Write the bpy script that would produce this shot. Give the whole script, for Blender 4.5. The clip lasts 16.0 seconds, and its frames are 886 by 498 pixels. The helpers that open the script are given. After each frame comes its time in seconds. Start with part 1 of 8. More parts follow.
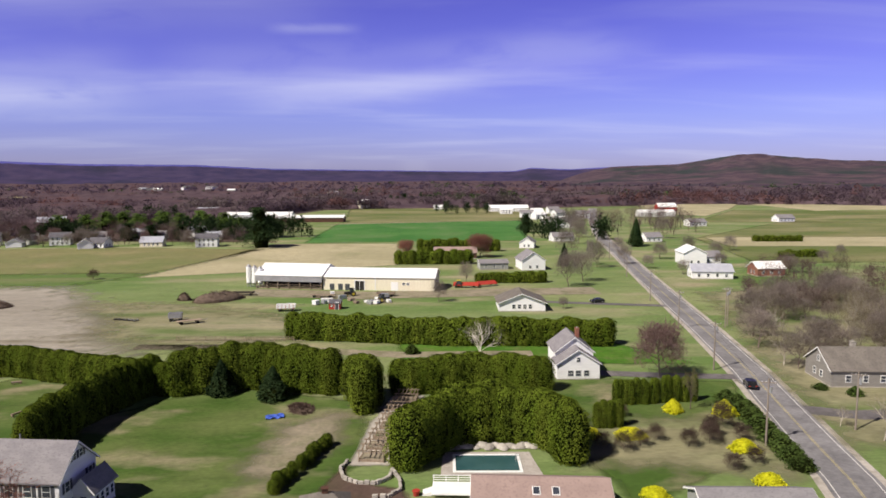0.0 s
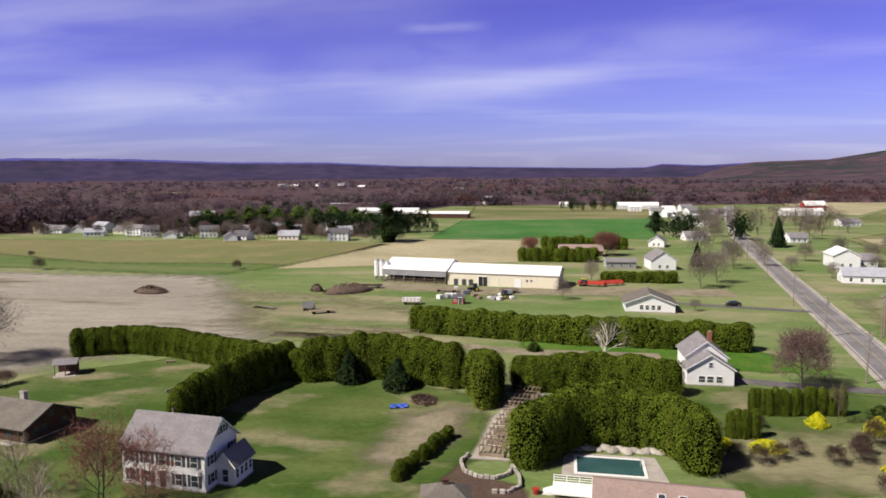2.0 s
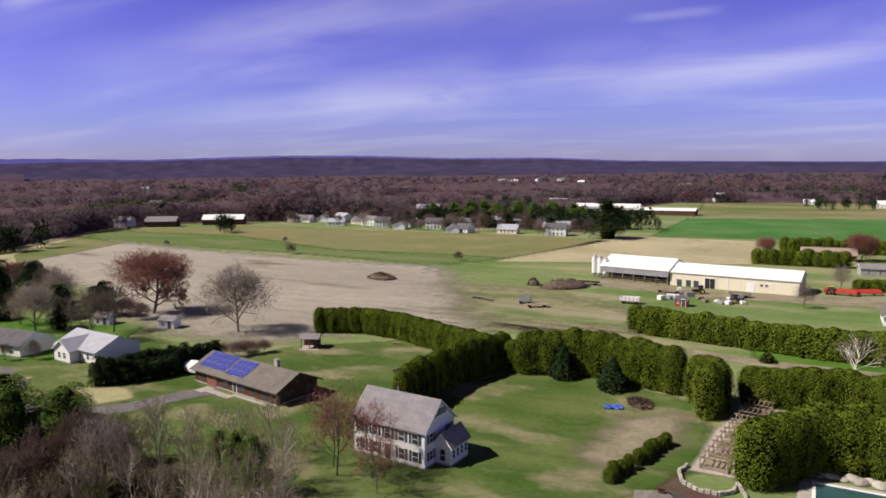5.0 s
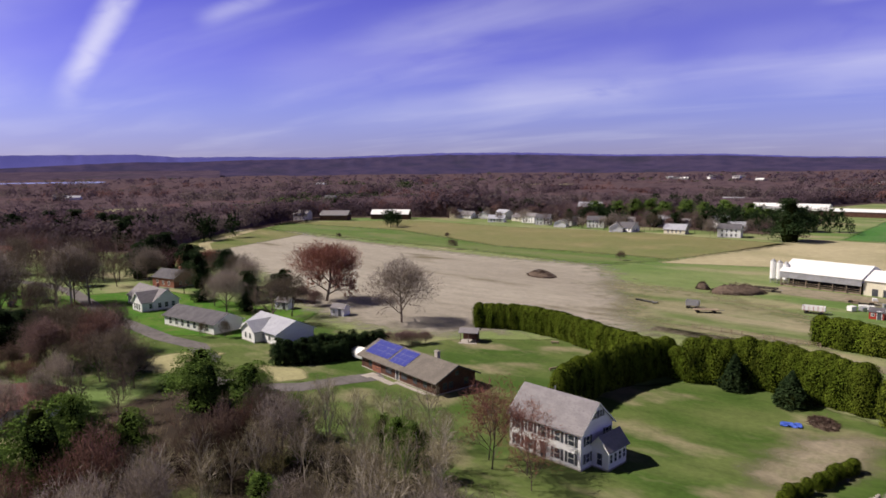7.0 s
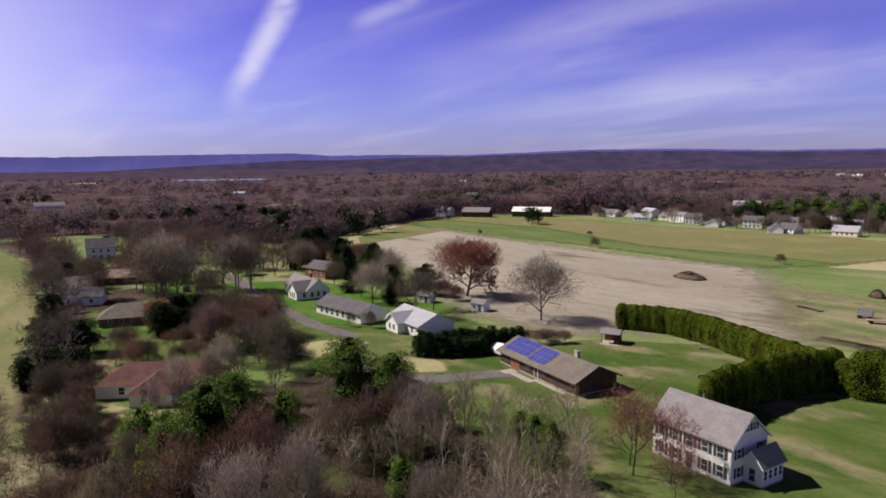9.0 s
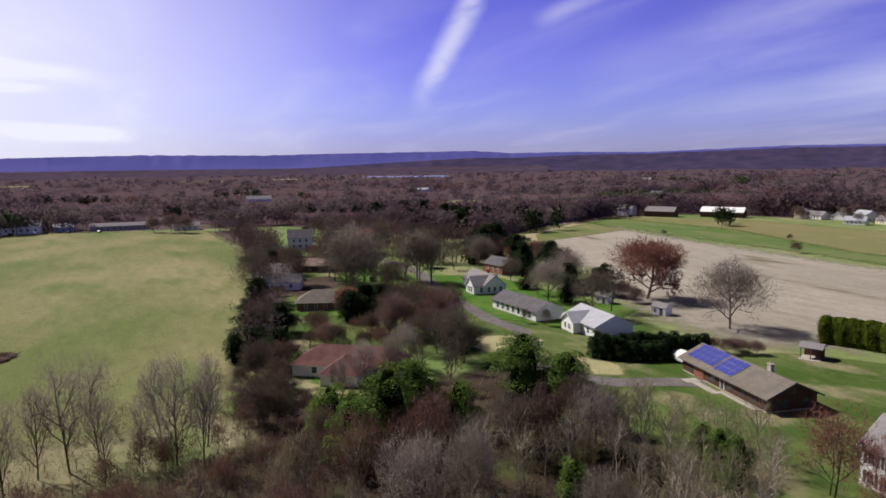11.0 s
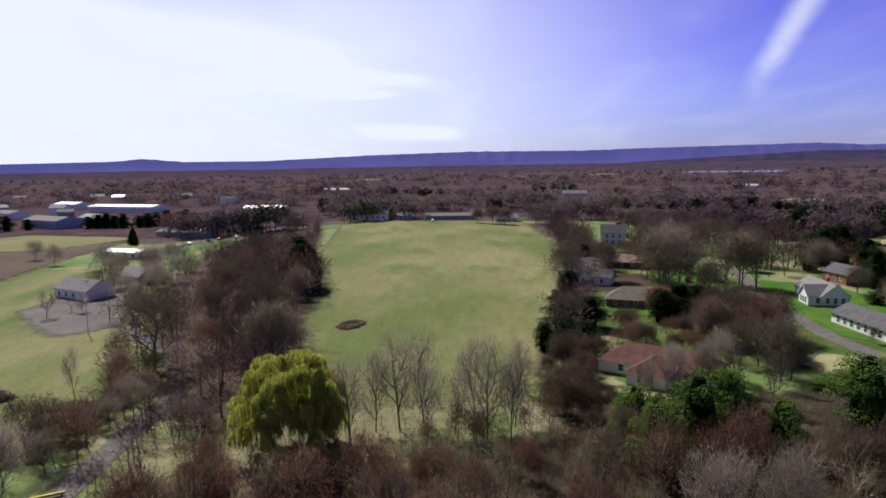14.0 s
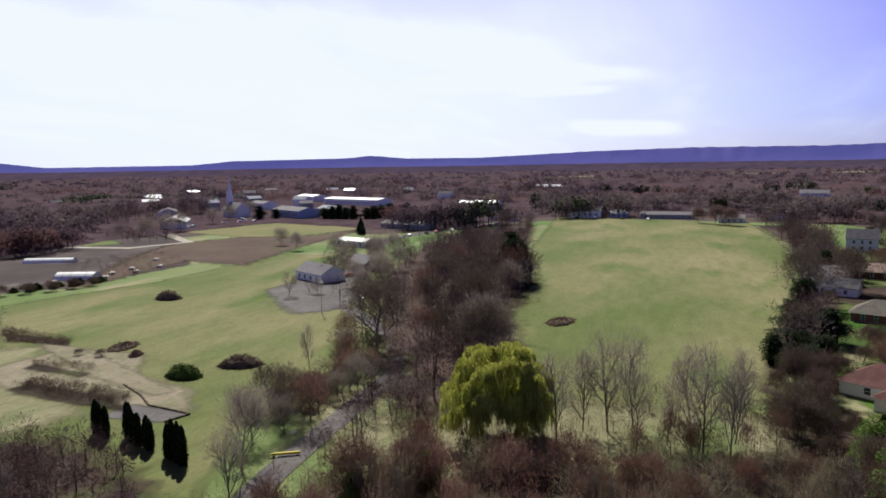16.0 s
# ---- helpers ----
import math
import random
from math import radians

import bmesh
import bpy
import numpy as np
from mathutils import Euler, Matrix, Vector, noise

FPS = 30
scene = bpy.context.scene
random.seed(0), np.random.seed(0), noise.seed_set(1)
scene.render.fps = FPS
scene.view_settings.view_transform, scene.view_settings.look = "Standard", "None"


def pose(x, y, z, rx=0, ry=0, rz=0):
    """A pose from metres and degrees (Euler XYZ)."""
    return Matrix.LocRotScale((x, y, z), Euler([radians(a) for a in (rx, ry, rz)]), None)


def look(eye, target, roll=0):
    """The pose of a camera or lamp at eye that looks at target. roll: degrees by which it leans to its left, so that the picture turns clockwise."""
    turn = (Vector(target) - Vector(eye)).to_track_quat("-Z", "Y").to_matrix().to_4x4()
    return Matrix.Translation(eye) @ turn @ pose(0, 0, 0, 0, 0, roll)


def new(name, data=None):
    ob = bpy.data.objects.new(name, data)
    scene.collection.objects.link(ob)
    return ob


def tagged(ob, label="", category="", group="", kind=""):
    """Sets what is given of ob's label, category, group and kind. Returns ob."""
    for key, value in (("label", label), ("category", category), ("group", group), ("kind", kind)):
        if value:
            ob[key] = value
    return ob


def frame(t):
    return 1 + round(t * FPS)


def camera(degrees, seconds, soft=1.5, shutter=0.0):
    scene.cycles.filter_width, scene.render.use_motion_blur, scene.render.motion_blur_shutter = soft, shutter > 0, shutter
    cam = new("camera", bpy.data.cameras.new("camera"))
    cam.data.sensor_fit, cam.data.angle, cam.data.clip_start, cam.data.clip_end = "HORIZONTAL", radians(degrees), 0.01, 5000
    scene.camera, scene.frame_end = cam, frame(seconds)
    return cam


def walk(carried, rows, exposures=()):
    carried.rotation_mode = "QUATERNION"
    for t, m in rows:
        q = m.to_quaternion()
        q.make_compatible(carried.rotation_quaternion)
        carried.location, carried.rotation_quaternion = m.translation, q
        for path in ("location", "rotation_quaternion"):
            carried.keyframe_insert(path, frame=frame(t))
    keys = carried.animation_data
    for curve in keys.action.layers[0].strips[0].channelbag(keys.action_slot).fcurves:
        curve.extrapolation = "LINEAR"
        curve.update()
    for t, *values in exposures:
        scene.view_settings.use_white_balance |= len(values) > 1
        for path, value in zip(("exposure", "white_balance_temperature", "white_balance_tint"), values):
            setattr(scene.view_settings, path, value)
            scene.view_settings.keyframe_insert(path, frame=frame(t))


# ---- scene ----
cam = camera(65.76, 16.0, soft=1.7)
# seconds, eye, a point 100 m ahead, lean in degrees
PATH = [
    (0.0, (0.00, 0.00, 40.00), (3.018, 99.372, 29.227), -0.25),
    (0.5, (-0.07, -0.05, 39.94), (-1.931, 99.342, 29.122), -0.24),
    (1.0, (-0.06, -0.09, 39.88), (-6.846, 99.087, 28.989), -0.29),
    (1.5, (0.04, -0.08, 39.91), (-10.830, 98.711, 28.870), -0.34),
    (2.0, (0.00, -0.02, 39.89), (-14.942, 98.231, 28.744), -0.40),
    (2.5, (-0.07, 0.02, 39.87), (-19.906, 97.380, 28.600), -0.40),
    (3.0, (-0.14, 0.00, 39.84), (-24.947, 96.207, 28.488), -0.41),
    (3.5, (-0.13, -0.04, 39.83), (-29.895, 94.741, 28.423), -0.46),
    (4.0, (-0.13, -0.11, 39.84), (-34.811, 92.982, 28.361), -0.48),
    (6.5, (-0.19, -0.59, 39.93), (-59.635, 78.961, 28.181), -0.59),
    (7.0, (-0.15, -0.63, 39.95), (-64.132, 75.313, 28.138), -0.57),
    (7.5, (-0.11, -0.64, 39.87), (-68.085, 71.748, 28.066), -0.65),
    (8.0, (-0.20, -0.66, 39.88), (-71.382, 68.562, 27.979), -0.67),
    (8.5, (-0.19, -0.77, 39.86), (-74.616, 64.935, 27.915), -0.73),
    (9.0, (-0.22, -0.87, 39.82), (-78.311, 60.433, 27.855), -0.73),
    (11.5, (-0.16, -1.04, 39.76), (-94.000, 31.356, 27.716), -0.77),
    (12.0, (-0.16, -1.04, 39.73), (-96.252, 23.883, 27.685), -0.84),
    (12.5, (-0.12, -1.27, 39.70), (-97.884, 15.999, 27.655), -0.83),
    (13.0, (-0.06, -1.12, 39.74), (-98.890, 8.155, 27.670), -0.88),
    (13.5, (-0.01, -1.03, 39.78), (-99.260, 0.865, 27.704), -0.90),
    (14.0, (0.13, -1.04, 39.78), (-99.035, -5.498, 27.649), -0.93),
    (14.5, (0.14, -1.14, 39.80), (-98.634, -10.906, 27.617), -0.89),
    (15.0, (0.15, -1.28, 39.80), (-97.907, -16.617, 27.560), -0.87),
    (15.5, (0.23, -1.42, 39.80), (-96.044, -25.550, 27.574), -0.91),
    (16.0, (0.30, -1.54, 39.67), (-92.915, -35.654, 27.502), -0.85),
]
walk(cam, [(t, look(eye, target, roll)) for t, eye, target, roll in PATH], exposures=((0.0, 0.24, 6750, 13), (4.0, 0.21, 6750, 14), (9.0, 0.14, 6850, 17), (12.5, 0.13, 6450, 11), (16.0, 0.22, 6400, 7)))

# ---- light ----
SUN_TO = Vector((-0.82, -0.57, 1.06)).normalized()
world = bpy.data.worlds.new("sky")
scene.world = world
world.use_nodes = True
wn, wl = world.node_tree.nodes, world.node_tree.links
wn.clear()
SKY_POWER = 0.071
CLOUD = (11.1, 11.6, 13.0, 1)
# thin clouds: azimuth and height of both ends, half width and strength
STREAKS = ((12, 11.4, 5, 11.6, 0.35, 0.22), (14, 5.6, -4, 7.7, 1.0, 0.24), (-1, 8.2, -18, 9.9, 1.2, 0.22), (33, 11.4, 6, 12.8, 1.6, 0.12), (26, 5.9, -6, 7.4, 1.3, 0.20), (4, 9.4, -14, 10.8, 1.0, 0.12), (20, 8.6, 2, 9.6, 1.4, 0.12),
           (38, 5.2, 22, 5.7, 0.9, 0.22), (62.6, 15.4, 68.5, 5.2, 0.85, 0.9), (59, 11.2, 53, 13.6, 0.6, 0.42), (49, 4.2, 24, 5.7, 1.2, 0.22), (36, 6.4, 22, 8.2, 1.5, 0.14), (55, 7.0, 38, 9.5, 1.8, 0.16), (47, 10.2, 30, 13.0, 1.4, 0.14),
           (118, 11.0, 98, 7.2, 1.6, 0.32), (104, 5.7, 96, 5.8, 0.3, 0.55), (99.5, 2.9, 90.5, 2.5, 0.5, 0.9), (113, 6.4, 96, 6.9, 0.7, 0.25), (146, 9.6, 118, 8.2, 1.8, 0.45), (102, 7.4, 93, 6.7, 0.5, 0.35), (136, 12.6, 118, 11.2, 1.0, 0.35))


def sky_dir(a, e):
    a, e = radians(a), radians(e)
    return Vector((-math.sin(a) * math.cos(e), math.cos(a) * math.cos(e), math.sin(e)))


def sky_nodes():
    def node(kind, op=None, *values):
        n = wn.new(kind)
        if op:
            n.operation = op
        for i, v in enumerate(values):
            if hasattr(v, "default_value"):
                wl.new(v, n.inputs[i])
            elif v is not None:
                n.inputs[i].default_value = v
        return n

    def maths(op, *v):
        return node("ShaderNodeMath", op, *v).outputs[0]

    def dot(vec, d):
        return node("ShaderNodeVectorMath", "DOT_PRODUCT", vec, tuple(d)).outputs["Value"]

    def fade(v, low, high, out=1.0):
        r = wn.new("ShaderNodeMapRange")
        r.interpolation_type = "SMOOTHSTEP"
        wl.new(v, r.inputs[0])
        for i, x in ((1, low), (2, high), (3, 0.0), (4, out)):
            r.inputs[i].default_value = x
        return r.outputs[0]

    def noise_of(vec, turn, stretch, scale, detail=6):
        m = wn.new("ShaderNodeMapping")
        m.inputs["Rotation"].default_value = (0, 0, radians(turn))
        m.inputs["Scale"].default_value = stretch
        wl.new(vec, m.inputs[0])
        t = wn.new("ShaderNodeTexNoise")
        t.inputs["Scale"].default_value, t.inputs["Detail"].default_value, t.inputs["Distortion"].default_value = scale, detail, 0.4
        wl.new(m.outputs[0], t.inputs[0])
        return t.outputs[0]

    out, bg = wn.new("ShaderNodeOutputWorld"), wn.new("ShaderNodeBackground")
    sky = wn.new("ShaderNodeTexSky")
    sky.sky_type, sky.sun_disc = "NISHITA", False
    sky.sun_elevation, sky.sun_rotation = math.asin(SUN_TO.z), math.atan2(SUN_TO.x, SUN_TO.y)
    sky.air_density, sky.dust_density, sky.ozone_density = 1.0, 0.4, 3.0
    co = wn.new("ShaderNodeTexCoord").outputs["Generated"]
    sep = wn.new("ShaderNodeSeparateXYZ")
    wl.new(co, sep.inputs[0])
    high = sep.outputs[2]
    # deeper and more violet with height; above the view darkened to weaken fill light
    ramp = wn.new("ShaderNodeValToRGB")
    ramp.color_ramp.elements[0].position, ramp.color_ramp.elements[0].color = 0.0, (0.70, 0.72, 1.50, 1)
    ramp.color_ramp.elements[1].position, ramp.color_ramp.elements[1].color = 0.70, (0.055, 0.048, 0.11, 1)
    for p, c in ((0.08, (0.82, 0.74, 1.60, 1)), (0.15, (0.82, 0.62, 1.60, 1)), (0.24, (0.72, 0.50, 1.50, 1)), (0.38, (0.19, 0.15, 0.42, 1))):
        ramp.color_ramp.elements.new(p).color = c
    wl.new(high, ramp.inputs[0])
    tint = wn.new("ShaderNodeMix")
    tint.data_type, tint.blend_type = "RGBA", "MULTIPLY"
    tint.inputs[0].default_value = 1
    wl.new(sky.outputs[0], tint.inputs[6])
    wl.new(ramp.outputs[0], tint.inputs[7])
    # wisps on a high layer
    lift = maths("ADD", maths("MAXIMUM", high, 0.02), 0.10)
    both = wn.new("ShaderNodeCombineXYZ")
    for i in range(3):
        wl.new(lift, both.inputs[i])
    flat = node("ShaderNodeVectorMath", "DIVIDE", co, both.outputs[0]).outputs[0]
    wisp = fade(noise_of(flat, -38, (1, 2.6, 0), 0.5, 4), 0.42, 0.86, 0.20)
    fine = noise_of(co, 20, (7, 7, 16), 1.6, 5)
    total = wisp
    for a0, e0, a1, e1, width, strength in STREAKS:
        p, q = sky_dir(a0, e0), sky_dir(a1, e1)
        along = (q - p).normalized()
        across = p.cross(q).normalized()
        half = (q - p).length / 2
        mid = (p + q).normalized()
        v = maths("ABSOLUTE", maths("ADD", dot(co, across), maths("MULTIPLY", maths("SUBTRACT", fine, 0.5), radians(width) * 0.9)))
        u = maths("ABSOLUTE", maths("SUBTRACT", dot(co, along), mid.dot(along)))
        front = fade(dot(co, mid), 0.5, 0.8)
        body = maths("MULTIPLY", fade(v, radians(width) * 1.7, 0.0, strength * 0.62), fade(u, half * 1.25, half * 0.45))
        body = maths("MULTIPLY", maths("MULTIPLY", body, front), fade(fine, 0.08, 0.5))
        total = maths("ADD", total, body)
    # white haze round the sun, faded upward to weaken fill light
    flat_sun = Vector((SUN_TO.x, SUN_TO.y, 0.25)).normalized()
    haze = maths("MULTIPLY", fade(dot(co, flat_sun), 0.55, 1.0, 0.97), fade(high, 0.55, 0.08))
    total = maths("MINIMUM", maths("ADD", total, haze), 0.97)
    mix = wn.new("ShaderNodeMix")
    mix.data_type = "RGBA"
    mix.inputs[7].default_value = CLOUD
    wl.new(total, mix.inputs[0])
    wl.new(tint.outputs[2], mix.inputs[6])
    wl.new(mix.outputs[2], bg.inputs[0])
    bg.inputs[1].default_value = SKY_POWER
    wl.new(bg.outputs[0], out.inputs[0])


sky_nodes()
sun = new("sun", bpy.data.lights.new("sun", "SUN"))
sun.data.energy, sun.data.angle, sun.data.color = 5.0, radians(0.55), (1.0, 0.95, 0.87)
sun.matrix_world = look(SUN_TO * 300, (0, 0, 0))


# ---- materials ----
def mat(name, c1, c2, scale=0.5, c3=None, scale3=8.0, rough=0.85, bump=0.0, bump_scale=20.0, island=0.0, spec=0.12, world_co=False, metal=0.0, stretch=(1, 1, 1), obj=0.0, mid=(0.38, 0.62), mid3=(0.5, 0.75), thin=0.0):
    """Two tones in soft patches, a third in finer ones, pieces that vary, and fine relief."""
    m = bpy.data.materials.new(name)
    m.use_nodes = True
    n, l = m.node_tree.nodes, m.node_tree.links
    b = n["Principled BSDF"]
    b.inputs["Roughness"].default_value, b.inputs["Specular IOR Level"].default_value, b.inputs["Metallic"].default_value = rough, spec, metal
    if world_co:
        src = n.new("ShaderNodeNewGeometry").outputs["Position"]
    else:
        src = n.new("ShaderNodeTexCoord").outputs["Object"]
    mp = n.new("ShaderNodeMapping")
    mp.inputs["Scale"].default_value = stretch
    l.new(src, mp.inputs[0])

    def blotch(s, low, high, detail=4):
        t = n.new("ShaderNodeTexNoise")
        t.inputs["Scale"].default_value, t.inputs["Detail"].default_value = s, detail
        l.new(mp.outputs[0], t.inputs[0])
        r = n.new("ShaderNodeMapRange")
        r.inputs[1].default_value, r.inputs[2].default_value = low, high
        l.new(t.outputs[0], r.inputs[0])
        return r.outputs[0]

    mix = n.new("ShaderNodeMix")
    mix.data_type = "RGBA"
    mix.inputs[6].default_value, mix.inputs[7].default_value = (*c1, 1), (*c2, 1)
    l.new(blotch(scale, *mid), mix.inputs[0])
    col = mix.outputs[2]
    if c3:
        mix3 = n.new("ShaderNodeMix")
        mix3.data_type = "RGBA"
        mix3.inputs[7].default_value = (*c3, 1)
        l.new(blotch(scale3, *mid3), mix3.inputs[0])
        l.new(col, mix3.inputs[6])
        col = mix3.outputs[2]
    for strength, node, socket in ((island, "ShaderNodeNewGeometry", "Random Per Island"), (obj, "ShaderNodeObjectInfo", "Random")):
        if strength:
            rr = n.new("ShaderNodeMapRange")
            rr.inputs[3].default_value, rr.inputs[4].default_value = 1 - strength, 1 + strength
            l.new(n.new(node).outputs[socket], rr.inputs[0])
            hs = n.new("ShaderNodeHueSaturation")
            l.new(rr.outputs[0], hs.inputs["Value"])
            l.new(col, hs.inputs["Color"])
            col = hs.outputs[0]
    if world_co:
        # tufts and clods
        for s_, low, high in ((0.22, 0.86, 1.14), (1.3, 0.80, 1.18)):
            rr = n.new("ShaderNodeMapRange")
            rr.inputs[1].default_value, rr.inputs[2].default_value, rr.inputs[3].default_value, rr.inputs[4].default_value = 0.3, 0.7, low, high
            t = n.new("ShaderNodeTexNoise")
            t.inputs["Scale"].default_value, t.inputs["Detail"].default_value, t.inputs["Roughness"].default_value = s_, 5, 0.65
            l.new(mp.outputs[0], t.inputs[0])
            l.new(t.outputs[0], rr.inputs[0])
            hs = n.new("ShaderNodeHueSaturation")
            l.new(rr.outputs[0], hs.inputs["Value"])
            l.new(col, hs.inputs["Color"])
            col = hs.outputs[0]
    l.new(col, b.inputs["Base Color"])
    if thin:
        # light passes through young leaves; bare twigs share it so shaded sides brighten
        tr, mx, o = n.new("ShaderNodeBsdfTranslucent"), n.new("ShaderNodeMixShader"), n["Material Output"]
        mx.inputs[0].default_value = thin
        l.new(col, tr.inputs[0])
        l.new(b.outputs[0], mx.inputs[1])
        l.new(tr.outputs[0], mx.inputs[2])
        l.new(mx.outputs[0], o.inputs[0])
    if world_co:
        # patches of ground thin out raggedly towards their rims
        at = n.new("ShaderNodeAttribute")
        at.attribute_name = "rim"
        t, add, r = n.new("ShaderNodeTexNoise"), n.new("ShaderNodeMath"), n.new("ShaderNodeMapRange")
        t.inputs["Scale"].default_value, t.inputs["Detail"].default_value = 0.22, 6
        l.new(src, t.inputs[0])
        add.operation = "MULTIPLY_ADD"
        add.inputs[1].default_value = 1.3
        l.new(t.outputs[0], add.inputs[0])
        l.new(at.outputs["Fac"], add.inputs[2])
        r.inputs[1].default_value, r.inputs[2].default_value = 0.82, 1.55
        l.new(add.outputs[0], r.inputs[0])
        gone, mx, o = n.new("ShaderNodeBsdfTransparent"), n.new("ShaderNodeMixShader"), n["Material Output"]
        l.new(r.outputs[0], mx.inputs[0])
        l.new(o.inputs[0].links[0].from_socket, mx.inputs[1])
        l.new(gone.outputs[0], mx.inputs[2])
        l.new(mx.outputs[0], o.inputs[0])
    if bump:
        t = n.new("ShaderNodeTexNoise")
        t.inputs["Scale"].default_value, t.inputs["Detail"].default_value = bump_scale, 5
        l.new(mp.outputs[0], t.inputs[0])
        bp = n.new("ShaderNodeBump")
        bp.inputs["Strength"].default_value, bp.inputs["Distance"].default_value = 0.6, bump
        l.new(t.outputs[0], bp.inputs["Height"])
        l.new(bp.outputs[0], b.inputs["Normal"])
    return m


M = {}
M["grass"] = mat("grass", (0.108, 0.180, 0.048), (0.215, 0.245, 0.108), 0.02, (0.30, 0.268, 0.165), 0.045, 0.95, 0.08, 3.0, world_co=True, mid3=(0.50, 0.70), stretch=(0.55, 1.3, 1))
M["lawn"] = mat("lawn", (0.054, 0.100, 0.019), (0.106, 0.140, 0.043), 0.075, (0.225, 0.205, 0.12), 0.10, 0.95, 0.05, 4.0, world_co=True, mid3=(0.52, 0.68), stretch=(0.7, 1.2, 1))
M["bright_lawn"] = mat("bright_lawn", (0.045, 0.135, 0.012), (0.080, 0.165, 0.022), 0.1, (0.125, 0.15, 0.05), 0.3, 0.95, 0.05, 4.0, world_co=True)
M["pasture"] = mat("pasture", (0.118, 0.146, 0.046), (0.232, 0.212, 0.108), 0.014, (0.095, 0.138, 0.034), 0.03, 0.95, 0.06, 2.0, world_co=True, stretch=(0.6, 1.5, 1), mid3=(0.52, 0.70))
M["crop"] = mat("crop", (0.045, 0.15, 0.030), (0.075, 0.185, 0.045), 0.02, (0.12, 0.19, 0.07), 0.03, 0.95, 0.05, 3.0, world_co=True)
M["plough"] = mat("plough", (0.275, 0.248, 0.205), (0.345, 0.315, 0.262), 0.012, (0.150, 0.132, 0.085), 0.045, 0.97, 0.08, 2.0, world_co=True, mid3=(0.61, 0.70), stretch=(0.4, 1.3, 1))
M["strip_grass"] = mat("strip_grass", (0.088, 0.152, 0.036), (0.125, 0.168, 0.055), 0.03, (0.175, 0.180, 0.085), 0.06, 0.95, 0.05, 3.0, world_co=True, stretch=(0.5, 1.4, 1))
M["stubble"] = mat("stubble", (0.20, 0.185, 0.085), (0.155, 0.175, 0.065), 0.012, (0.25, 0.215, 0.11), 0.04, 0.97, 0.08, 2.0, world_co=True)
M["straw"] = mat("straw", (0.42, 0.37, 0.235), (0.33, 0.30, 0.18), 0.02, (0.24, 0.24, 0.12), 0.035, 0.97, 0.06, 2.0, world_co=True, mid3=(0.56, 0.8))
M["dry_grass"] = mat("dry_grass", (0.36, 0.335, 0.185), (0.30, 0.285, 0.15), 0.05, (0.20, 0.22, 0.09), 0.12, 0.97, 0.06, 2.0, world_co=True, mid3=(0.55, 0.75))
M["leaf_litter"] = mat("leaf_litter", (0.060, 0.040, 0.036), (0.095, 0.064, 0.054), 0.06, (0.075, 0.082, 0.035), 0.09, 0.98, 0.15, 1.5, world_co=True, mid3=(0.58, 0.75))
M["rough"] = mat("rough", (0.215, 0.205, 0.115), (0.285, 0.258, 0.165), 0.03, (0.125, 0.165, 0.058), 0.06, 0.97, 0.1, 2.0, world_co=True, mid3=(0.48, 0.66), stretch=(0.4, 1.3, 1))
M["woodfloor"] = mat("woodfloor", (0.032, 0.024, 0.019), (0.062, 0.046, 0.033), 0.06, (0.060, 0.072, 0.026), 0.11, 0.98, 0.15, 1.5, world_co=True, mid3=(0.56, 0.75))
M["far_floor"] = mat("far_floor", (0.080, 0.055, 0.055), (0.11, 0.076, 0.068), 0.006, (0.075, 0.08, 0.042), 0.012, 0.98, 0.0, world_co=True, mid3=(0.55, 0.72))
M["dirt"] = mat("dirt", (0.285, 0.245, 0.180), (0.225, 0.200, 0.135), 0.12, (0.155, 0.165, 0.085), 0.3, 0.97, 0.06, 3.0, world_co=True)
M["redsoil"] = mat("redsoil", (0.088, 0.056, 0.048), (0.120, 0.082, 0.064), 0.03, (0.085, 0.080, 0.04), 0.06, 0.97, 0.1, 1.0, world_co=True)
M["yard_earth"] = mat("yard_earth", (0.066, 0.050, 0.052), (0.102, 0.080, 0.080), 0.03, (0.17, 0.145, 0.13), 0.06, 0.97, 0.1, 1.0, world_co=True, mid3=(0.60, 0.72))
M["asphalt"] = mat("asphalt", (0.188, 0.182, 0.186), (0.240, 0.232, 0.236), 0.08, (0.145, 0.140, 0.144), 0.3, 0.9, 0.01, 8.0, world_co=True)
M["drive"] = mat("drive", (0.128, 0.118, 0.120), (0.172, 0.158, 0.156), 0.1, (0.105, 0.097, 0.092), 0.5, 0.95, 0.02, 8.0, world_co=True)
M["gravel"] = mat("gravel", (0.46, 0.42, 0.37), (0.38, 0.345, 0.30), 0.12, (0.26, 0.24, 0.19), 0.5, 0.97, 0.03, 6.0, world_co=True)
M["yellow_line"] = mat("yellow_line", (0.40, 0.345, 0.19), (0.34, 0.30, 0.18), 0.3, rough=0.8, world_co=True)
M["white_line"] = mat("white_line", (0.72, 0.70, 0.66), (0.60, 0.58, 0.55), 0.3, rough=0.8, world_co=True)
M["white_wall"] = mat("white_wall", (0.84, 0.84, 0.83), (0.78, 0.78, 0.77), 0.4, (0.69, 0.68, 0.65), 2.0, 0.7, 0.012, 6.0, stretch=(1, 1, 8), mid3=(0.6, 0.85))
M["cream_wall"] = mat("cream_wall", (0.80, 0.75, 0.58), (0.75, 0.69, 0.53), 0.4, (0.66, 0.60, 0.46), 2.0, 0.7, 0.01, 6.0, stretch=(6, 6, 0.4))
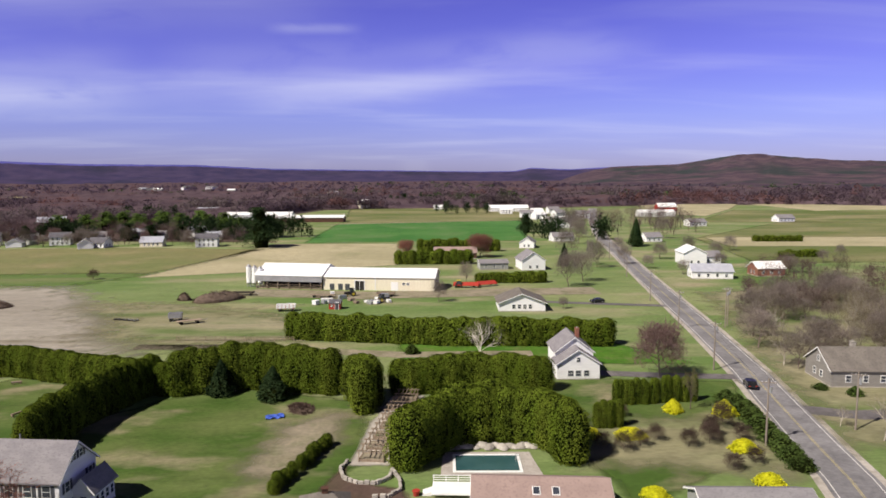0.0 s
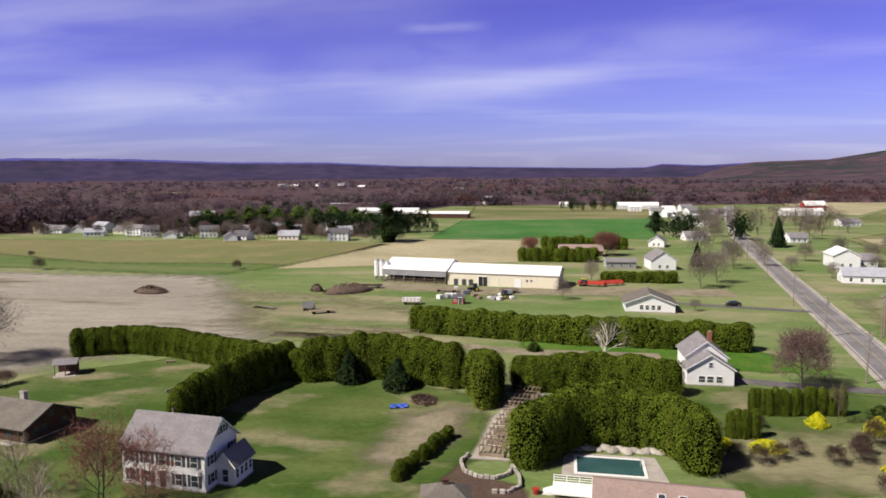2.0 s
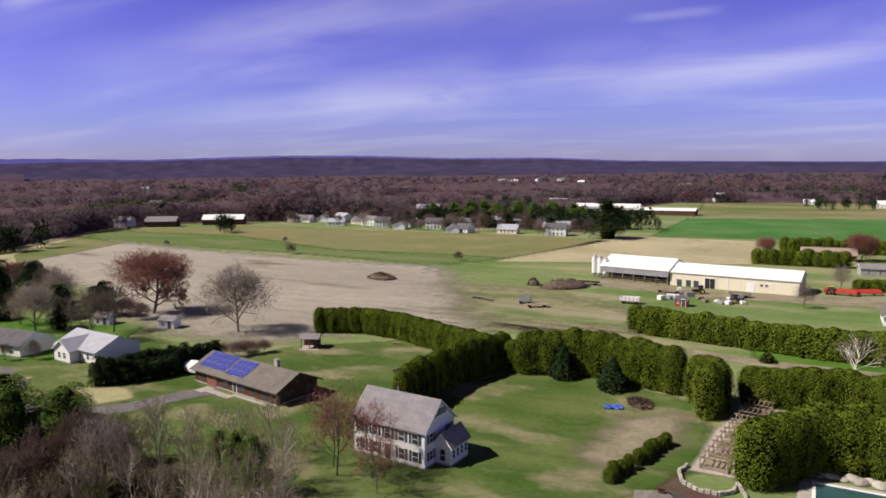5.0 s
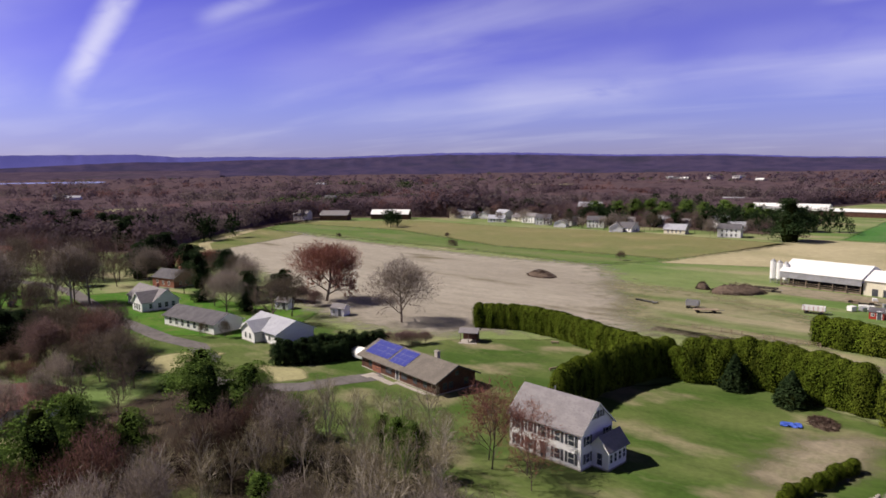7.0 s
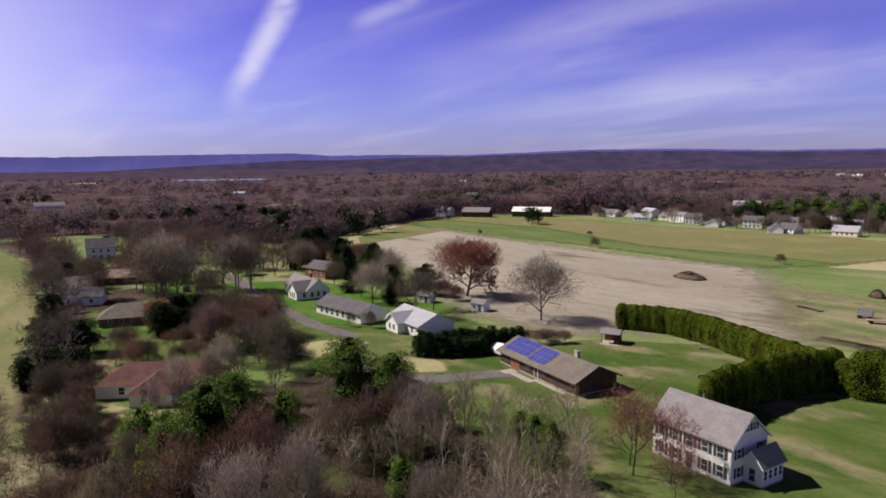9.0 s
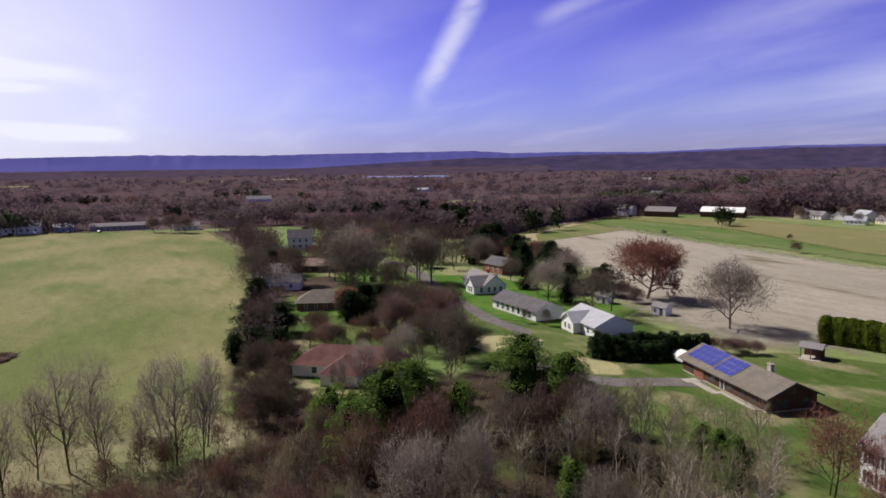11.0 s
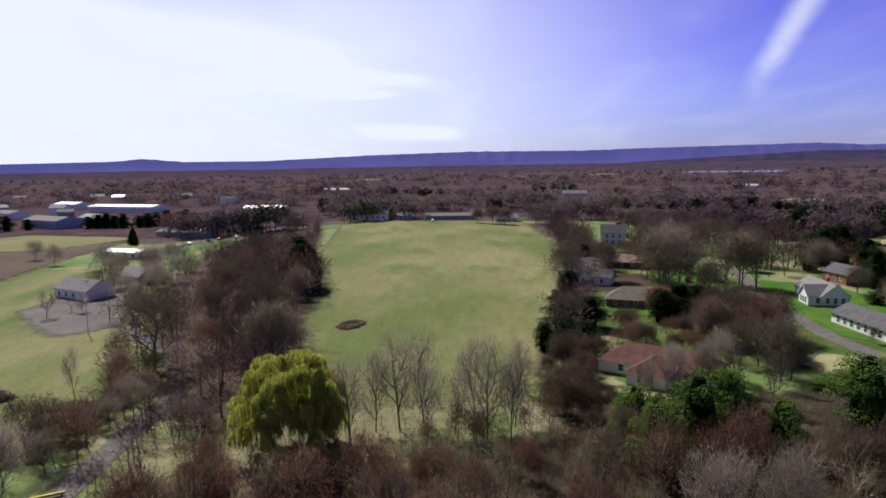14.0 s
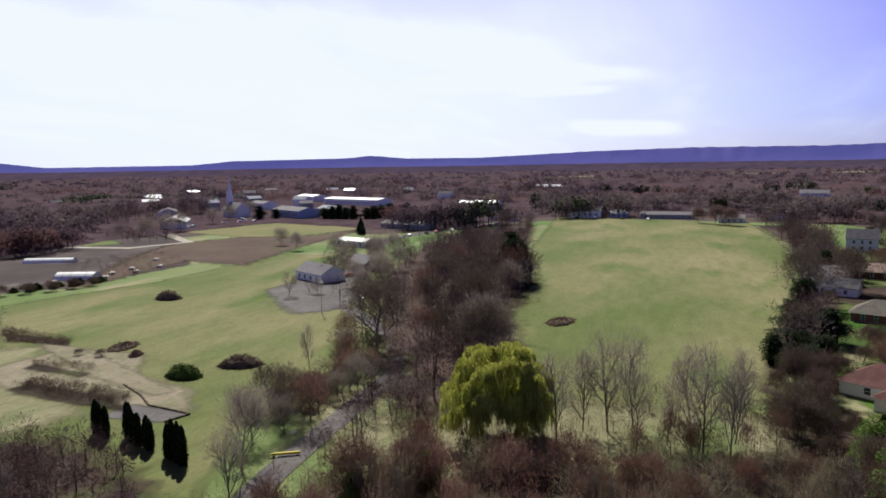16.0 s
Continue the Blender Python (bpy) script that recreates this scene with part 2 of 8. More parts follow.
M["grey_wall"] = mat("grey_wall", (0.33, 0.34, 0.32), (0.28, 0.29, 0.27), 0.4, (0.24, 0.24, 0.22), 2.0, 0.8, 0.01, 6.0, stretch=(1, 1, 6))
M["taupe_wall"] = mat("taupe_wall", (0.265, 0.248, 0.225), (0.225, 0.212, 0.192), 0.4, (0.19, 0.178, 0.16), 2.0, 0.8, 0.01, 6.0, stretch=(1, 1, 6))
M["brown_wall"] = mat("brown_wall", (0.085, 0.043, 0.032), (0.120, 0.062, 0.044), 0.6, (0.065, 0.042, 0.034), 3.0, 0.85, 0.01, 8.0)
M["brick_wall"] = mat("brick_wall", (0.26, 0.10, 0.07), (0.32, 0.14, 0.09), 0.8, (0.20, 0.12, 0.10), 6.0, 0.9, 0.015, 10.0)
M["blue_wall"] = mat("blue_wall", (0.36, 0.44, 0.56), (0.32, 0.38, 0.5), 0.5, rough=0.75)
M["white_metal"] = mat("white_metal", (0.88, 0.88, 0.86), (0.82, 0.82, 0.80), 0.1, (0.72, 0.71, 0.67), 0.6, 0.45, 0.0, spec=0.5, stretch=(1, 0.2, 1), mid3=(0.6, 0.85))
M["shingle_grey"] = mat("shingle_grey", (0.215, 0.202, 0.212), (0.255, 0.242, 0.248), 0.5, (0.17, 0.16, 0.168), 3.0, 0.92, 0.02, 7.0, stretch=(1, 1, 3))
M["shingle_dark"] = mat("shingle_dark", (0.105, 0.100, 0.112), (0.140, 0.134, 0.145), 0.5, (0.075, 0.074, 0.08), 3.0, 0.92, 0.02, 7.0)
M["shingle_tan"] = mat("shingle_tan", (0.150, 0.134, 0.118), (0.190, 0.170, 0.148), 0.5, (0.115, 0.102, 0.09), 3.0, 0.92, 0.02, 7.0)
M["shingle_brown"] = mat("shingle_brown", (0.30, 0.22, 0.195), (0.34, 0.25, 0.22), 0.5, (0.25, 0.18, 0.16), 3.0, 0.92, 0.02, 7.0)
M["shingle_red"] = mat("shingle_red", (0.120, 0.058, 0.055), (0.160, 0.082, 0.074), 0.5, (0.09, 0.052, 0.05), 3.0, 0.92, 0.02, 7.0)
M["shingle_blue"] = mat("shingle_blue", (0.36, 0.37, 0.42), (0.42, 0.43, 0.47), 0.5, (0.30, 0.31, 0.35), 3.0, 0.9, 0.02, 7.0)
M["trim"] = mat("trim", (0.82, 0.82, 0.80), (0.76, 0.76, 0.74), 1.0, rough=0.6)
M["shutter"] = mat("shutter", (0.06, 0.065, 0.075), (0.085, 0.09, 0.10), 1.5, rough=0.7)
M["glass"] = mat("glass", (0.035, 0.042, 0.055), (0.055, 0.062, 0.08), 0.8, rough=0.12, spec=0.6)
M["dark"] = mat("dark", (0.03, 0.028, 0.026), (0.045, 0.042, 0.038), 1.0, rough=0.9)
M["heap_earth"] = mat("heap_earth", (0.115, 0.085, 0.066), (0.165, 0.125, 0.095), 1.0, (0.07, 0.052, 0.042), 3.0, 0.97, 0.05, 4.0)
M["solar"] = mat("solar", (0.045, 0.055, 0.26), (0.06, 0.075, 0.32), 0.4, rough=0.28, spec=0.6)
M["steel"] = mat("steel", (0.50, 0.51, 0.53), (0.42, 0.43, 0.45), 0.6, (0.36, 0.34, 0.32), 2.0, 0.45, metal=0.6)
M["red_paint"] = mat("red_paint", (0.42, 0.05, 0.035), (0.34, 0.045, 0.035), 0.8, rough=0.5)
M["yellow_paint"] = mat("yellow_paint", (0.60, 0.50, 0.05), (0.52, 0.42, 0.05), 0.8, rough=0.5)
M["blue_paint"] = mat("blue_paint", (0.05, 0.10, 0.42), (0.06, 0.12, 0.48), 1.5, rough=0.6)
M["black_paint"] = mat("black_paint", (0.012, 0.012, 0.014), (0.02, 0.02, 0.022), 1.0, rough=0.25, spec=0.6)
M["rubber"] = mat("rubber", (0.02, 0.02, 0.02), (0.03, 0.03, 0.03), 3.0, rough=0.9)
M["timber"] = mat("timber", (0.24, 0.185, 0.135), (0.32, 0.255, 0.19), 0.8, (0.16, 0.12, 0.09), 4.0, 0.9, 0.01, 10.0, obj=0.2)
M["pole_wood"] = mat("pole_wood", (0.21, 0.175, 0.145), (0.27, 0.23, 0.19), 1.5, rough=0.9, stretch=(4, 4, 0.5))
M["stone"] = mat("stone", (0.36, 0.33, 0.29), (0.44, 0.41, 0.36), 1.0, (0.26, 0.24, 0.21), 4.0, 0.9, 0.03, 6.0, obj=0.2)
M["pool_water"] = mat("pool_water", (0.030, 0.085, 0.090), (0.045, 0.11, 0.115), 0.2, rough=0.06, spec=0.6)
M["pale_deck"] = mat("pale_deck", (0.44, 0.40, 0.36), (0.37, 0.335, 0.30), 0.5, (0.28, 0.255, 0.225), 3.0, 0.85)
M["bark"] = mat("bark", (0.13, 0.098, 0.082), (0.18, 0.14, 0.118), 1.2, (0.09, 0.07, 0.058), 6.0, 0.95, stretch=(4, 4, 1), obj=0.25, spec=0.1)
M["pale_bark"] = mat("pale_bark", (0.46, 0.41, 0.345), (0.36, 0.32, 0.265), 1.2, (0.22, 0.19, 0.16), 5.0, 0.9, spec=0.1)
M["white_bark"] = mat("white_bark", (0.68, 0.63, 0.57), (0.56, 0.51, 0.455), 1.2, (0.36, 0.32, 0.28), 5.0, 0.9, spec=0.1)
M["twig"] = mat("twig", (0.122, 0.098, 0.072), (0.178, 0.146, 0.108), 0.4, None, rough=0.95, island=0.4, obj=0.25, spec=0.05, thin=0.2)
M["twig_red"] = mat("twig_red", (0.245, 0.112, 0.086), (0.315, 0.152, 0.116), 0.4, None, rough=0.95, island=0.35, obj=0.15, spec=0.05, thin=0.3)
M["twig_plum"] = mat("twig_plum", (0.190, 0.124, 0.112), (0.245, 0.166, 0.148), 0.4, None, rough=0.95, island=0.35, spec=0.05, thin=0.3)
M["olive_brush"] = mat("olive_brush", (0.052, 0.050, 0.024), (0.100, 0.092, 0.045), 0.4, None, rough=0.95, island=0.5, spec=0.05)
M["blossom"] = mat("blossom", (0.62, 0.56, 0.56), (0.72, 0.68, 0.67), 0.5, None, rough=0.9, island=0.2, spec=0.05, thin=0.3)
M["twig_grey"] = mat("twig_grey", (0.235, 0.196, 0.166), (0.320, 0.272, 0.232), 0.4, None, rough=0.95, island=0.4, obj=0.25, spec=0.05, thin=0.45)
M["twig_maroon"] = mat("twig_maroon", (0.140, 0.074, 0.060), (0.205, 0.118, 0.094), 0.4, None, rough=0.95, island=0.4, obj=0.25, spec=0.05, thin=0.45)
M["twig_green"] = mat("twig_green", (0.18, 0.165, 0.075), (0.23, 0.205, 0.10), 0.4, None, rough=0.95, island=0.3, spec=0.05, thin=0.3)
M["arbor"] = mat("arbor", (0.080, 0.118, 0.012), (0.136, 0.172, 0.021), 0.35, (0.042, 0.062, 0.008), 1.2, 0.9, island=0.4, obj=0.16, spec=0.03)
# Near-black core colour paints the deep shade behind evergreen leaves.
M["shade_core"] = mat("shade_core", (0.005, 0.007, 0.002), (0.009, 0.012, 0.003), 1.0, rough=1.0, spec=0.0)
M["spruce"] = mat("spruce", (0.018, 0.034, 0.013), (0.030, 0.050, 0.019), 0.5, None, rough=0.9, island=0.4, obj=0.2, spec=0.03)
M["pine"] = mat("pine", (0.088, 0.150, 0.030), (0.135, 0.210, 0.048), 0.5, None, rough=0.9, island=0.3, obj=0.2, spec=0.03, thin=0.15)
M["willow"] = mat("willow", (0.345, 0.365, 0.072), (0.44, 0.45, 0.110), 0.3, None, rough=0.85, island=0.35, spec=0.05, thin=0.45)
M["forsythia"] = mat("forsythia", (0.55, 0.55, 0.02), (0.66, 0.64, 0.03), 1.0, None, rough=0.85, island=0.3, thin=0.3)
M["shrub"] = mat("shrub", (0.040, 0.065, 0.016), (0.062, 0.092, 0.022), 0.8, None, rough=0.9, island=0.35, obj=0.25, spec=0.03)
M["brush"] = mat("brush", (0.200, 0.174, 0.108), (0.310, 0.270, 0.175), 0.4, None, rough=0.95, island=0.4, obj=0.25, spec=0.05, thin=0.45)
M["dark_brush"] = mat("dark_brush", (0.082, 0.055, 0.046), (0.142, 0.098, 0.080), 0.4, None, rough=0.95, island=0.4, obj=0.25, spec=0.05, thin=0.45)
M["woods_near"] = mat("woods_near", (0.098, 0.064, 0.064), (0.150, 0.104, 0.098), 0.05, (0.160, 0.076, 0.070), 0.03, 0.95, island=0.4, world_co=True, mid3=(0.56, 0.70), spec=0.05, thin=0.15)
M["woods_far"] = mat("woods_far", (0.094, 0.066, 0.083), (0.130, 0.094, 0.110), 0.06, None, rough=0.95, island=0.08, world_co=True, mid=(0.36, 0.64), spec=0.02, thin=0.45)
# Violet here stands for distance haze, painted into the farthest woods.
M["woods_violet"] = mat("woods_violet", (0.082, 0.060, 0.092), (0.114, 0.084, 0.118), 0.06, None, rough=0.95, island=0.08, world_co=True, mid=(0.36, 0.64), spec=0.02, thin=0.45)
M["woods_dusk"] = mat("woods_dusk", (0.076, 0.044, 0.045), (0.120, 0.074, 0.070), 0.05, None, rough=0.95, island=0.35, world_co=True, spec=0.03, thin=0.2)
M["woods_green"] = mat("woods_green", (0.034, 0.056, 0.022), (0.055, 0.085, 0.030), 0.03, None, rough=0.95, island=0.25, world_co=True, spec=0.02)
M["woods_grey"] = mat("woods_grey", (0.122, 0.096, 0.099), (0.165, 0.134, 0.130), 0.06, None, rough=0.95, island=0.08, world_co=True, mid=(0.36, 0.64), spec=0.02, thin=0.45)
M["woods_red"] = mat("woods_red", (0.136, 0.074, 0.074), (0.180, 0.096, 0.090), 0.06, None, rough=0.95, island=0.08, world_co=True, mid=(0.36, 0.64), spec=0.02, thin=0.45)
M["canopy"] = mat("canopy", (0.072, 0.050, 0.062), (0.104, 0.074, 0.084), 0.06, (0.118, 0.070, 0.072), 0.014, 1.0, 0.8, 0.2, world_co=True, mid=(0.40, 0.60), mid3=(0.56, 0.72), spec=0.0)
M["water"] = mat("water", (0.20, 0.22, 0.34), (0.26, 0.28, 0.40), 0.004, rough=0.2, world_co=True)
# Distance haze is put into the blue and violet of the farther ridges.
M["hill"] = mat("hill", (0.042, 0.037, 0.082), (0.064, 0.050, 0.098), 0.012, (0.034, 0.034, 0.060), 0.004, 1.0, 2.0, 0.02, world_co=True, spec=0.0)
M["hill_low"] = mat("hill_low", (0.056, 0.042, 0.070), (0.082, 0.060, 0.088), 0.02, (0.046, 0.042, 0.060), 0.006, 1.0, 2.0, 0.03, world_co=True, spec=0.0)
M["hill_hazed"] = mat("hill_hazed", (0.076, 0.080, 0.275), (0.096, 0.095, 0.31), 0.002, None, rough=1.0, world_co=True, spec=0.0)
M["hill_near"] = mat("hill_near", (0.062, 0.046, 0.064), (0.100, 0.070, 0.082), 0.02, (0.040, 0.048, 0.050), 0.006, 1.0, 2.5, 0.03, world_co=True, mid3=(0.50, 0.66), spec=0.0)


# ---- helpers ----
def mesh_of(name, bm, material):
    me = bpy.data.meshes.new(name)
    bm.to_mesh(me)
    bm.free()
    me.materials.append(M[material])
    return me


def raw_mesh(name, verts, faces, material):
    me = bpy.data.meshes.new(name)
    me.from_pydata([tuple(v) for v in verts], [], [tuple(f) for f in faces])
    me.materials.append(M[material])
    me.update()
    return me


def tri_mesh(name, verts, material):
    """Loose triangles from an array of 3n points."""
    verts = np.asarray(verts, dtype=np.float32).reshape(-1, 3)
    n = len(verts) // 3
    me = bpy.data.meshes.new(name)
    me.vertices.add(3 * n)
    me.vertices.foreach_set("co", verts.ravel())
    me.loops.add(3 * n)
    me.loops.foreach_set("vertex_index", np.arange(3 * n, dtype=np.int32))
    me.polygons.add(n)
    me.polygons.foreach_set("loop_start", np.arange(0, 3 * n, 3, dtype=np.int32))
    me.materials.append(M[material])
    me.update(calc_edges=True)
    return me


def thing(name, at, rz=0.0, label="", category="", group="", kind=""):
    e = new(name)
    e.empty_display_size = 0.3
    e.matrix_basis = pose(*at, 0, 0, rz)
    return tagged(e, label, category, group, kind)


def part(name, bm, material, parent, label=""):
    ob = new(name, mesh_of(name, bm, material) if isinstance(bm, bmesh.types.BMesh) else bm)
    ob.parent = parent
    return tagged(ob, label)


def box(bm, x0, x1, y0, y1, z0, z1, bevel=0.0):
    m = Matrix.Translation(((x0 + x1) / 2, (y0 + y1) / 2, (z0 + z1) / 2)) @ Matrix.Diagonal((x1 - x0, y1 - y0, z1 - z0, 1))
    got = bmesh.ops.create_cube(bm, size=1, matrix=m)
    if bevel:
        edges = list({e for v in got["verts"] for e in v.link_edges})
        bmesh.ops.bevel(bm, geom=edges, offset=bevel, segments=1, affect="EDGES")
    return bm


def boxes(*sets, bevel=0.0):
    bm = bmesh.new()
    for s in sets:
        box(bm, *s, bevel=bevel)
    return bm


def tube(bm, a, b, r0, r1, sides=8):
    a, b = Vector(a), Vector(b)
    d = b - a
    m = Matrix.Translation((a + b) / 2) @ d.to_track_quat("Z", "Y").to_matrix().to_4x4()
    bmesh.ops.create_cone(bm, cap_ends=True, segments=sides, radius1=r0, radius2=r1, depth=d.length, matrix=m)
    return bm


def prism(bm, profile, x0, x1):
    """A profile of (y, z) points drawn out along x."""
    a = [bm.verts.new((x0, y, z)) for y, z in profile]
    b = [bm.verts.new((x1, y, z)) for y, z in profile]
    n = len(profile)
    bm.faces.new(a[::-1])
    bm.faces.new(b)
    for i in range(n):
        bm.faces.new((a[i], a[(i + 1) % n], b[(i + 1) % n], b[i]))
    bmesh.ops.recalc_face_normals(bm, faces=bm.faces)
    return bm


# ---- ground ----
def sheet(name, outline, material, z, wobble=0.0, step=6.0, seed=0, label=""):
    """A flat patch of ground; with wobble, its rim thins out over a few metres."""
    if not wobble:
        bm = bmesh.new()
        f = bm.faces.new([bm.verts.new((x, y, z)) for x, y in outline])
        f.normal_update()
        if f.normal.z < 0:
            f.normal_flip()
        return tagged(new(name, mesh_of(name, bm, material)), label, "ground", kind="structure")
    fade = 4.0 * wobble
    poly = np.array(outline, dtype=float)
    low, high = poly.min(0) - fade, poly.max(0) + fade
    cell = max(0.45 * fade, float((high - low).max()) / 150)
    nx, ny = (int(v) + 2 for v in (high - low) / cell)
    gx, gy = np.meshgrid(low[0] + np.arange(nx) * cell, low[1] + np.arange(ny) * cell, indexing="ij")
    p = np.stack([gx.ravel(), gy.ravel()], 1)
    far, within = np.full(len(p), 1e9), np.zeros(len(p), bool)
    for a, c in zip(poly, np.roll(poly, -1, 0)):
        d = c - a
        t = np.clip(((p - a) @ d) / (d @ d + 1e-9), 0, 1)
        far = np.minimum(far, np.linalg.norm(p - a - t[:, None] * d, axis=1))
        if a[1] != c[1]:
            within ^= ((a[1] > p[:, 1]) != (c[1] > p[:, 1])) & (p[:, 0] < d[0] * (p[:, 1] - a[1]) / (c[1] - a[1]) + a[0])
    rim = np.clip(0.5 - np.where(within, far, -far) / fade, 0, 1)
    r = rim.reshape(nx, ny)
    keep = np.minimum(np.minimum(r[:-1, :-1], r[1:, :-1]), np.minimum(r[:-1, 1:], r[1:, 1:])) < 1
    i, j = np.nonzero(keep)
    q = i * ny + j
    faces = np.stack([q, q + ny, q + ny + 1, q + 1], 1)
    used, faces = np.unique(faces, return_inverse=True)
    me = raw_mesh(name, [(x, y, z) for x, y in p[used].tolist()], faces.reshape(-1, 4).tolist(), material)
    me.attributes.new("rim", "FLOAT", "POINT").data.foreach_set("value", rim[used].astype(np.float32))
    return tagged(new(name, me), label, "ground", kind="structure")


def strip(name, line, width, material, z, label="", wobble=0.0, kind="structure", category="road"):
    """A band of constant width along a line of (x, y) points."""
    rng = random.Random(len(line) * 7 + int(width * 10))
    bm = bmesh.new()
    rows, pts = [], [Vector(p) for p in line]
    for i, p in enumerate(pts):
        d = (pts[min(i + 1, len(pts) - 1)] - pts[max(i - 1, 0)]).normalized()
        s = Vector((d.y, -d.x)) * (width / 2)
        w = Vector((rng.uniform(-wobble, wobble), rng.uniform(-wobble, wobble)))
        rows.append([bm.verts.new((*(p - s + w), z)), bm.verts.new((*(p + s + w), z))])
    for a, b in zip(rows, rows[1:]):
        bm.faces.new((a[0], a[1], b[1], b[0]))
    bmesh.ops.recalc_face_normals(bm, faces=bm.faces)
    ob = new(name, mesh_of(name, bm, material))
    return tagged(ob, label, category, kind=kind)


def near_ground():
    bm = bmesh.new()
    bmesh.ops.create_circle(bm, cap_ends=True, radius=4900, segments=64)
    tagged(new("ground", mesh_of("ground", bm, "grass")), "rough spring grass over a flat valley floor", "ground", kind="structure")


near_ground()
# ring of wooded floor beyond the fields
FAR_IN = [(a, r) for a, r in ((-60, 900), (-40, 960), (-30, 980), (-22, 940), (-14, 860), (-8, 800), (0, 800), (8, 800), (14, 640), (20, 560), (30, 530), (38, 540), (44, 560), (50, 560), (54, 500), (58, 430), (62, 350), (70, 400), (80, 480), (96, 500), (102, 480), (108, 420), (116, 400), (124, 470), (132, 420), (142, 360), (160, 330), (190, 300))]


def ring_floor():
    bm = bmesh.new()
    last = None
    for a, r in FAR_IN:
        d = Vector((-math.sin(radians(a)), math.cos(radians(a))))
        now = [bm.verts.new((*(d * r), 0.03)), bm.verts.new((*(d * 4700), 0.03))]
        if last:
            bm.faces.new((last[0], last[1], now[1], now[0]))
        last = now
    bmesh.ops.recalc_face_normals(bm, faces=bm.faces)
    tagged(new("forest_floor", mesh_of("forest_floor", bm, "far_floor")), "brown leaf-littered woodland floor reaching to the hills", "ground", kind="structure")


ring_floor()
sheet("field_stubble", [(-421, 318), (-358, 383), (-253, 378), (-178, 388), (-109, 376), (-88, 372), (-113, 284), (-131, 286), (-202, 282), (-305, 320), (-385, 274)], "stubble", 0.05, 1.2, label="fallow brownish-green field beside the houses")
sheet("field_strip", [(-420, 314), (-305, 319), (-202, 281), (-131, 285), (-112, 283), (-123, 262), (-131, 250), (-205, 262), (-286, 267), (-384, 275)], "strip_grass", 0.06, 2.2, label="narrow strip of fresh green grass")
sheet("field_plough", [(-417, 259), (-351, 266), (-257, 252), (-177, 245), (-130, 248), (-105, 215), (-88, 194), (-80, 170), (-66, 155), (-92, 145), (-100, 131), (-109, 121), (-129, 119), (-165, 128), (-218, 156), (-300, 178)], "plough", 0.07, 4.0, 5.0, label="pale bare tilled field")
sheet("field_small", [(-372, 196), (-391, 276), (-335, 263), (-303, 181)], "pasture", 0.08, 1.0, label="small green field beside the farm track")
sheet("field_tan", [(-112, 272), (-12, 303), (-14, 399), (-86, 404)], "straw", 0.05, 0.8, label="dry straw-coloured field behind the barns")
sheet("field_crop", [(-70, 408), (64, 414), (88, 598), (-69, 570)], "crop", 0.06, 1.0, label="bright green crop field")
sheet("field_beyond_crop", [(-66, 572), (90, 600), (122, 835), (-84, 815)], "pasture", 0.05, 1.5, label="paler green field behind the bright crop")
sheet("crop_track", [(-74, 560), (-69, 572), (88, 601), (90, 596)], "rough", 0.07, 1.0, label="pale grassy track between the fields")
sheet("field_pasture", [(-512, -97), (-466, 33), (-357, 39), (-225, 27), (-137, 13), (-112, 8), (-108, -20), (-135, -34), (-172, -46), (-225, -49), (-312, -72)], "pasture", 0.05, 1.2, label="long pale green hay meadow")
sheet("field_meadow", [(-142, -193), (-190, -179), (-268, -180), (-270, -137), (-165, -70), (-122, -65), (-101, -69), (-84, -66), (-62, -57), (-60, -97), (-90, -125), (-118, -163)], "pasture", 0.05, 1.0, label="mown pale green meadow")
sheet("field_soil", [(-170, -197), (-238, -206), (-233, -174), (-289, -185), (-382, -196), (-336, -216), (-330, -245), (-292, -262), (-240, -240)], "redsoil", 0.075, 2.0, label="dark reddish-brown bare soil behind the meadow")
sheet("field_fallow", [(-330, -247), (-346, -300), (-392, -314), (-452, -280), (-449, -206), (-392, -199), (-338, -217)], "stubble", 0.065, 1.5, label="dull tan fallow field before the church")
sheet("field_right", [(150, 300), (230, 300), (420, 520), (300, 560), (170, 420)], "pasture", 0.05, 1.0, label="fallow green field beyond the road")
sheet("field_right_tan", [(170, 372), (268, 366), (300, 420), (178, 425)], "straw", 0.06, 1.0, label="dry pale field beyond the road")
sheet("field_right_straw", [(268, 640), (345, 760), (420, 900), (300, 960), (240, 700)], "straw", 0.07, 1.0, label="straw-coloured field far beyond the road")
sheet("field_right_far", [(420, 720), (640, 760), (680, 900), (430, 960)], "straw", 0.06, 1.0, label="pale dry field at the foot of the hill")
sheet("field_right_green", [(225, 560), (420, 540), (560, 700), (340, 740)], "pasture", 0.05, 1.0, label="green field far beyond the road")
sheet("lawn_back", [(-62, 103), (-46, 121), (-34, 127), (-10, 118), (-9, 92), (-22, 70), (-60, 62), (-85, 66), (-110, 84), (-100, 120), (-66, 146), (-50, 125)], "lawn", 0.05, 0.6, label="mown back lawn with worn patches")
sheet("lawn_side", [(-6, 164), (44, 160), (58, 140), (24, 141), (-4, 146)], "bright_lawn", 0.06, 0.5, label="fresh green lawn strip between hedges")
sheet("lawn_front", [(24, 131), (60, 127), (46, 92), (26, 78), (22, 100)], "lawn", 0.05, 0.5, label="lawn in front of the white house")
sheet("roadside_rough", [(64, 96), (71, 128), (82, 168), (96, 226), (150, 232), (165, 180), (118, 128), (84, 100)], "rough", 0.055, 2.5, label="tan rough grass beyond the road")
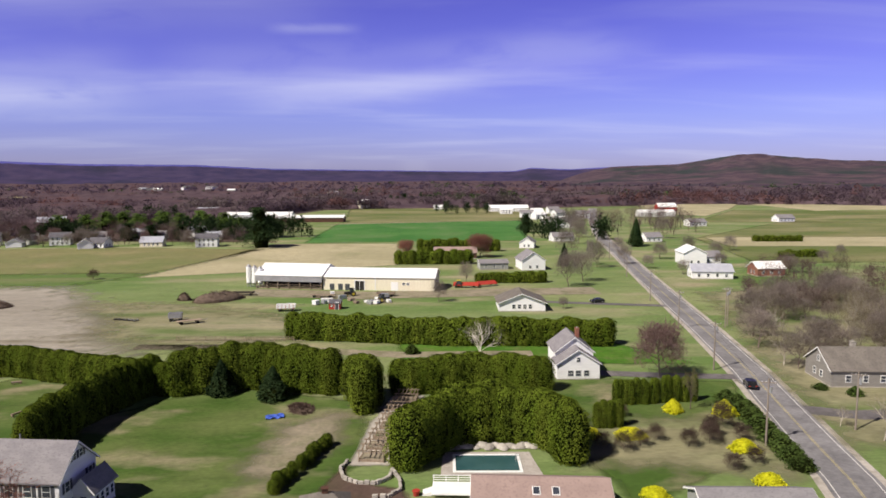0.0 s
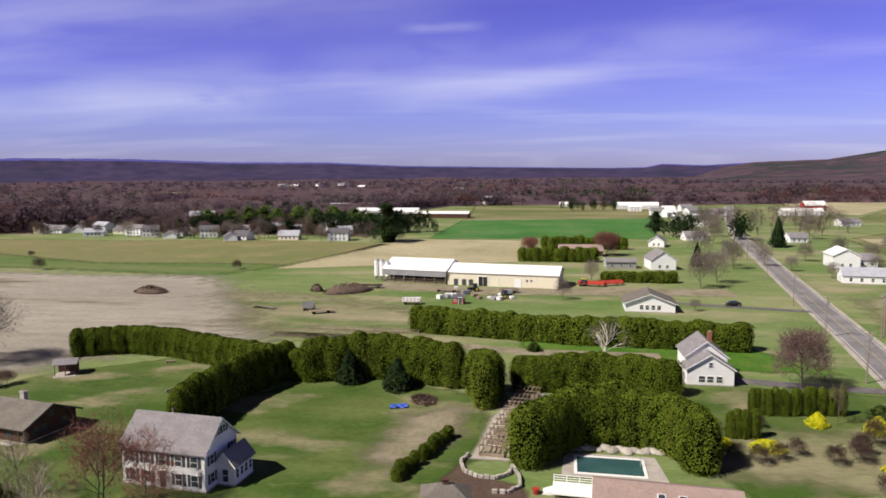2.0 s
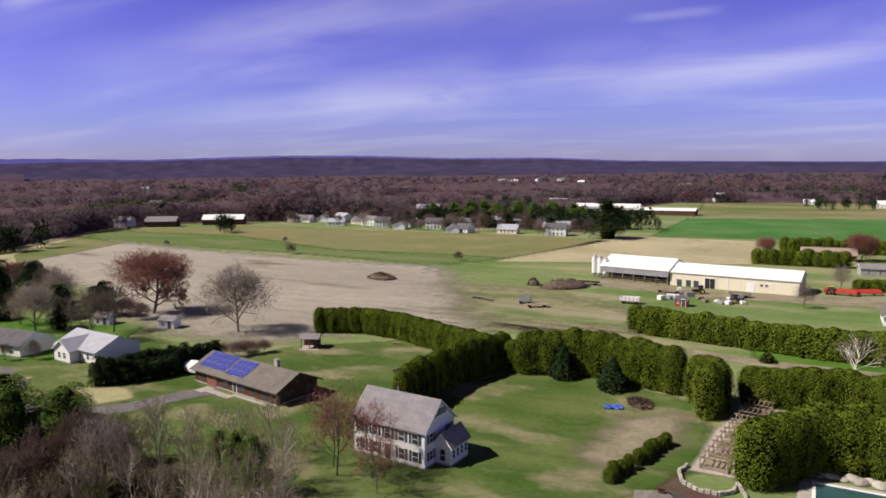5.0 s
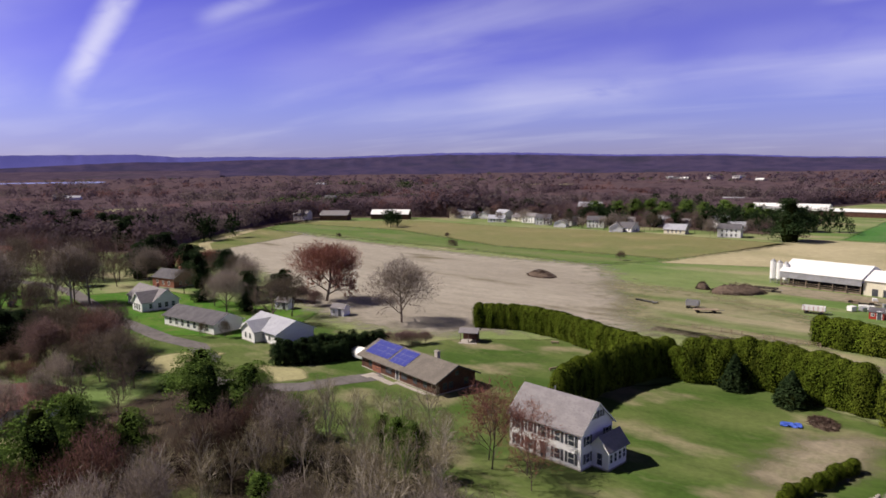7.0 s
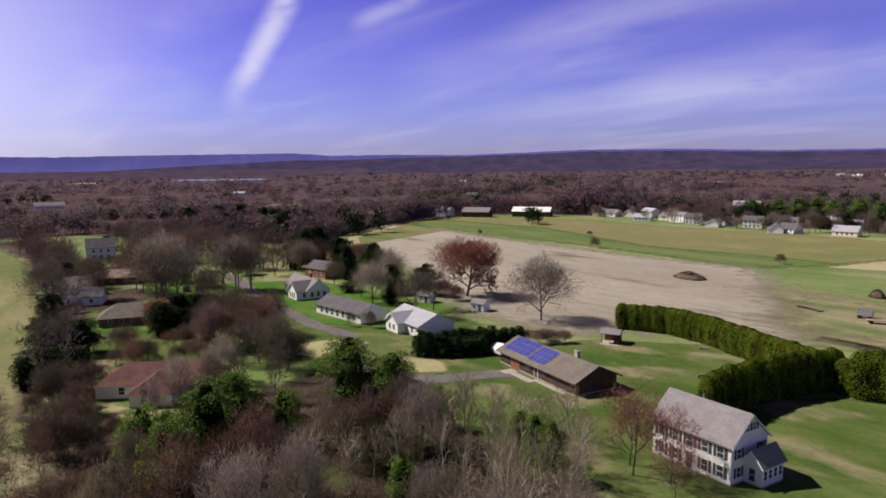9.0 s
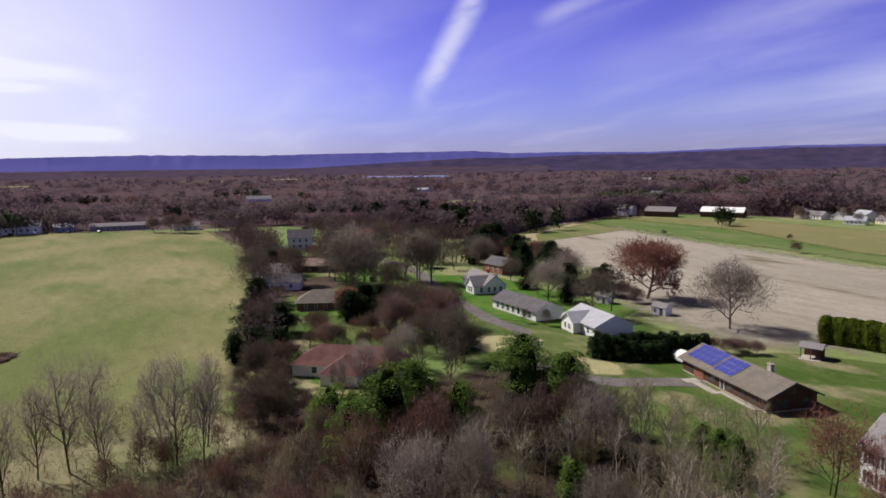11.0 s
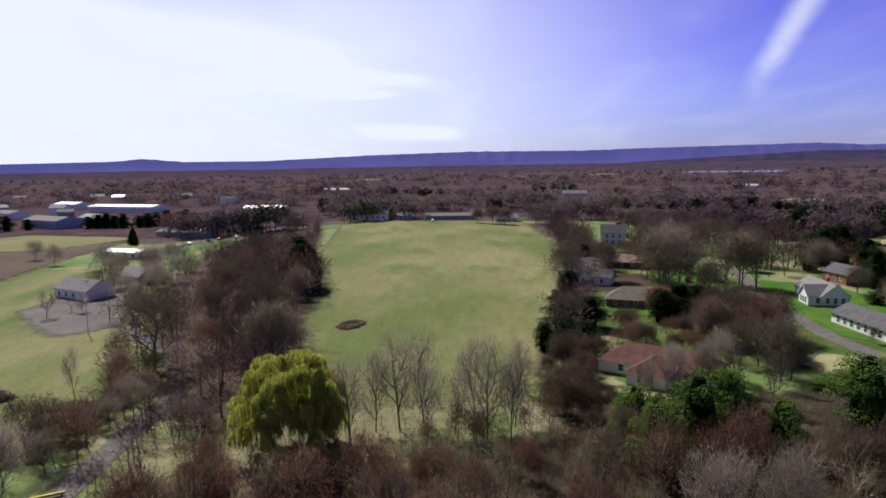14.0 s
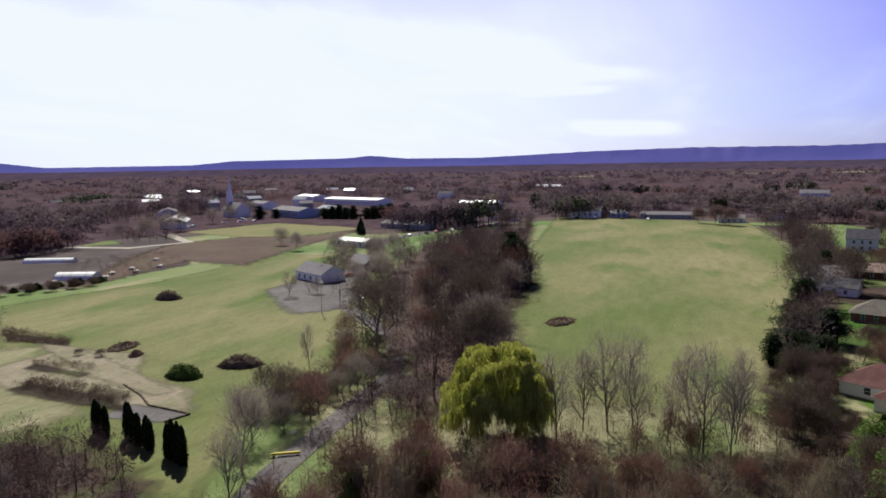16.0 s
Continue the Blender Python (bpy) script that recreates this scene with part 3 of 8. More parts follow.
sheet("garden_bed", [(21, 92), (34, 90), (50, 86), (51, 100), (48, 107), (34, 107), (22, 103)], "rough", 0.06, 1.6, 3.0, label="mottled tan winter garden beds")
sheet("bare_patch", [(-21, 108), (-13, 112), (-14, 98), (-19, 86), (-25, 90)], "dirt", 0.08, 1.6, 3.0, label="bare worn earth in the lawn")
sheet("lane_lawn", [(-112, 58), (-100, 70), (-84, 79), (-84, 92), (-106, 106), (-138, 112), (-160, 92), (-160, 72), (-132, 60)], "lawn", 0.045, 1.5, 5.0, label="dark green lawn beside the lane")
sheet("lawn_far", [(-250, 62), (-218, 112), (-170, 116), (-150, 124), (-133, 96), (-158, 80), (-190, 60)], "bright_lawn", 0.05, 0.6, label="bright green lawn round the white houses")
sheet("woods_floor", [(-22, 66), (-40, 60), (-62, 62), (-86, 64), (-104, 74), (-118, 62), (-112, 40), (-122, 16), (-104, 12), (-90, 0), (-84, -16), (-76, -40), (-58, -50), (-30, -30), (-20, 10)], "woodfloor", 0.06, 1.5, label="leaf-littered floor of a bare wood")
sheet("wood_rim", [(-104, 14), (-112, 8), (-110, -20), (-104, -44), (-84, -50), (-76, -40), (-84, -16), (-90, 0)], "rough", 0.064, 2.0, label="tan rough grass between the wood and the meadow")
sheet("straw_drive", [(-119, 79), (-108, 83.5), (-102.5, 80), (-105, 75), (-113, 75)], "dry_grass", 0.085, 0.5, 3.0, label="dry yellow grass beside the brown ranch house")
sheet("straw_verge", [(-141, 69), (-138, 79.5), (-131, 80), (-126, 65), (-133, 63)], "dry_grass", 0.09, 0.5, 3.0, label="dry pale grass beside the drive")
sheet("straw_yard", [(-108, 22), (-100, 30), (-108, 40), (-118, 36), (-118, 24)], "dry_grass", 0.09, 0.5, 3.0, label="dry pale grass in front of the red-roofed house")

sheet("yards_floor", [(-128, 62), (-150, 70), (-200, 76), (-250, 84), (-330, 80), (-330, 48), (-240, 34), (-150, 20), (-136, 26), (-142, 44)], "lawn", 0.055, 2.5, 5.0, label="patchy yard grass between the houses")
for k, pts in enumerate((((-212, 38), (-240, 42), (-244, 60), (-222, 58)), ((-128, 14), (-108, 16), (-98, 26), (-100, 44), (-112, 50), (-108, 34), (-116, 22)), ((-262, 50), (-300, 56), (-310, 74), (-280, 76)))):
    sheet("litter_patch_%d" % k, list(pts), "leaf_litter", 0.068 + 0.004 * k, 2.0, 4.0, label="brown fallen leaves under the yard trees")
for k, pts in enumerate((((-176, 36), (-200, 34), (-212, 52), (-196, 62), (-178, 52)), ((-142, 26), (-132, 22), (-116, 30), (-112, 40), (-122, 46)), ((-232, 60), (-260, 66), (-256, 82), (-226, 78)))):
    sheet("yard_lawn_%d" % k, list(pts), "bright_lawn", 0.095, 1.2, 4.0, label="fresh green yard lawn between the houses")
sheet("rough_field_edge", [(-106, 214), (-88, 193), (-79, 170), (-60, 160), (-35, 165), (-18, 176), (-45, 196), (-75, 212)], "rough", 0.08, 5.0, 5.0, label="rough tan grass beside the tilled field")
sheet("dirt_band", [(-97, -134), (-112, -132), (-113, -112), (-100, -102), (-97, -87), (-87, -78), (-86, -90), (-87, -121), (-92, -134)], "dirt", 0.10, 0.8, 3.0, label="bare tan earth band across the meadow")

# ---- roads ----
ROAD = [(41, 20), (47, 52), (55.8, 84.3), (58, 95.5), (66, 133), (72, 168), (84.7, 249), (113, 424), (124, 478), (160, 640), (200, 800)]
strip("road_shoulder", ROAD, 9.4, "gravel", 0.05, "sandy gravel shoulder beside the road")
strip("road", ROAD, 7.2, "asphalt", 0.09, "straight two-lane grey asphalt road")
for off in (-0.12, 0.12):
    strip("centre_line", [(x + off, y) for x, y in ROAD], 0.12, "yellow_line", 0.10, "double yellow line along the road", category="road marking")
for off in (-3.1, 3.1):
    strip("edge_line", [(x + off, y) for x, y in ROAD], 0.13, "white_line", 0.10, "white edge line along the road", category="road marking")
strip("driveway_white_house", [(35, 134), (46, 132), (62, 130)], 3.6, "drive", 0.08, "grey driveway to the white house")
strip("driveway_ranch", [(38, 212), (54, 208), (76, 203)], 3.4, "drive", 0.08, "grey driveway to the ranch house")
strip("driveway_right", [(62, 112), (72, 108), (90, 108)], 4.5, "drive", 0.08, "grey driveway beyond the road")
strip("farm_track", [(-300, 178), (-340, 200), (-385, 262), (-430, 262)], 6, "straw", 0.10, "pale farm track along the tilled field", 0.4)
strip("farm_yard", [(-60, 236), (-20, 226), (8, 228), (34, 232), (60, 232)], 14, "dirt", 0.07, "worn earth yard before the barns", 1.0)
strip("field_path", [(-68, 160), (-40, 158), (-5, 150), (25, 150)], 5, "dirt", 0.08, "bare earth track between the hedges", 0.5)
strip("driveway_solar", [(-92, 90), (-95.5, 84), (-99, 76), (-106, 69.5), (-122, 66)], 5.0, "drive", 0.11, "grey driveway before the brown ranch house", 0.2)
strip("lane", [(-122, 66), (-130, 76), (-142, 80), (-155, 79), (-190, 82), (-241, 92), (-264, 92), (-300, 84)], 4.6, "drive", 0.10, "grey residential lane between lawns")
strip("path_to_lot", [(-58, -50), (-72, -52), (-87, -53), (-116, -54.5), (-140, -64), (-168, -92)], 4.2, "drive", 0.10, "grey paved lane at the wood's edge")
sheet("parking_lot", [(-186, -131), (-170, -116), (-158, -103), (-163, -96), (-174, -92), (-206, -108), (-236, -120), (-228, -130)], "drive", 0.09, 1.2, label="grey asphalt parking lot")
sheet("works_yard", [(-157, -214), (-172, -200), (-197, -200), (-228, -198), (-300, -262), (-345, -330), (-330, -440), (-220, -400), (-170, -280)], "yard_earth", 0.07, 1.2, label="purple-brown earth of the nursery yard")
strip("yard_road", [(-225, -390), (-257, -344), (-266, -304), (-270, -270), (-300, -258), (-345, -318), (-392, -326), (-440, -300), (-470, -280)], 6, "gravel", 0.10, "pale gravel road past the nursery yard", 0.5)
strip("yard_track", [(-266, -304), (-300, -335), (-339, -370), (-372, -384)], 9, "drive", 0.11, "grey paved forecourt behind the nursery", 0.8)
strip("town_street", [(-300, -146), (-334, -157), (-384, -148), (-434, -131), (-520, -110)], 8, "drive", 0.10, "grey street with parked cars beyond the meadow", 0.3)
sheet("yard_green", [(-270, -300), (-285, -290), (-300, -312), (-284, -322)], "strip_grass", 0.12, 0.8, 3.0, label="green plot in the nursery yard")
sheet("far_town_field", [(-326, -436), (-358, -444), (-420, -500), (-380, -540)], "stubble", 0.09, 1.5, label="tan field beyond the nursery")

# ---- hills ----
RIDGE = ((160, 0.8), (143, .6), (140, .2), (130, .25), (127, .53), (118, .65), (116, .84), (113, .57), (107, .55), (98, .92), (90, 1.08), (81, 1.0), (76, 1.1), (64, 1.2), (61, .98), (56, 1.0), (50, .9), (40, 1.2), (33, 1.15), (26, .9), (18, .85), (12, .54), (2, .37), (-5, .25), (-7.7, .28), (-9, .55), (-12, .4), (-17, .64), (-20.6, .74), (-24.6, 1.4), (-26.2, 1.49), (-28.5, 1.2), (-32, .9), (-40, .7), (-60, .8))


def hills(name, a0, a1, dist, share, lift, material, label, rough=1.0, depth=700, fade_at=None):
    """A wooded ridge: its crest follows the skyline, its slope falls towards the valley."""
    az = np.array([a for a, _ in RIDGE][::-1])
    el = np.array([e for _, e in RIDGE][::-1])
    bm = bmesh.new()
    n = int((a1 - a0) / 0.25)
    rows = []
    for i in range(n + 1):
        a = a0 + (a1 - a0) * i / n
        e = float(np.interp(a, az, el)) * share + lift
        if fade_at:
            e = e * min(1, max(0, (fade_at[1] - a) / (fade_at[1] - fade_at[0]))) ** 0.7 - 0.5 * max(0, (a - fade_at[0]) / (fade_at[1] - fade_at[0])) ** 2
        d = Vector((-math.sin(radians(a)), math.cos(radians(a)), 0))
        col = []
        for k, (u, h) in enumerate(((0, 1.0), (0.12, 0.8), (0.35, 0.45), (0.7, 0.15), (1.0, -0.05))):
            r = dist - depth * u
            top = 40 + dist * math.tan(radians(e))
            w = noise.noise(Vector((a * 1.3, k * 2.0, dist * 0.01))) * 0.10 + noise.noise(Vector((a * 5, k * 3.0, 0))) * 0.05
            z = top * h * (1 + w * rough * (0.25 if k == 0 else 1))
            col.append(bm.verts.new((*(d * r).to_2d(), max(z, -3))))
        rows.append(col)
    for p, q in zip(rows, rows[1:]):
        for k in range(4):
            bm.faces.new((p[k], p[k + 1], q[k + 1], q[k]))
    bmesh.ops.recalc_face_normals(bm, faces=bm.faces)
    for f in bm.faces:
        f.smooth = True
        if f.normal.z < 0:
            f.normal_flip()
    tagged(new(name, mesh_of(name, bm, material)), label, "hills", kind="structure")


hills("hills_far", -20, 175, 4600, 1.0, 0.0, "hill_hazed", "long wooded ridge on the skyline, blue with painted haze")
hills("hills_middle", -20.0, 84, 4000, 0.88, -0.02, "hill", "wooded violet ridge before the skyline, distance haze in its colour", fade_at=(50, 84))
hills("hills_low", 58, 178, 3500, 0.10, -0.16, "hill_low", "low wooded rise before the blue ridge, distance haze in its colour", depth=900)
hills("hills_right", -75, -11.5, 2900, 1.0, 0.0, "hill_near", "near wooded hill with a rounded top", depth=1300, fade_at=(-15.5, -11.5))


# ---- trees: shapes ----
def limb_tree(seed, height, spread, levels, forks, trunk_r, lean=0.0, up=0.35, twig_w=0.05, start=0.25):
    """Limbs as tapered prisms, twigs as slivers: two arrays of triangles."""
    rng = np.random.default_rng(seed)
    wood, twigs = [], []

    def prism3(a, b, r0, r1):
        d = b - a
        d = d / (np.linalg.norm(d) + 1e-9)
        s = np.cross(d, [0.3, 0.9, 0.2])
        s /= np.linalg.norm(s) + 1e-9
        t = np.cross(d, s)
        ring = [np.cos(x) * s + np.sin(x) * t for x in (0, 2.094, 4.189)]
        for i in range(3):
            p, q = ring[i], ring[(i + 1) % 3]
            wood.extend([a + p * r0, a + q * r0, b + q * r1, a + p * r0, b + q * r1, b + p * r1])

    def grow(a, d, length, r, level):
        if level >= levels:
            for _ in range(2):
                e = a + (d + rng.normal(0, 0.35, 3)) * length * rng.uniform(0.7, 1.2)
                s = rng.normal(0, 1, 3)
                s = s / np.linalg.norm(s) * twig_w * rng.uniform(0.6, 1.3)
                twigs.extend([a - s, a + s, e])
            return
        pts = [a]
        for k in range(2):
            d = d + rng.normal(0, 0.10, 3) + np.array([0, 0, 0.05])
            d /= np.linalg.norm(d)
            pts.append(pts[-1] + d * length / 2)
        rr = [r, r * 0.8, r * 0.55]
        for k in range(2):
            prism3(pts[k], pts[k + 1], rr[k], rr[k + 1]) if level < levels - 1 else twigs.extend([pts[k] - rr[k], pts[k] + rr[k] * np.array([1, -1, 0.3]), pts[k + 1]])
        n = forks[level]
        base = rng.uniform(0, 6.28)
        for i in range(n):
            f = start + (1 - start) * (i + 1) / n if level == 0 else 0.25 + 0.75 * (i + 1) / n
            p = pts[0] + (pts[1] - pts[0]) * min(1, 2 * f) if f < 0.5 else pts[1] + (pts[2] - pts[1]) * (2 * f - 1)
            ang = base + i * 2.4 + rng.normal(0, 0.3)
            side = np.cross(d, [np.cos(ang), np.sin(ang), 0.1])
            side /= np.linalg.norm(side) + 1e-9
            nd = d * (0.75 if level == 0 else 0.8) + side * spread * rng.uniform(0.6, 1.25) + np.array([0, 0, up * rng.uniform(0, 0.6)])
            nd /= np.linalg.norm(nd)
            grow(p, nd, length * rng.uniform(0.5, 0.72) * (1.12 - 0.35 * f), r * 0.5, level + 1)

    grow(np.array([0.0, 0, 0]), np.array([lean, 0, 1.0]), height * 0.55, trunk_r, 0)
    wood, twigs = np.array(wood).reshape(-1, 3), np.array(twigs).reshape(-1, 3)
    k = height / max(wood[:, 2].max(), twigs[:, 2].max())
    return wood * k, twigs * k


def leaf_tris(points, normals, size, rng, stretch=1.0, stray=0.8):
    """A sliver-like leaf clump at each point, facing roughly along its normal."""
    n = len(points)
    t = rng.normal(0, 1, (n, 3))
    nn = normals + rng.normal(0, stray, (n, 3))
    nn /= np.linalg.norm(nn, axis=1)[:, None] + 1e-9
    u = np.cross(nn, t)
    u /= np.linalg.norm(u, axis=1)[:, None] + 1e-9
    v = np.cross(nn, u)
    s = size * rng.uniform(0.6, 1.4, (n, 1))
    a = rng.uniform(0, 6.28, (n, 1))
    tri = np.stack([points + s * (np.cos(a + k) * u + np.sin(a + k) * v * stretch) for k in (0, 2.1, 4.2)], 1)
    return tri.reshape(-1, 3)


def column_points(seed, n, height, radius, profile, lump=0.18):
    """Points on a lumpy upright body with the given profile of radius over height."""
    rng = np.random.default_rng(seed)
    z = rng.uniform(0.0, 1, n) ** 0.9
    a = rng.uniform(0, 6.283, n)
    r = profile(z)
    ph = rng.uniform(0, 6.28, 6)
    w = 1 + lump * (np.sin(3 * a + 5 * z + ph[0]) * 0.5 + np.sin(5 * a - 9 * z + ph[1]) * 0.35 + np.sin(2 * a + 17 * z + ph[2]) * 0.35)
    rr = radius * r * w * rng.uniform(0.82, 1.12, n)
    p = np.stack([rr * np.cos(a), rr * np.sin(a), z * height], 1)
    nrm = np.stack([np.cos(a), np.sin(a), 0.45 + 0 * a], 1)
    return p, nrm, rng


def clump_points(seed, n, m):
    """Points on many rounded boughs, large below and small towards the top, with gaps between."""
    rng = np.random.default_rng(seed)
    z = rng.uniform(0.10, 0.93, m)
    a = rng.uniform(0, 6.283, m)
    rr = np.sqrt(np.clip(1.02 - z ** 1.7, 0.02, 1)) * rng.uniform(0.25, 0.78, m)
    c = np.stack([rr * np.cos(a), rr * np.sin(a), z], 1)
    size = (0.50 - 0.22 * z) * rng.uniform(0.75, 1.2, m) * (34 / m) ** 0.4
    k = rng.choice(m, n, p=size ** 2 / np.sum(size ** 2))
    d = rng.normal(0, 1, (n, 3))
    d /= np.linalg.norm(d, axis=1)[:, None]
    d[:, 2] = np.where(d[:, 2] < -0.3, -d[:, 2], d[:, 2])
    p = c[k] + d * (size[k] * rng.uniform(0.75, 1.1, n))[:, None] * np.array([1, 1, 0.40])
    p[:, 2] = np.clip(p[:, 2], 0.02, 1.02)
    return p, d, rng


def core_mesh(name, height, radius, profile, material, seed=0, shrink=0.8):
    rng = random.Random(seed)
    bm = bmesh.new()
    rings = []
    for k in range(7):
        z = k / 6 * 0.96
        rings.append([bm.verts.new((math.cos(i * 0.785) * radius * shrink * float(profile(np.array([z]))[0]) * rng.uniform(0.85, 1.1), math.sin(i * 0.785) * radius * shrink * float(profile(np.array([z]))[0]) * rng.uniform(0.85, 1.1), z * height)) for i in range(8)])
    for p, q in zip(rings, rings[1:]):
        for i in range(8):
            bm.faces.new((p[i], p[(i + 1) % 8], q[(i + 1) % 8], q[i]))
    bm.faces.new(rings[-1])
    return mesh_of(name, bm, material)


COLUMN = lambda z: np.clip(np.minimum(0.8 + 0.9 * z, 1.0) * np.sqrt(np.clip(1.02 - z ** 7, 0, 1)), 0.03, 1)
CONE = lambda z: np.clip(1.0 - z, 0.02, 1) ** 0.85 * np.clip(0.6 + 4 * z, 0, 1)
DOME = lambda z: np.sqrt(np.clip(1 - (z * 1.25 - 0.35) ** 2 / 0.85, 0.02, 1))
EGG = lambda z: np.clip(np.sin(np.clip(z, 0.02, 1) ** 0.75 * 3.05), 0.05, 1)
SPIRE = lambda z: np.clip(np.minimum(0.75 + 1.2 * z, 1.0) * np.sqrt(np.clip(1.0 - z ** 2.2, 0, 1)), 0.02, 1)
SHAPES = {}


def green_variant(kind, i):
    """Crown, inner mass and stem meshes of an evergreen, unit sized: 1 m high and 1 m in radius."""
    key = (kind, i)
    if key in SHAPES:
        return SHAPES[key]
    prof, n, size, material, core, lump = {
        "arborvitae": (COLUMN, 5600, 0.042, "arbor", "shade_core", 0.13),
        "arborvitae_far": (COLUMN, 2200, 0.075, "arbor", "shade_core", 0.13),
        "spruce": (CONE, 3000, 0.075, "spruce", "shade_core", 0.22),
        "pine": (DOME, 15000, 0.028, "pine", "shade_core", 0.38),
        "shrub": (EGG, 1200, 0.10, "shrub", "shade_core", 0.25),
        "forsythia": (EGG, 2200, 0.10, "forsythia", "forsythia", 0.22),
        "dark_evergreen": (DOME, 7500, 0.041, "spruce", "shade_core", 0.3),
        "cypress": (SPIRE, 1100, 0.09, "spruce", "shade_core", 0.1),
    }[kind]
    if kind in ("pine", "dark_evergreen"):
        p, nrm, rng = clump_points(i * 17 + len(kind), n, 44 if kind == "pine" else 36)
    else:
        p, nrm, rng = column_points(i * 17 + len(kind), n, 1.0, 1.0, prof, lump)
    flat = p * np.array([1, 1, 3.0])
    tri = leaf_tris(flat, nrm, size, rng, stray=0.42 if "arborvitae" in kind else 0.7) / np.array([1, 1, 3.0])
    crown = tri_mesh(kind + "_crown", tri, material)
    # Core fills the gaps; except in forsythia its black stands for inner shade.
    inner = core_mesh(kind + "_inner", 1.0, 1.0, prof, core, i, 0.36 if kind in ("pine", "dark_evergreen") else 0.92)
    SHAPES[key] = (crown, inner)
    return SHAPES[key]


def evergreen(kind, x, y, height, radius, parent=None, name=None, label="", category="tree", group="", seed=0):
    rng = random.Random(seed * 31 + int(x * 10) + int(y * 7))
    crown, inner = green_variant(kind, rng.randrange(4))
    turn = rng.uniform(0, 360)
    if parent is None:
        top = thing(name or kind, (x, y, 0), turn, label, category, group)
        bm = bmesh.new()
        tube(bm, (0, 0, -0.1), (0, 0, height * 0.5), 0.05 + 0.012 * height, 0.05, 6)
        part("trunk", bm, "bark", top)
        base = Matrix.Diagonal((radius, radius, height, 1))
        if kind in ("forsythia", "shrub"):
            base = Matrix.Translation((0, 0, -0.28 * height)) @ base
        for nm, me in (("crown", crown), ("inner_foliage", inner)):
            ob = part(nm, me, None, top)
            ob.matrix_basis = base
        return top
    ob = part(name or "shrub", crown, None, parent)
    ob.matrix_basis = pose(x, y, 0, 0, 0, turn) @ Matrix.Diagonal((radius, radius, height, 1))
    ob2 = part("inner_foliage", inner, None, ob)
    return ob


def hedge(label, lines, height, radius, gap, kind="arborvitae", vary=0.12, seed=0, group=""):
    """Trees planted close together along lines, grown into one hedge."""
    rng = random.Random(seed)
    top = thing("hedge", (lines[0][0][0], lines[0][0][1], 0), 0, label, "hedge", group)
    ox, oy = lines[0][0]
    for line in lines:
        for a, b in zip(line, line[1:]):
            a, b = Vector(a), Vector(b)
            n = max(1, round((b - a).length / gap))
            for k in range(n):
                p = a.lerp(b, (k + 0.5) / n)
                h = height * rng.uniform(1 - vary, 1 + vary)
                evergreen(kind, p.x - ox + rng.uniform(-0.3, 0.3), p.y - oy + rng.uniform(-0.3, 0.3), h, radius * rng.uniform(0.9, 1.15), top, "arborvitae", seed=rng.randrange(999))
    return top


BARE = {}


def dome_twigs(seed, n, radius, low, width):
    """Fine outer twigs filling the shell of a rounded crown on a tree 1 m high."""
    rng = np.random.default_rng(seed)
    d = rng.normal(0, 1, (n, 3))
    d /= np.linalg.norm(d, axis=1)[:, None]
    d[:, 2] = np.where(d[:, 2] < -0.55, -d[:, 2], d[:, 2])
    ph = rng.uniform(0, 6.28, 3)
    a = np.arctan2(d[:, 1], d[:, 0])
    lump = 1 + 0.16 * np.sin(2 * a + 3 * d[:, 2] + ph[0]) + 0.12 * np.sin(5 * a + 6 * d[:, 2] + ph[1]) + 0.09 * np.sin(9 * a - 4 * d[:, 2] + ph[2])
    k = rng.uniform(0.22, 1.0, n) ** 0.6 * lump
    mid = (1 + low) / 2
    p = d * k[:, None] * np.array([radius, radius, 1 - mid]) + np.array([0, 0, mid])
    e = p + (0.4 * d + rng.normal(0, 0.62, (n, 3)) + np.array([0, 0, 0.45])) * 0.062
    s = rng.normal(0, 1, (n, 3)) * width
    return np.stack([p - s, p + s, e], 1).reshape(-1, 3)


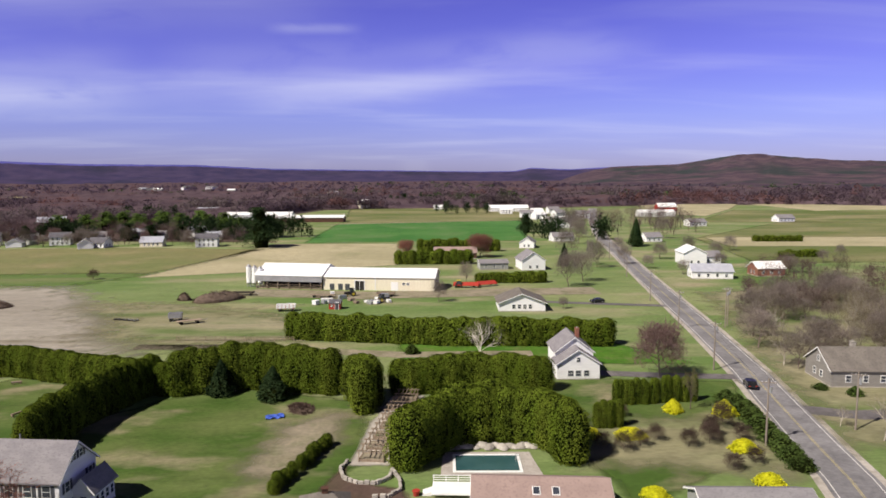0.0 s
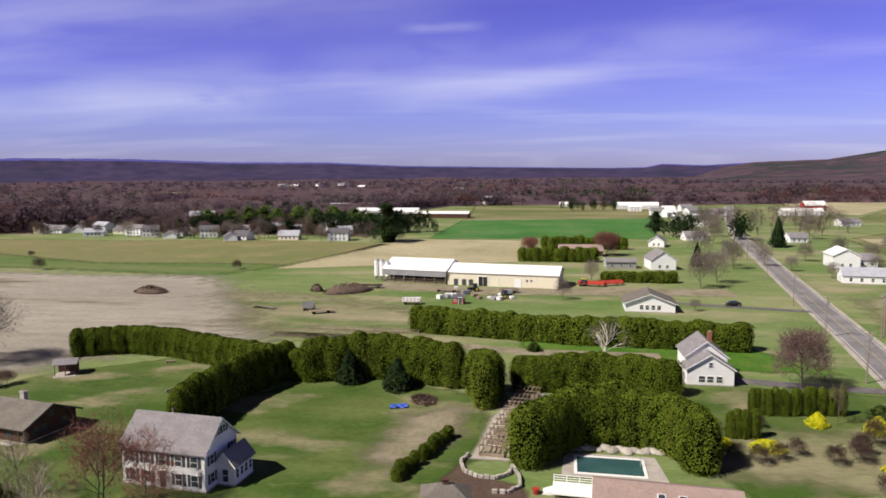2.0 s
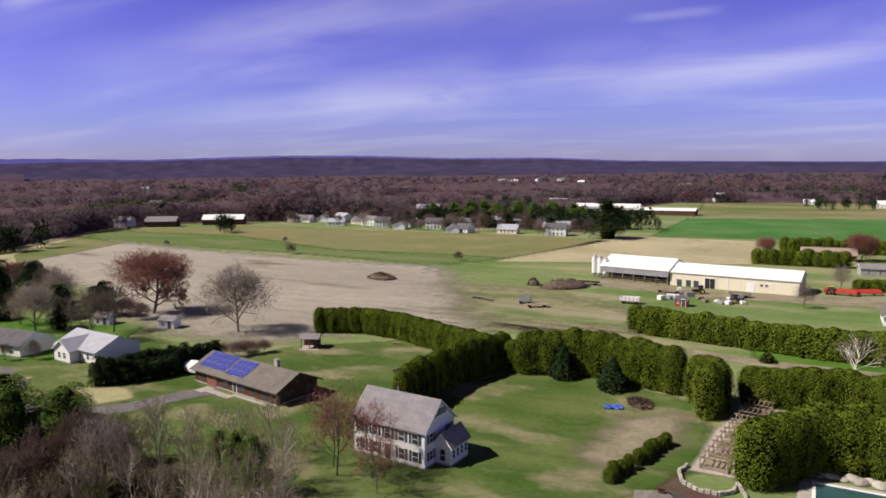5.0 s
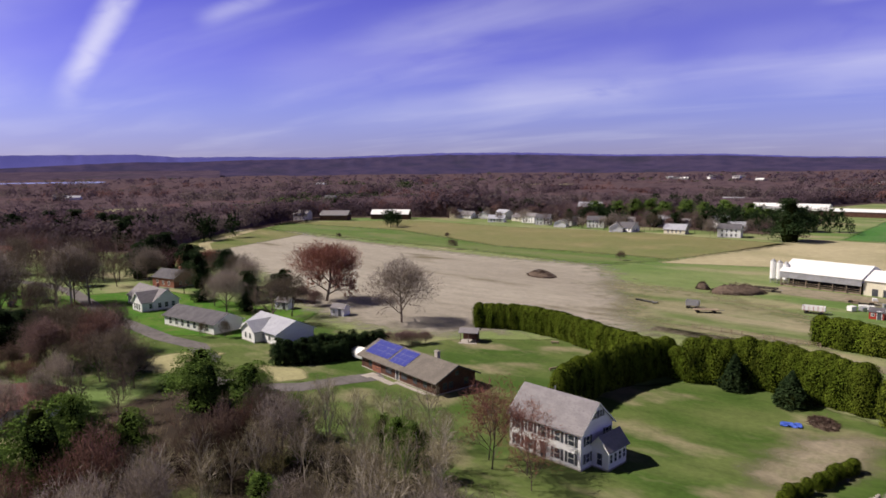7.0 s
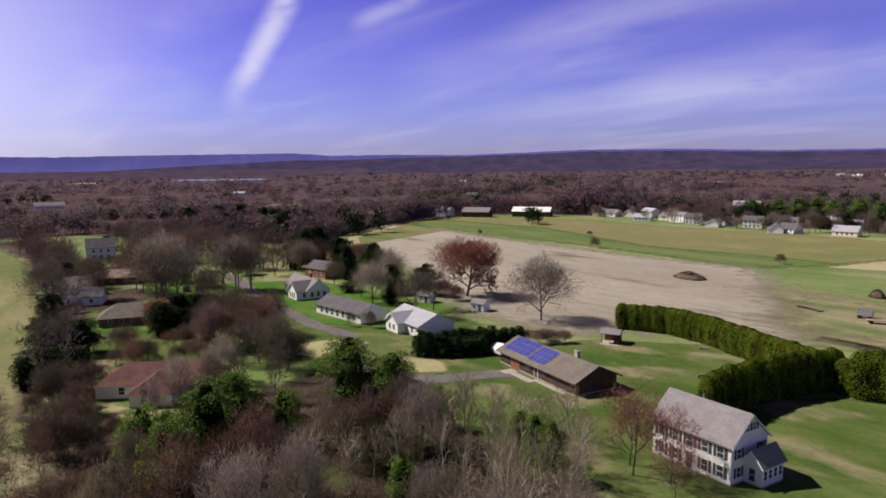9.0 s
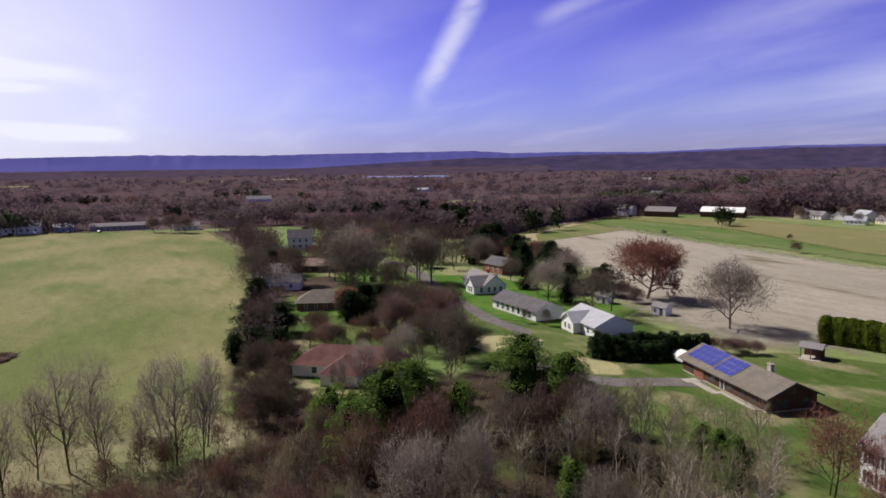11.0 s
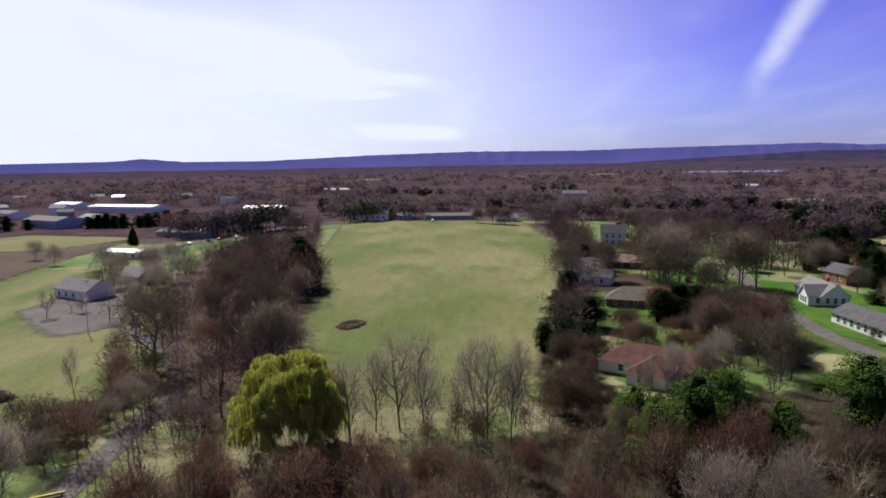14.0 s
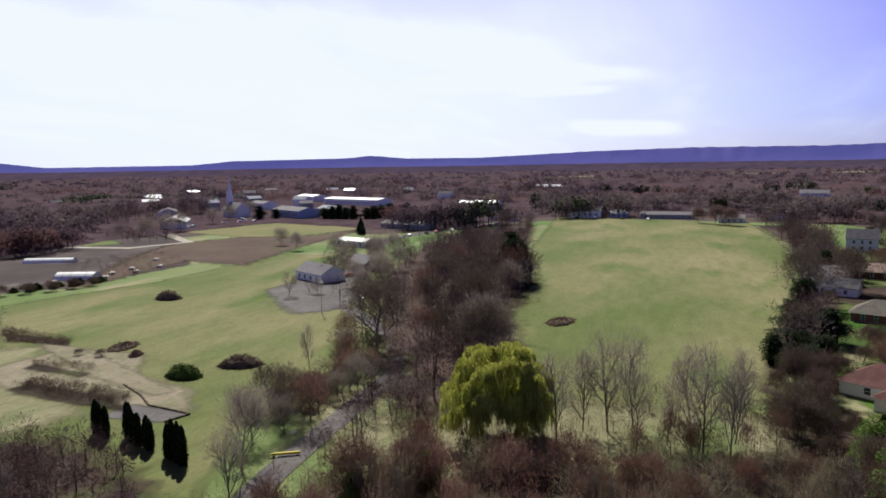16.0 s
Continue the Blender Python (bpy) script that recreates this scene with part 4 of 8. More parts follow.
def bare_variant(kind, i):
    key = (kind, i)
    if key not in BARE:
        h, spread, levels, forks, r, tw, bark, twig, up = {
            "bare": (1.0, 0.75, 4, (8, 6, 5, 5), 0.018, 0.0034, "bark", "twig", 0.35),
            "round": (1.0, 1.2, 4, (8, 6, 5, 5), 0.022, 0.0032, "bark", "twig", 0.18),
            "red": (1.0, 1.25, 4, (10, 7, 6, 6), 0.026, 0.0070, "bark", "twig_red", 0.15),
            "pale": (1.0, 0.78, 4, (9, 6, 4, 3), 0.013, 0.0022, "pale_bark", "brush", 0.42),
            "brush": (1.0, 0.80, 4, (9, 5, 5, 3), 0.014, 0.0026, "pale_bark", "brush", 0.4),
            "haze": (1.0, 1.1, 4, (7, 5, 5, 4), 0.018, 0.0034, "bark", "twig", 0.25),
            "fine": (1.0, 1.2, 4, (10, 6, 6, 5), 0.018, 0.0020, "bark", "twig_grey", 0.2),
            "birch": (1.0, 0.62, 4, (10, 5, 4, 3), 0.013, 0.0018, "white_bark", "twig_grey", 0.5),
            "slim": (1.0, 0.75, 4, (9, 6, 5, 5), 0.015, 0.0018, "bark", "twig_grey", 0.38),
            "silver": (1.0, 0.75, 4, (9, 6, 5, 5), 0.022, 0.0024, "pale_bark", "twig_grey", 0.4),
            "blossom": (1.0, 0.9, 4, (8, 5, 5, 4), 0.012, 0.0040, "bark", "blossom", 0.35),
            "mist": (1.0, 1.1, 4, (8, 5, 5, 5), 0.016, 0.0026, "bark", "twig_grey", 0.25),
            "maroon": (1.0, 0.95, 4, (8, 5, 5, 4), 0.012, 0.0030, "bark", "twig_maroon", 0.35),
            "thorn": (1.0, 0.95, 4, (8, 5, 5, 4), 0.012, 0.0040, "bark", "dark_brush", 0.35),
            "rust": (1.0, 1.0, 4, (9, 6, 5, 5), 0.016, 0.0040, "bark", "twig_plum", 0.3),
            "redbud": (1.0, 0.9, 4, (8, 6, 5, 5), 0.010, 0.0022, "bark", "twig_red", 0.35),
            "budding": (1.0, 0.8, 4, (7, 5, 5, 5), 0.018, 0.0040, "bark", "twig_green", 0.35),
        }[kind]
        w, t = limb_tree(i * 101 + len(kind) * 7, h, spread, levels, forks, r, 0.03 * (i - 1), up, tw, 0.12 if kind in ("round", "red", "brush", "rust", "thorn", "redbud", "haze", "fine", "mist", "maroon", "slim") else 0.3)
        if kind in ("round", "red", "brush", "rust", "thorn", "redbud", "haze", "fine", "mist", "maroon", "slim"):
            n, rad, low, tw2 = {"round": (5000, 0.47, 0.28, 0.0019), "red": (15000, 0.60, 0.36, 0.0020), "fine": (9000, 0.50, 0.16, 0.0014), "mist": (4200, 0.48, 0.12, 0.0019), "slim": (800, 0.34, 0.34, 0.0013), "maroon": (2200, 0.46, 0.05, 0.0026), "brush": (450, 0.42, 0.12, 0.0016), "thorn": (4200, 0.46, 0.04, 0.0030), "redbud": (900, 0.42, 0.3, 0.0018), "haze": (4200, 0.47, 0.25, 0.0017), "rust": (8000, 0.46, 0.16, 0.0024)}[kind]
            t = np.concatenate([t, dome_twigs(i + 5, n, rad, low, tw2)])
        BARE[key] = (tri_mesh(kind + "_limbs", w, bark), tri_mesh(kind + "_twigs", t, twig))
    return BARE[key]


def bare_tree(kind, x, y, height, label="", wide=1.0, seed=0, group="", name=None, category="tree"):
    rng = random.Random(seed * 13 + int(x * 10) + int(y * 3))
    wood, twigs = bare_variant(kind, rng.randrange(4))
    top = thing(name or "bare_tree", (x, y, 0), rng.uniform(0, 360), label, category, group)
    s = Matrix.Diagonal((height * wide, height * wide, height, 1))
    for nm, me in (("trunk", wood), ("crown", twigs)):
        part(nm, me, None, top).matrix_basis = s
    return top


def inside(p, poly):
    x, y = p
    got = False
    for i in range(len(poly)):
        (x0, y0), (x1, y1) = poly[i - 1], poly[i]
        if (y0 > y) != (y1 > y) and x < (x1 - x0) * (y - y0) / (y1 - y0) + x0:
            got = not got
    return got


def woods(name, label, spots, heights, slivers, width, material, seed=0, reach=0.40, low=0.22, clump=0.0):
    """Many leafless trees as one mass: a stem, some limbs and a hazy head of fine twigs each; with clump, of twig sprays that lie on the head."""
    rng = np.random.default_rng(seed)
    out = []
    for (x, y), h in zip(spots, heights):
        n = slivers
        c = np.array([x, y, 0.0])
        d = rng.normal(0, 1, (n, 3))
        d /= np.linalg.norm(d, axis=1)[:, None]
        ph = rng.uniform(0, 6.28, 3)
        a = np.arctan2(d[:, 1], d[:, 0])
        lump = 1 + 0.16 * np.sin(2 * a + ph[0]) + 0.12 * np.sin(4 * a + 5 * d[:, 2] + ph[1]) + 0.10 * np.sin(7 * d[:, 2] + ph[2])
        k = rng.uniform(0.12, 1.0, n) ** 0.55 * lump
        mid = (0.97 + low) / 2
        p0 = d * k[:, None] * np.array([reach, reach, 0.97 - mid]) * h + np.array([0, 0, mid * h])
        p1 = p0 + (d * 0.9 + rng.normal(0, 0.7, (n, 3)) + np.array([0, 0, 0.5])) * h * rng.uniform(0.03, 0.085, (n, 1))
        s = rng.normal(0, 1, (n, 3)) * width * h
        if clump:
            up = np.array([1, 1, 1.25]) * np.where(d[:, 2:] < -0.2, np.array([1, 1, -1]), 1)
            wide = rng.uniform(0.8, 1.25, 2)
            p0 = d * up * (rng.uniform(0.8, 1.0, n) * lump)[:, None] * np.array([reach * wide[0], reach * wide[1], 0.97 - mid]) * h + np.array([0, 0, mid * h * 0.9])
            out.append(leaf_tris(p0 + c, d * up + np.array([0, 0, 0.5]), clump * h, rng, 1.0, 0.55))
        else:
            out.append((np.stack([p0 - s, p0 + s, p1], 1) + c).reshape(-1, 3))
        m = 9 if not clump else 3
        la = rng.uniform(0, 6.283, m)
        z0 = rng.uniform(0.12, 0.45, m) * h
        tip = np.stack([np.cos(la) * reach * 0.7 * h, np.sin(la) * reach * 0.7 * h, z0 + rng.uniform(0.2, 0.5, m) * h], 1)
        foot = np.stack([0 * la, 0 * la, z0], 1)
        side = np.stack([-np.sin(la), np.cos(la), 0 * la], 1) * 0.009 * h
        out.append((np.stack([foot - side, foot + side, tip], 1) + c).reshape(-1, 3))
        for dx, dy in ((1, 0.2), (-0.2, 1)):
            out.append(np.array([[-0.016 * h * dx, -0.016 * h * dy, -0.2], [0.016 * h * dx, 0.016 * h * dy, -0.2], [0, 0, h * 0.8]]) + c)
    me = tri_mesh(name, np.concatenate(out), material)
    return tagged(new(name, me), label, "trees", kind="stuff")


def scatter(poly, spacing, seed):
    rng = random.Random(seed)
    xs, ys = [p[0] for p in poly], [p[1] for p in poly]
    n = int((max(xs) - min(xs)) * (max(ys) - min(ys)) / spacing ** 2)
    got = []
    for _ in range(n):
        p = (rng.uniform(min(xs), max(xs)), rng.uniform(min(ys), max(ys)))
        if inside(p, poly):
            got.append(p)
    return got


def polar(a, r):
    return (-math.sin(radians(a)) * r, math.cos(radians(a)) * r)


# lower growth in the far woods, before buildings that show: x, y, half width
CLEAR = [(-830, 121, 40), (-310, 592, 26), (-465, -350, 50), (-372, -330, 40), (-480, -295, 45), (-640, -330, 70), (-700, -420, 50), (-560, -390, 40), (-438, -400, 30), (-620, -190, 40), (-540, 0, 30), (260, 725, 60), (300, 560, 60), (-150, 640, 70), (20, 800, 40), (210, 640, 60), (-790, 300, 40), (-560, 1250, 110), (-420, 1300, 110), (-1250, -60, 120)]
CLEAR = [(math.atan2(-x, y), math.hypot(x, y), w) for x, y, w in CLEAR]


def cleared(x, y, edge=45.0):
    """How far the woods are thinned here: 0 none, 1 wholly."""
    r, a = math.hypot(x, y), math.atan2(-x, y)
    most = 0.0
    for ca, c, w in CLEAR:
        if c - 0.27 * c - edge < r < c + 25 + edge:
            off = abs((a - ca + math.pi) % (2 * math.pi) - math.pi) * r
            side = min(1, max(0, (w + edge - off) / edge))
            deep = min(1, max(0, (r - (c - 0.27 * c - edge)) / edge), max(0, (c + 25 + edge - r) / edge))
            most = max(most, side * side * (3 - 2 * side) * deep)
    return most


# houses that stand free behind low growth: x, y, half width
OPEN_TO = [(-338, 67, 6), (-191, 43.5, 9), (-227, 39, 6), (-196, 97.5, 12), (-158.5, 91.5, 11), (-134, 96.8, 9), (-224, 119, 6), (-208, -124, 13), (-240, -118, 8), (-505, -50, 30), (-400, -140, 40)]
OPEN_TO = [(math.atan2(-x, y), math.hypot(x, y), w) for x, y, w in OPEN_TO]


def lowered(x, y, h):
    """The height that growth reaches here, kept low before the houses that show."""
    r, a = math.hypot(x, y), math.atan2(-x, y)
    for ca, c, w in OPEN_TO:
        if r < c - 4 and abs(a - ca) * r < w * r / c + 0.35 * h:
            h = min(h, max(1.2, 40 * (1 - r / c) + 1.0))
    return h


def canopy_height(x, y, r):
    h = 7.0 + 3.0 * noise.noise(Vector((x * 0.009, y * 0.009, 0))) + (0.8 if r < 1500 else 2.0) * noise.noise(Vector((x * 0.07, y * 0.07, 3)))
    h *= 1 + 0.9 * max(0, noise.noise(Vector((x * 0.003, y * 0.003, 9)))) * min(1, r / 1500)
    k = cleared(x, y)
    h = h * (1 - k) + 0.5 * k
    return h


def far_canopy():
    az = [a for a, _ in FAR_IN]
    rr = [r for _, r in FAR_IN]
    verts, faces = [], []
    na, nr = 620, 78
    for i in range(na + 1):
        a = -60 + 250 * i / na
        r0 = float(np.interp(a, az, rr)) + 25
        for k in range(nr + 1):
            r = r0 * (3900 / r0) ** (k / nr) + 6 * noise.noise(Vector((a, k * 0.7, 1)))
            x, y = polar(a, r)
            z = canopy_height(x, y, r)
            verts.append((x, y, -1.0 if k == 0 else z))
    for i in range(na):
        for k in range(nr):
            p = i * (nr + 1) + k
            faces.append((p, p + nr + 1, p + nr + 2, p + 1))
    me = raw_mesh("far_canopy", verts, faces, "canopy")
    tagged(new("far_canopy", me), "hazy purple-brown canopy of leafless far woods", "trees", kind="stuff")


far_canopy()
# pale far clearings and a strip of river between the woods
for k, (a0, a1, r0, r1, material, words) in enumerate(((83.5, 87.5, 1850, 2150, "straw", "pale far field among woods"), (78.5, 82.0, 1950, 2250, "straw", "pale far field among woods"), (97.5, 101, 1500, 1800, "stubble", "dull far field among woods"), (30, 33, 1250, 1330, "straw", "pale far clearing among woods"), (37, 39.5, 1100, 1160, "stubble", "pale far clearing among woods"), (63, 66.5, 640, 700, "rough", "dry pasture round the far farmhouse"))):
    sheet("far_field_%d" % k, [polar(a0, r0), polar(a1, r0), polar(a1 + 0.3, r1), polar(a0 - 0.2, r1)], material, 7.0 if r0 > 900 else 5.0, 8.0, label=words)
sheet("river", [polar(66.5, 2000), polar(72.8, 2000), polar(73.4, 2350), polar(66.0, 2350)], "water", 8.0, label="grey-blue river reach between far woods")


def far_woods():
    """Crowns over the far woods in stands of their own colour, violet for haze beyond 1500 m, with coarser twigs the
    farther off they are.
    """
    rng = random.Random(5)
    az = [a for a, _ in FAR_IN]
    rr = [r for _, r in FAR_IN]
    stands = {}
    for _ in range(13500):
        a = rng.uniform(-42, 150)
        r0 = float(np.interp(a, az, rr)) + 8
        r = r0 * (2900 / r0) ** (rng.random() ** 1.45)
        x, y = polar(a, r)
        if cleared(x, y, 12.0) > 0.3:
            continue
        k = noise.noise(Vector((x * 0.006, y * 0.006, 2))) + rng.gauss(0, 0.16)
        tone = "woods_red" if k > 0.36 else "woods_grey" if k < -0.14 else "woods_far"
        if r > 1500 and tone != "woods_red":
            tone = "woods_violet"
        if noise.noise(Vector((x * 0.0045, y * 0.0045, 12))) + rng.gauss(0, 0.07) > 0.40:
            tone = "woods_green"
        h = rng.uniform(8, 14) * (1 + 0.9 * max(-0.3, noise.noise(Vector((x * 0.013, y * 0.013, 4)))))
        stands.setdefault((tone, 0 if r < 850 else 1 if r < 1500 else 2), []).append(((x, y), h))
    words = {"woods_red": "reddish budding trees", "woods_grey": "pale grey-brown leafless trees", "woods_far": "purple-brown leafless trees", "woods_violet": "leafless trees violet with painted haze", "woods_green": "dark green evergreens"}
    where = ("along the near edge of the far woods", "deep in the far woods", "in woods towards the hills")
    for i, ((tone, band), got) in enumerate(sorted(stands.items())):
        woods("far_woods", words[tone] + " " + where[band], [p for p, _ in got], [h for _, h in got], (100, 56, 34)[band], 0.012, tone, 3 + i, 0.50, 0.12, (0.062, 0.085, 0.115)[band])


far_woods()


def far_evergreens():
    rng = random.Random(15)
    spots, hs = [], []
    for a, r, n, w in ((17, 470, 26, 30), (11, 460, 14, 16), (27, 480, 10, 14), (33, 560, 8, 12), (44, 470, 5, 10), (60, 420, 10, 22), (64, 430, 10, 18), (71, 480, 12, 20), (75, 520, 12, 24), (100, 560, 8, 16), (1, 1000, 8, 30), (-3, 720, 10, 24), (-15, 430, 4, 4), (-10, 430, 8, 12), (88, 560, 5, 10), (22, 700, 12, 30), (48, 760, 12, 40), (95, 800, 12, 40), (84, 900, 12, 40), (-6, 900, 12, 40)):
        cx, cy = polar(a, r)
        for _ in range(n):
            spots.append((cx + rng.gauss(0, w * 0.6), cy + rng.gauss(0, w * 0.6)))
            hs.append(rng.uniform(9, 15))
    woods("far_evergreens", "dark evergreens scattered through the far woods", spots, hs, 300, 0.026, "spruce", 21, 0.30, 0.10)


far_evergreens()


# ---- buildings ----
def window(parent, u, z, w, h, face, shutters=False, frame_mat="trim"):
    """A window on a wall: face is (origin, direction along the wall, outward)."""
    (ox, oy), (dx, dy), (nx, ny) = face
    rz = math.degrees(math.atan2(dy, dx))
    m = pose(ox + dx * u, oy + dy * u, z, 0, 0, rz)
    bm = bmesh.new()
    for s in ((-w / 2 - .08, -w / 2, -h / 2 - .08, h / 2 + .08), (w / 2, w / 2 + .08, -h / 2 - .08, h / 2 + .08), (-w / 2, w / 2, h / 2, h / 2 + .1), (-w / 2, w / 2, -h / 2 - .1, -h / 2), (-w / 2, w / 2, -.03, .03)):
        box(bm, s[0], s[1], -0.07, 0.02, s[2], s[3])
    fr = part("window", bm, frame_mat, parent)
    fr.matrix_basis = m
    part("pane", boxes((-w / 2, w / 2, -0.035, 0.0, -h / 2, h / 2)), "glass", fr, "dark glass pane")
    if shutters:
        for sx in (-1, 1):
            part("shutter", boxes((sx * (w / 2 + .32) - .2, sx * (w / 2 + .32) + .2, -0.05, 0.01, -h / 2 - .05, h / 2 + .05)), "shutter", fr, "dark louvred shutter")


def house(name, x, y, rz, length, width, eave, rise, wall, roof, label, front=(), back=(), left=(), right=(), over=0.35, chimney=None, door=None, hip=0.0, base=0.25, frames="trim", parent=None, shutters=False, group="", category="house", thick=0.16):
    """A ridged house: x runs along its ridge, the front looks to -y. Windows are (along, z, w, h)."""
    if parent is None:
        top = thing(name, (x, y, 0), rz, label, category, group)
    else:
        top = new(name)
        top.parent = parent
        top.matrix_basis = pose(x, y, 0, 0, 0, rz)
        tagged(top, label)
    L, W, h = length / 2, width / 2, eave + rise
    bm = bmesh.new()
    if hip:
        box(bm, -L, L, -W, W, 0, eave)
    else:
        prism(bm, [(-W, 0), (W, 0), (W, eave), (0, h - 0.02), (-W, eave)], -L, L)
    part("wall", bm, wall, top)
    if base:
        part("foundation", boxes((-L - .04, L + .04, -W - .04, W + .04, -0.1, base)), "stone", top)
    bm = bmesh.new()
    k = rise / W
    drop = over * k
    if hip:
        pts = [(-L - over, -W - over, eave - drop), (L + over, -W - over, eave - drop), (L + over, W + over, eave - drop), (-L - over, W + over, eave - drop), (-L + hip, 0, h), (L - hip, 0, h)]
        v = [bm.verts.new(p) for p in pts]
        for f in ((0, 1, 5, 4), (1, 2, 5), (2, 3, 4, 5), (3, 0, 4), (3, 2, 1, 0)):
            bm.faces.new([v[i] for i in f])
        bmesh.ops.recalc_face_normals(bm, faces=bm.faces)
        part("roof", bm, roof, top)
    else:
        t = thick
        prism(bm, [(-W - over, eave - drop), (0, h), (W + over, eave - drop), (W + over, eave - drop + t), (0, h + t), (-W - over, eave - drop + t)], -L - over, L + over)
        part("roof", bm, roof, top)
        for s in (-1, 1):
            bm = bmesh.new()
            prism(bm, [(-W - over, eave - drop - .12), (0, h - .12), (W + over, eave - drop - .12), (W + over, eave - drop + .1), (0, h + .1), (-W - over, eave - drop + .1)], s * (L + over) - 0.03 * s, s * (L + over) + 0.05 * s)
            part("bargeboard", bm, frames, top)
    for wins, face in ((front, ((0, -W), (1, 0), (0, -1))), (back, ((0, W), (-1, 0), (0, 1))), (left, ((-L, 0), (0, -1), (-1, 0))), (right, ((L, 0), (0, 1), (1, 0)))):
        for u, z, w, hh in wins:
            window(top, u, z, w, hh, face, shutters, frames)
    if door:
        for u in door:
            d = part("door", boxes((u - .5, u + .5, -W - .05, -W + .05, base, base + 2.1)), "shutter", top, "dark panelled front door")
            part("door_frame", boxes((u - .62, u - .5, -W - .08, -W + .02, base, base + 2.2), (u + .5, u + .62, -W - .08, -W + .02, base, base + 2.2), (u - .62, u + .62, -W - .08, -W + .02, base + 2.1, base + 2.25)), "trim", top)
    if chimney:
        cx, cy, cm = chimney
        z = h - abs(cy) * k
        bm = boxes((cx - .45, cx + .45, cy - .35, cy + .35, z - 0.6, h + 1.0), (cx - .52, cx + .52, cy - .42, cy + .42, h + 1.0, h + 1.12))
        c = part("chimney", bm, cm, top, "brick chimney stack")
        part("flue", tube(bmesh.new(), (cx, cy, h + 1.1), (cx, cy, h + 1.4), .14, .14, 8), "stone", c)
    return top


def row(n, span, z, w, h):
    return [(span * (-0.5 + (i + 0.5) / n), z, w, h) for i in range(n)]


# white two-storey colonial
col = house("colonial_house", -47.6, 80.9, -6, 12.2, 7.4, 5.2, 3.3, "white_wall", "shingle_grey", "white clapboard two-storey colonial house with dark shutters and grey roof",
            front=[w for w in row(5, 11.4, 3.9, 0.95, 1.35)] + [w for i, w in enumerate(row(5, 11.4, 1.45, 0.95, 1.45)) if i != 2], right=[(-0.55, 6.9, .6, .9), (.75, 6.9, .6, .9), (2.4, 3.9, .8, 1.2), (-2.2, 3.9, .8, 1.2), (-2.2, 1.5, .8, 1.2)],
            left=[(-1.8, 3.9, .9, 1.3), (1.8, 3.9, .9, 1.3), (-1.8, 1.5, .9, 1.3), (1.8, 1.5, .9, 1.3)], back=row(4, 11, 3.9, .9, 1.3), door=(0,), shutters=True)
part("vent", tube(bmesh.new(), (-1.5, 0.8, 7.6), (-1.5, 0.8, 8.95), .08, .08), "steel", col, "thin metal vent pipe")
house("side_wing", 7.35, 1.0, 90, 4.4, 2.6, 3.0, 1.5, "white_wall", "shingle_grey", "low white side wing with a small gable", front=row(4, 4.2, 1.6, .6, 1.1), left=[(0, 1.4, .8, 1.6)], back=row(2, 4, 1.6, .6, 1.1), parent=col)

# brown ranch with solar panels
ranch = house("ranch_house", -87.4, 94.4, -11, 24.2, 9.2, 2.7, 2.1, "brown_wall", "shingle_tan", "long dark brown ranch house with solar panels on tan roof",
              front=[(-8.8, 1.5, 1.0, 1.1), (-6.3, 1.5, 1.0, 1.1), (-2.5, 1.5, 1.8, 1.2), (2.6, 1.5, 1.6, 1.2), (6.0, 1.5, 1.0, 1.1), (9.0, 1.5, 1.0, 1.1)], right=[(-2.6, 1.4, .8, 1.0), (-1.2, 1.4, .8, 1.0), (2.4, 1.5, .9, 1.0), (0.2, 3.3, .6, .6)], left=[(-2, 1.5, 1, 1), (2, 1.5, 1, 1)], door=(0.4,), over=0.75, chimney=(5.6, 0.9, "stone"), frames="shutter")
part("garage_door", boxes((-8.2, -5.2, -4.66, -4.55, 0.1, 2.2)), "brick_wall", ranch, "reddish garage door")
SL = math.degrees(math.atan2(2.1, 4.6))


def solar_array(x0, x1, rows, cols, y0):
    for i in range(cols):
        for j in range(rows):
            w = (x1 - x0) / cols
            bm = boxes((0.02, w - 0.02, 0.02, 1.40, 0.06, 0.10), bevel=0.0)
            p = part("solar_panel", bm, "solar", ranch, "dark blue solar panel")
            p.matrix_basis = pose(x0 + w * i, -4.6 + (y0 + j * 1.42) * math.cos(radians(SL)), 2.86 + (y0 + j * 1.42) * math.sin(radians(SL)) , SL, 0, 0)
            part("panel_frame", boxes((0, w, 0, .02, 0.04, .105), (0, w, 1.40, 1.42, 0.04, .105), (0, .02, 0, 1.42, 0.04, .105), (w - .02, w, 0, 1.42, 0.04, .105)), "steel", p)


solar_array(-11.6, -3.6, 3, 5, 0.65)
solar_array(-3.0, 2.3, 3, 4, 0.35)
part("front_walk", boxes((-5.5, 2.0, -7.4, -6.0, 0.05, 0.14), (1.0, 10.5, -5.9, -5.0, 0.05, 0.13), (-6.8, -4.6, -8.2, -5.4, 0.05, 0.16)), "pale_deck", ranch, "pale concrete front walk")

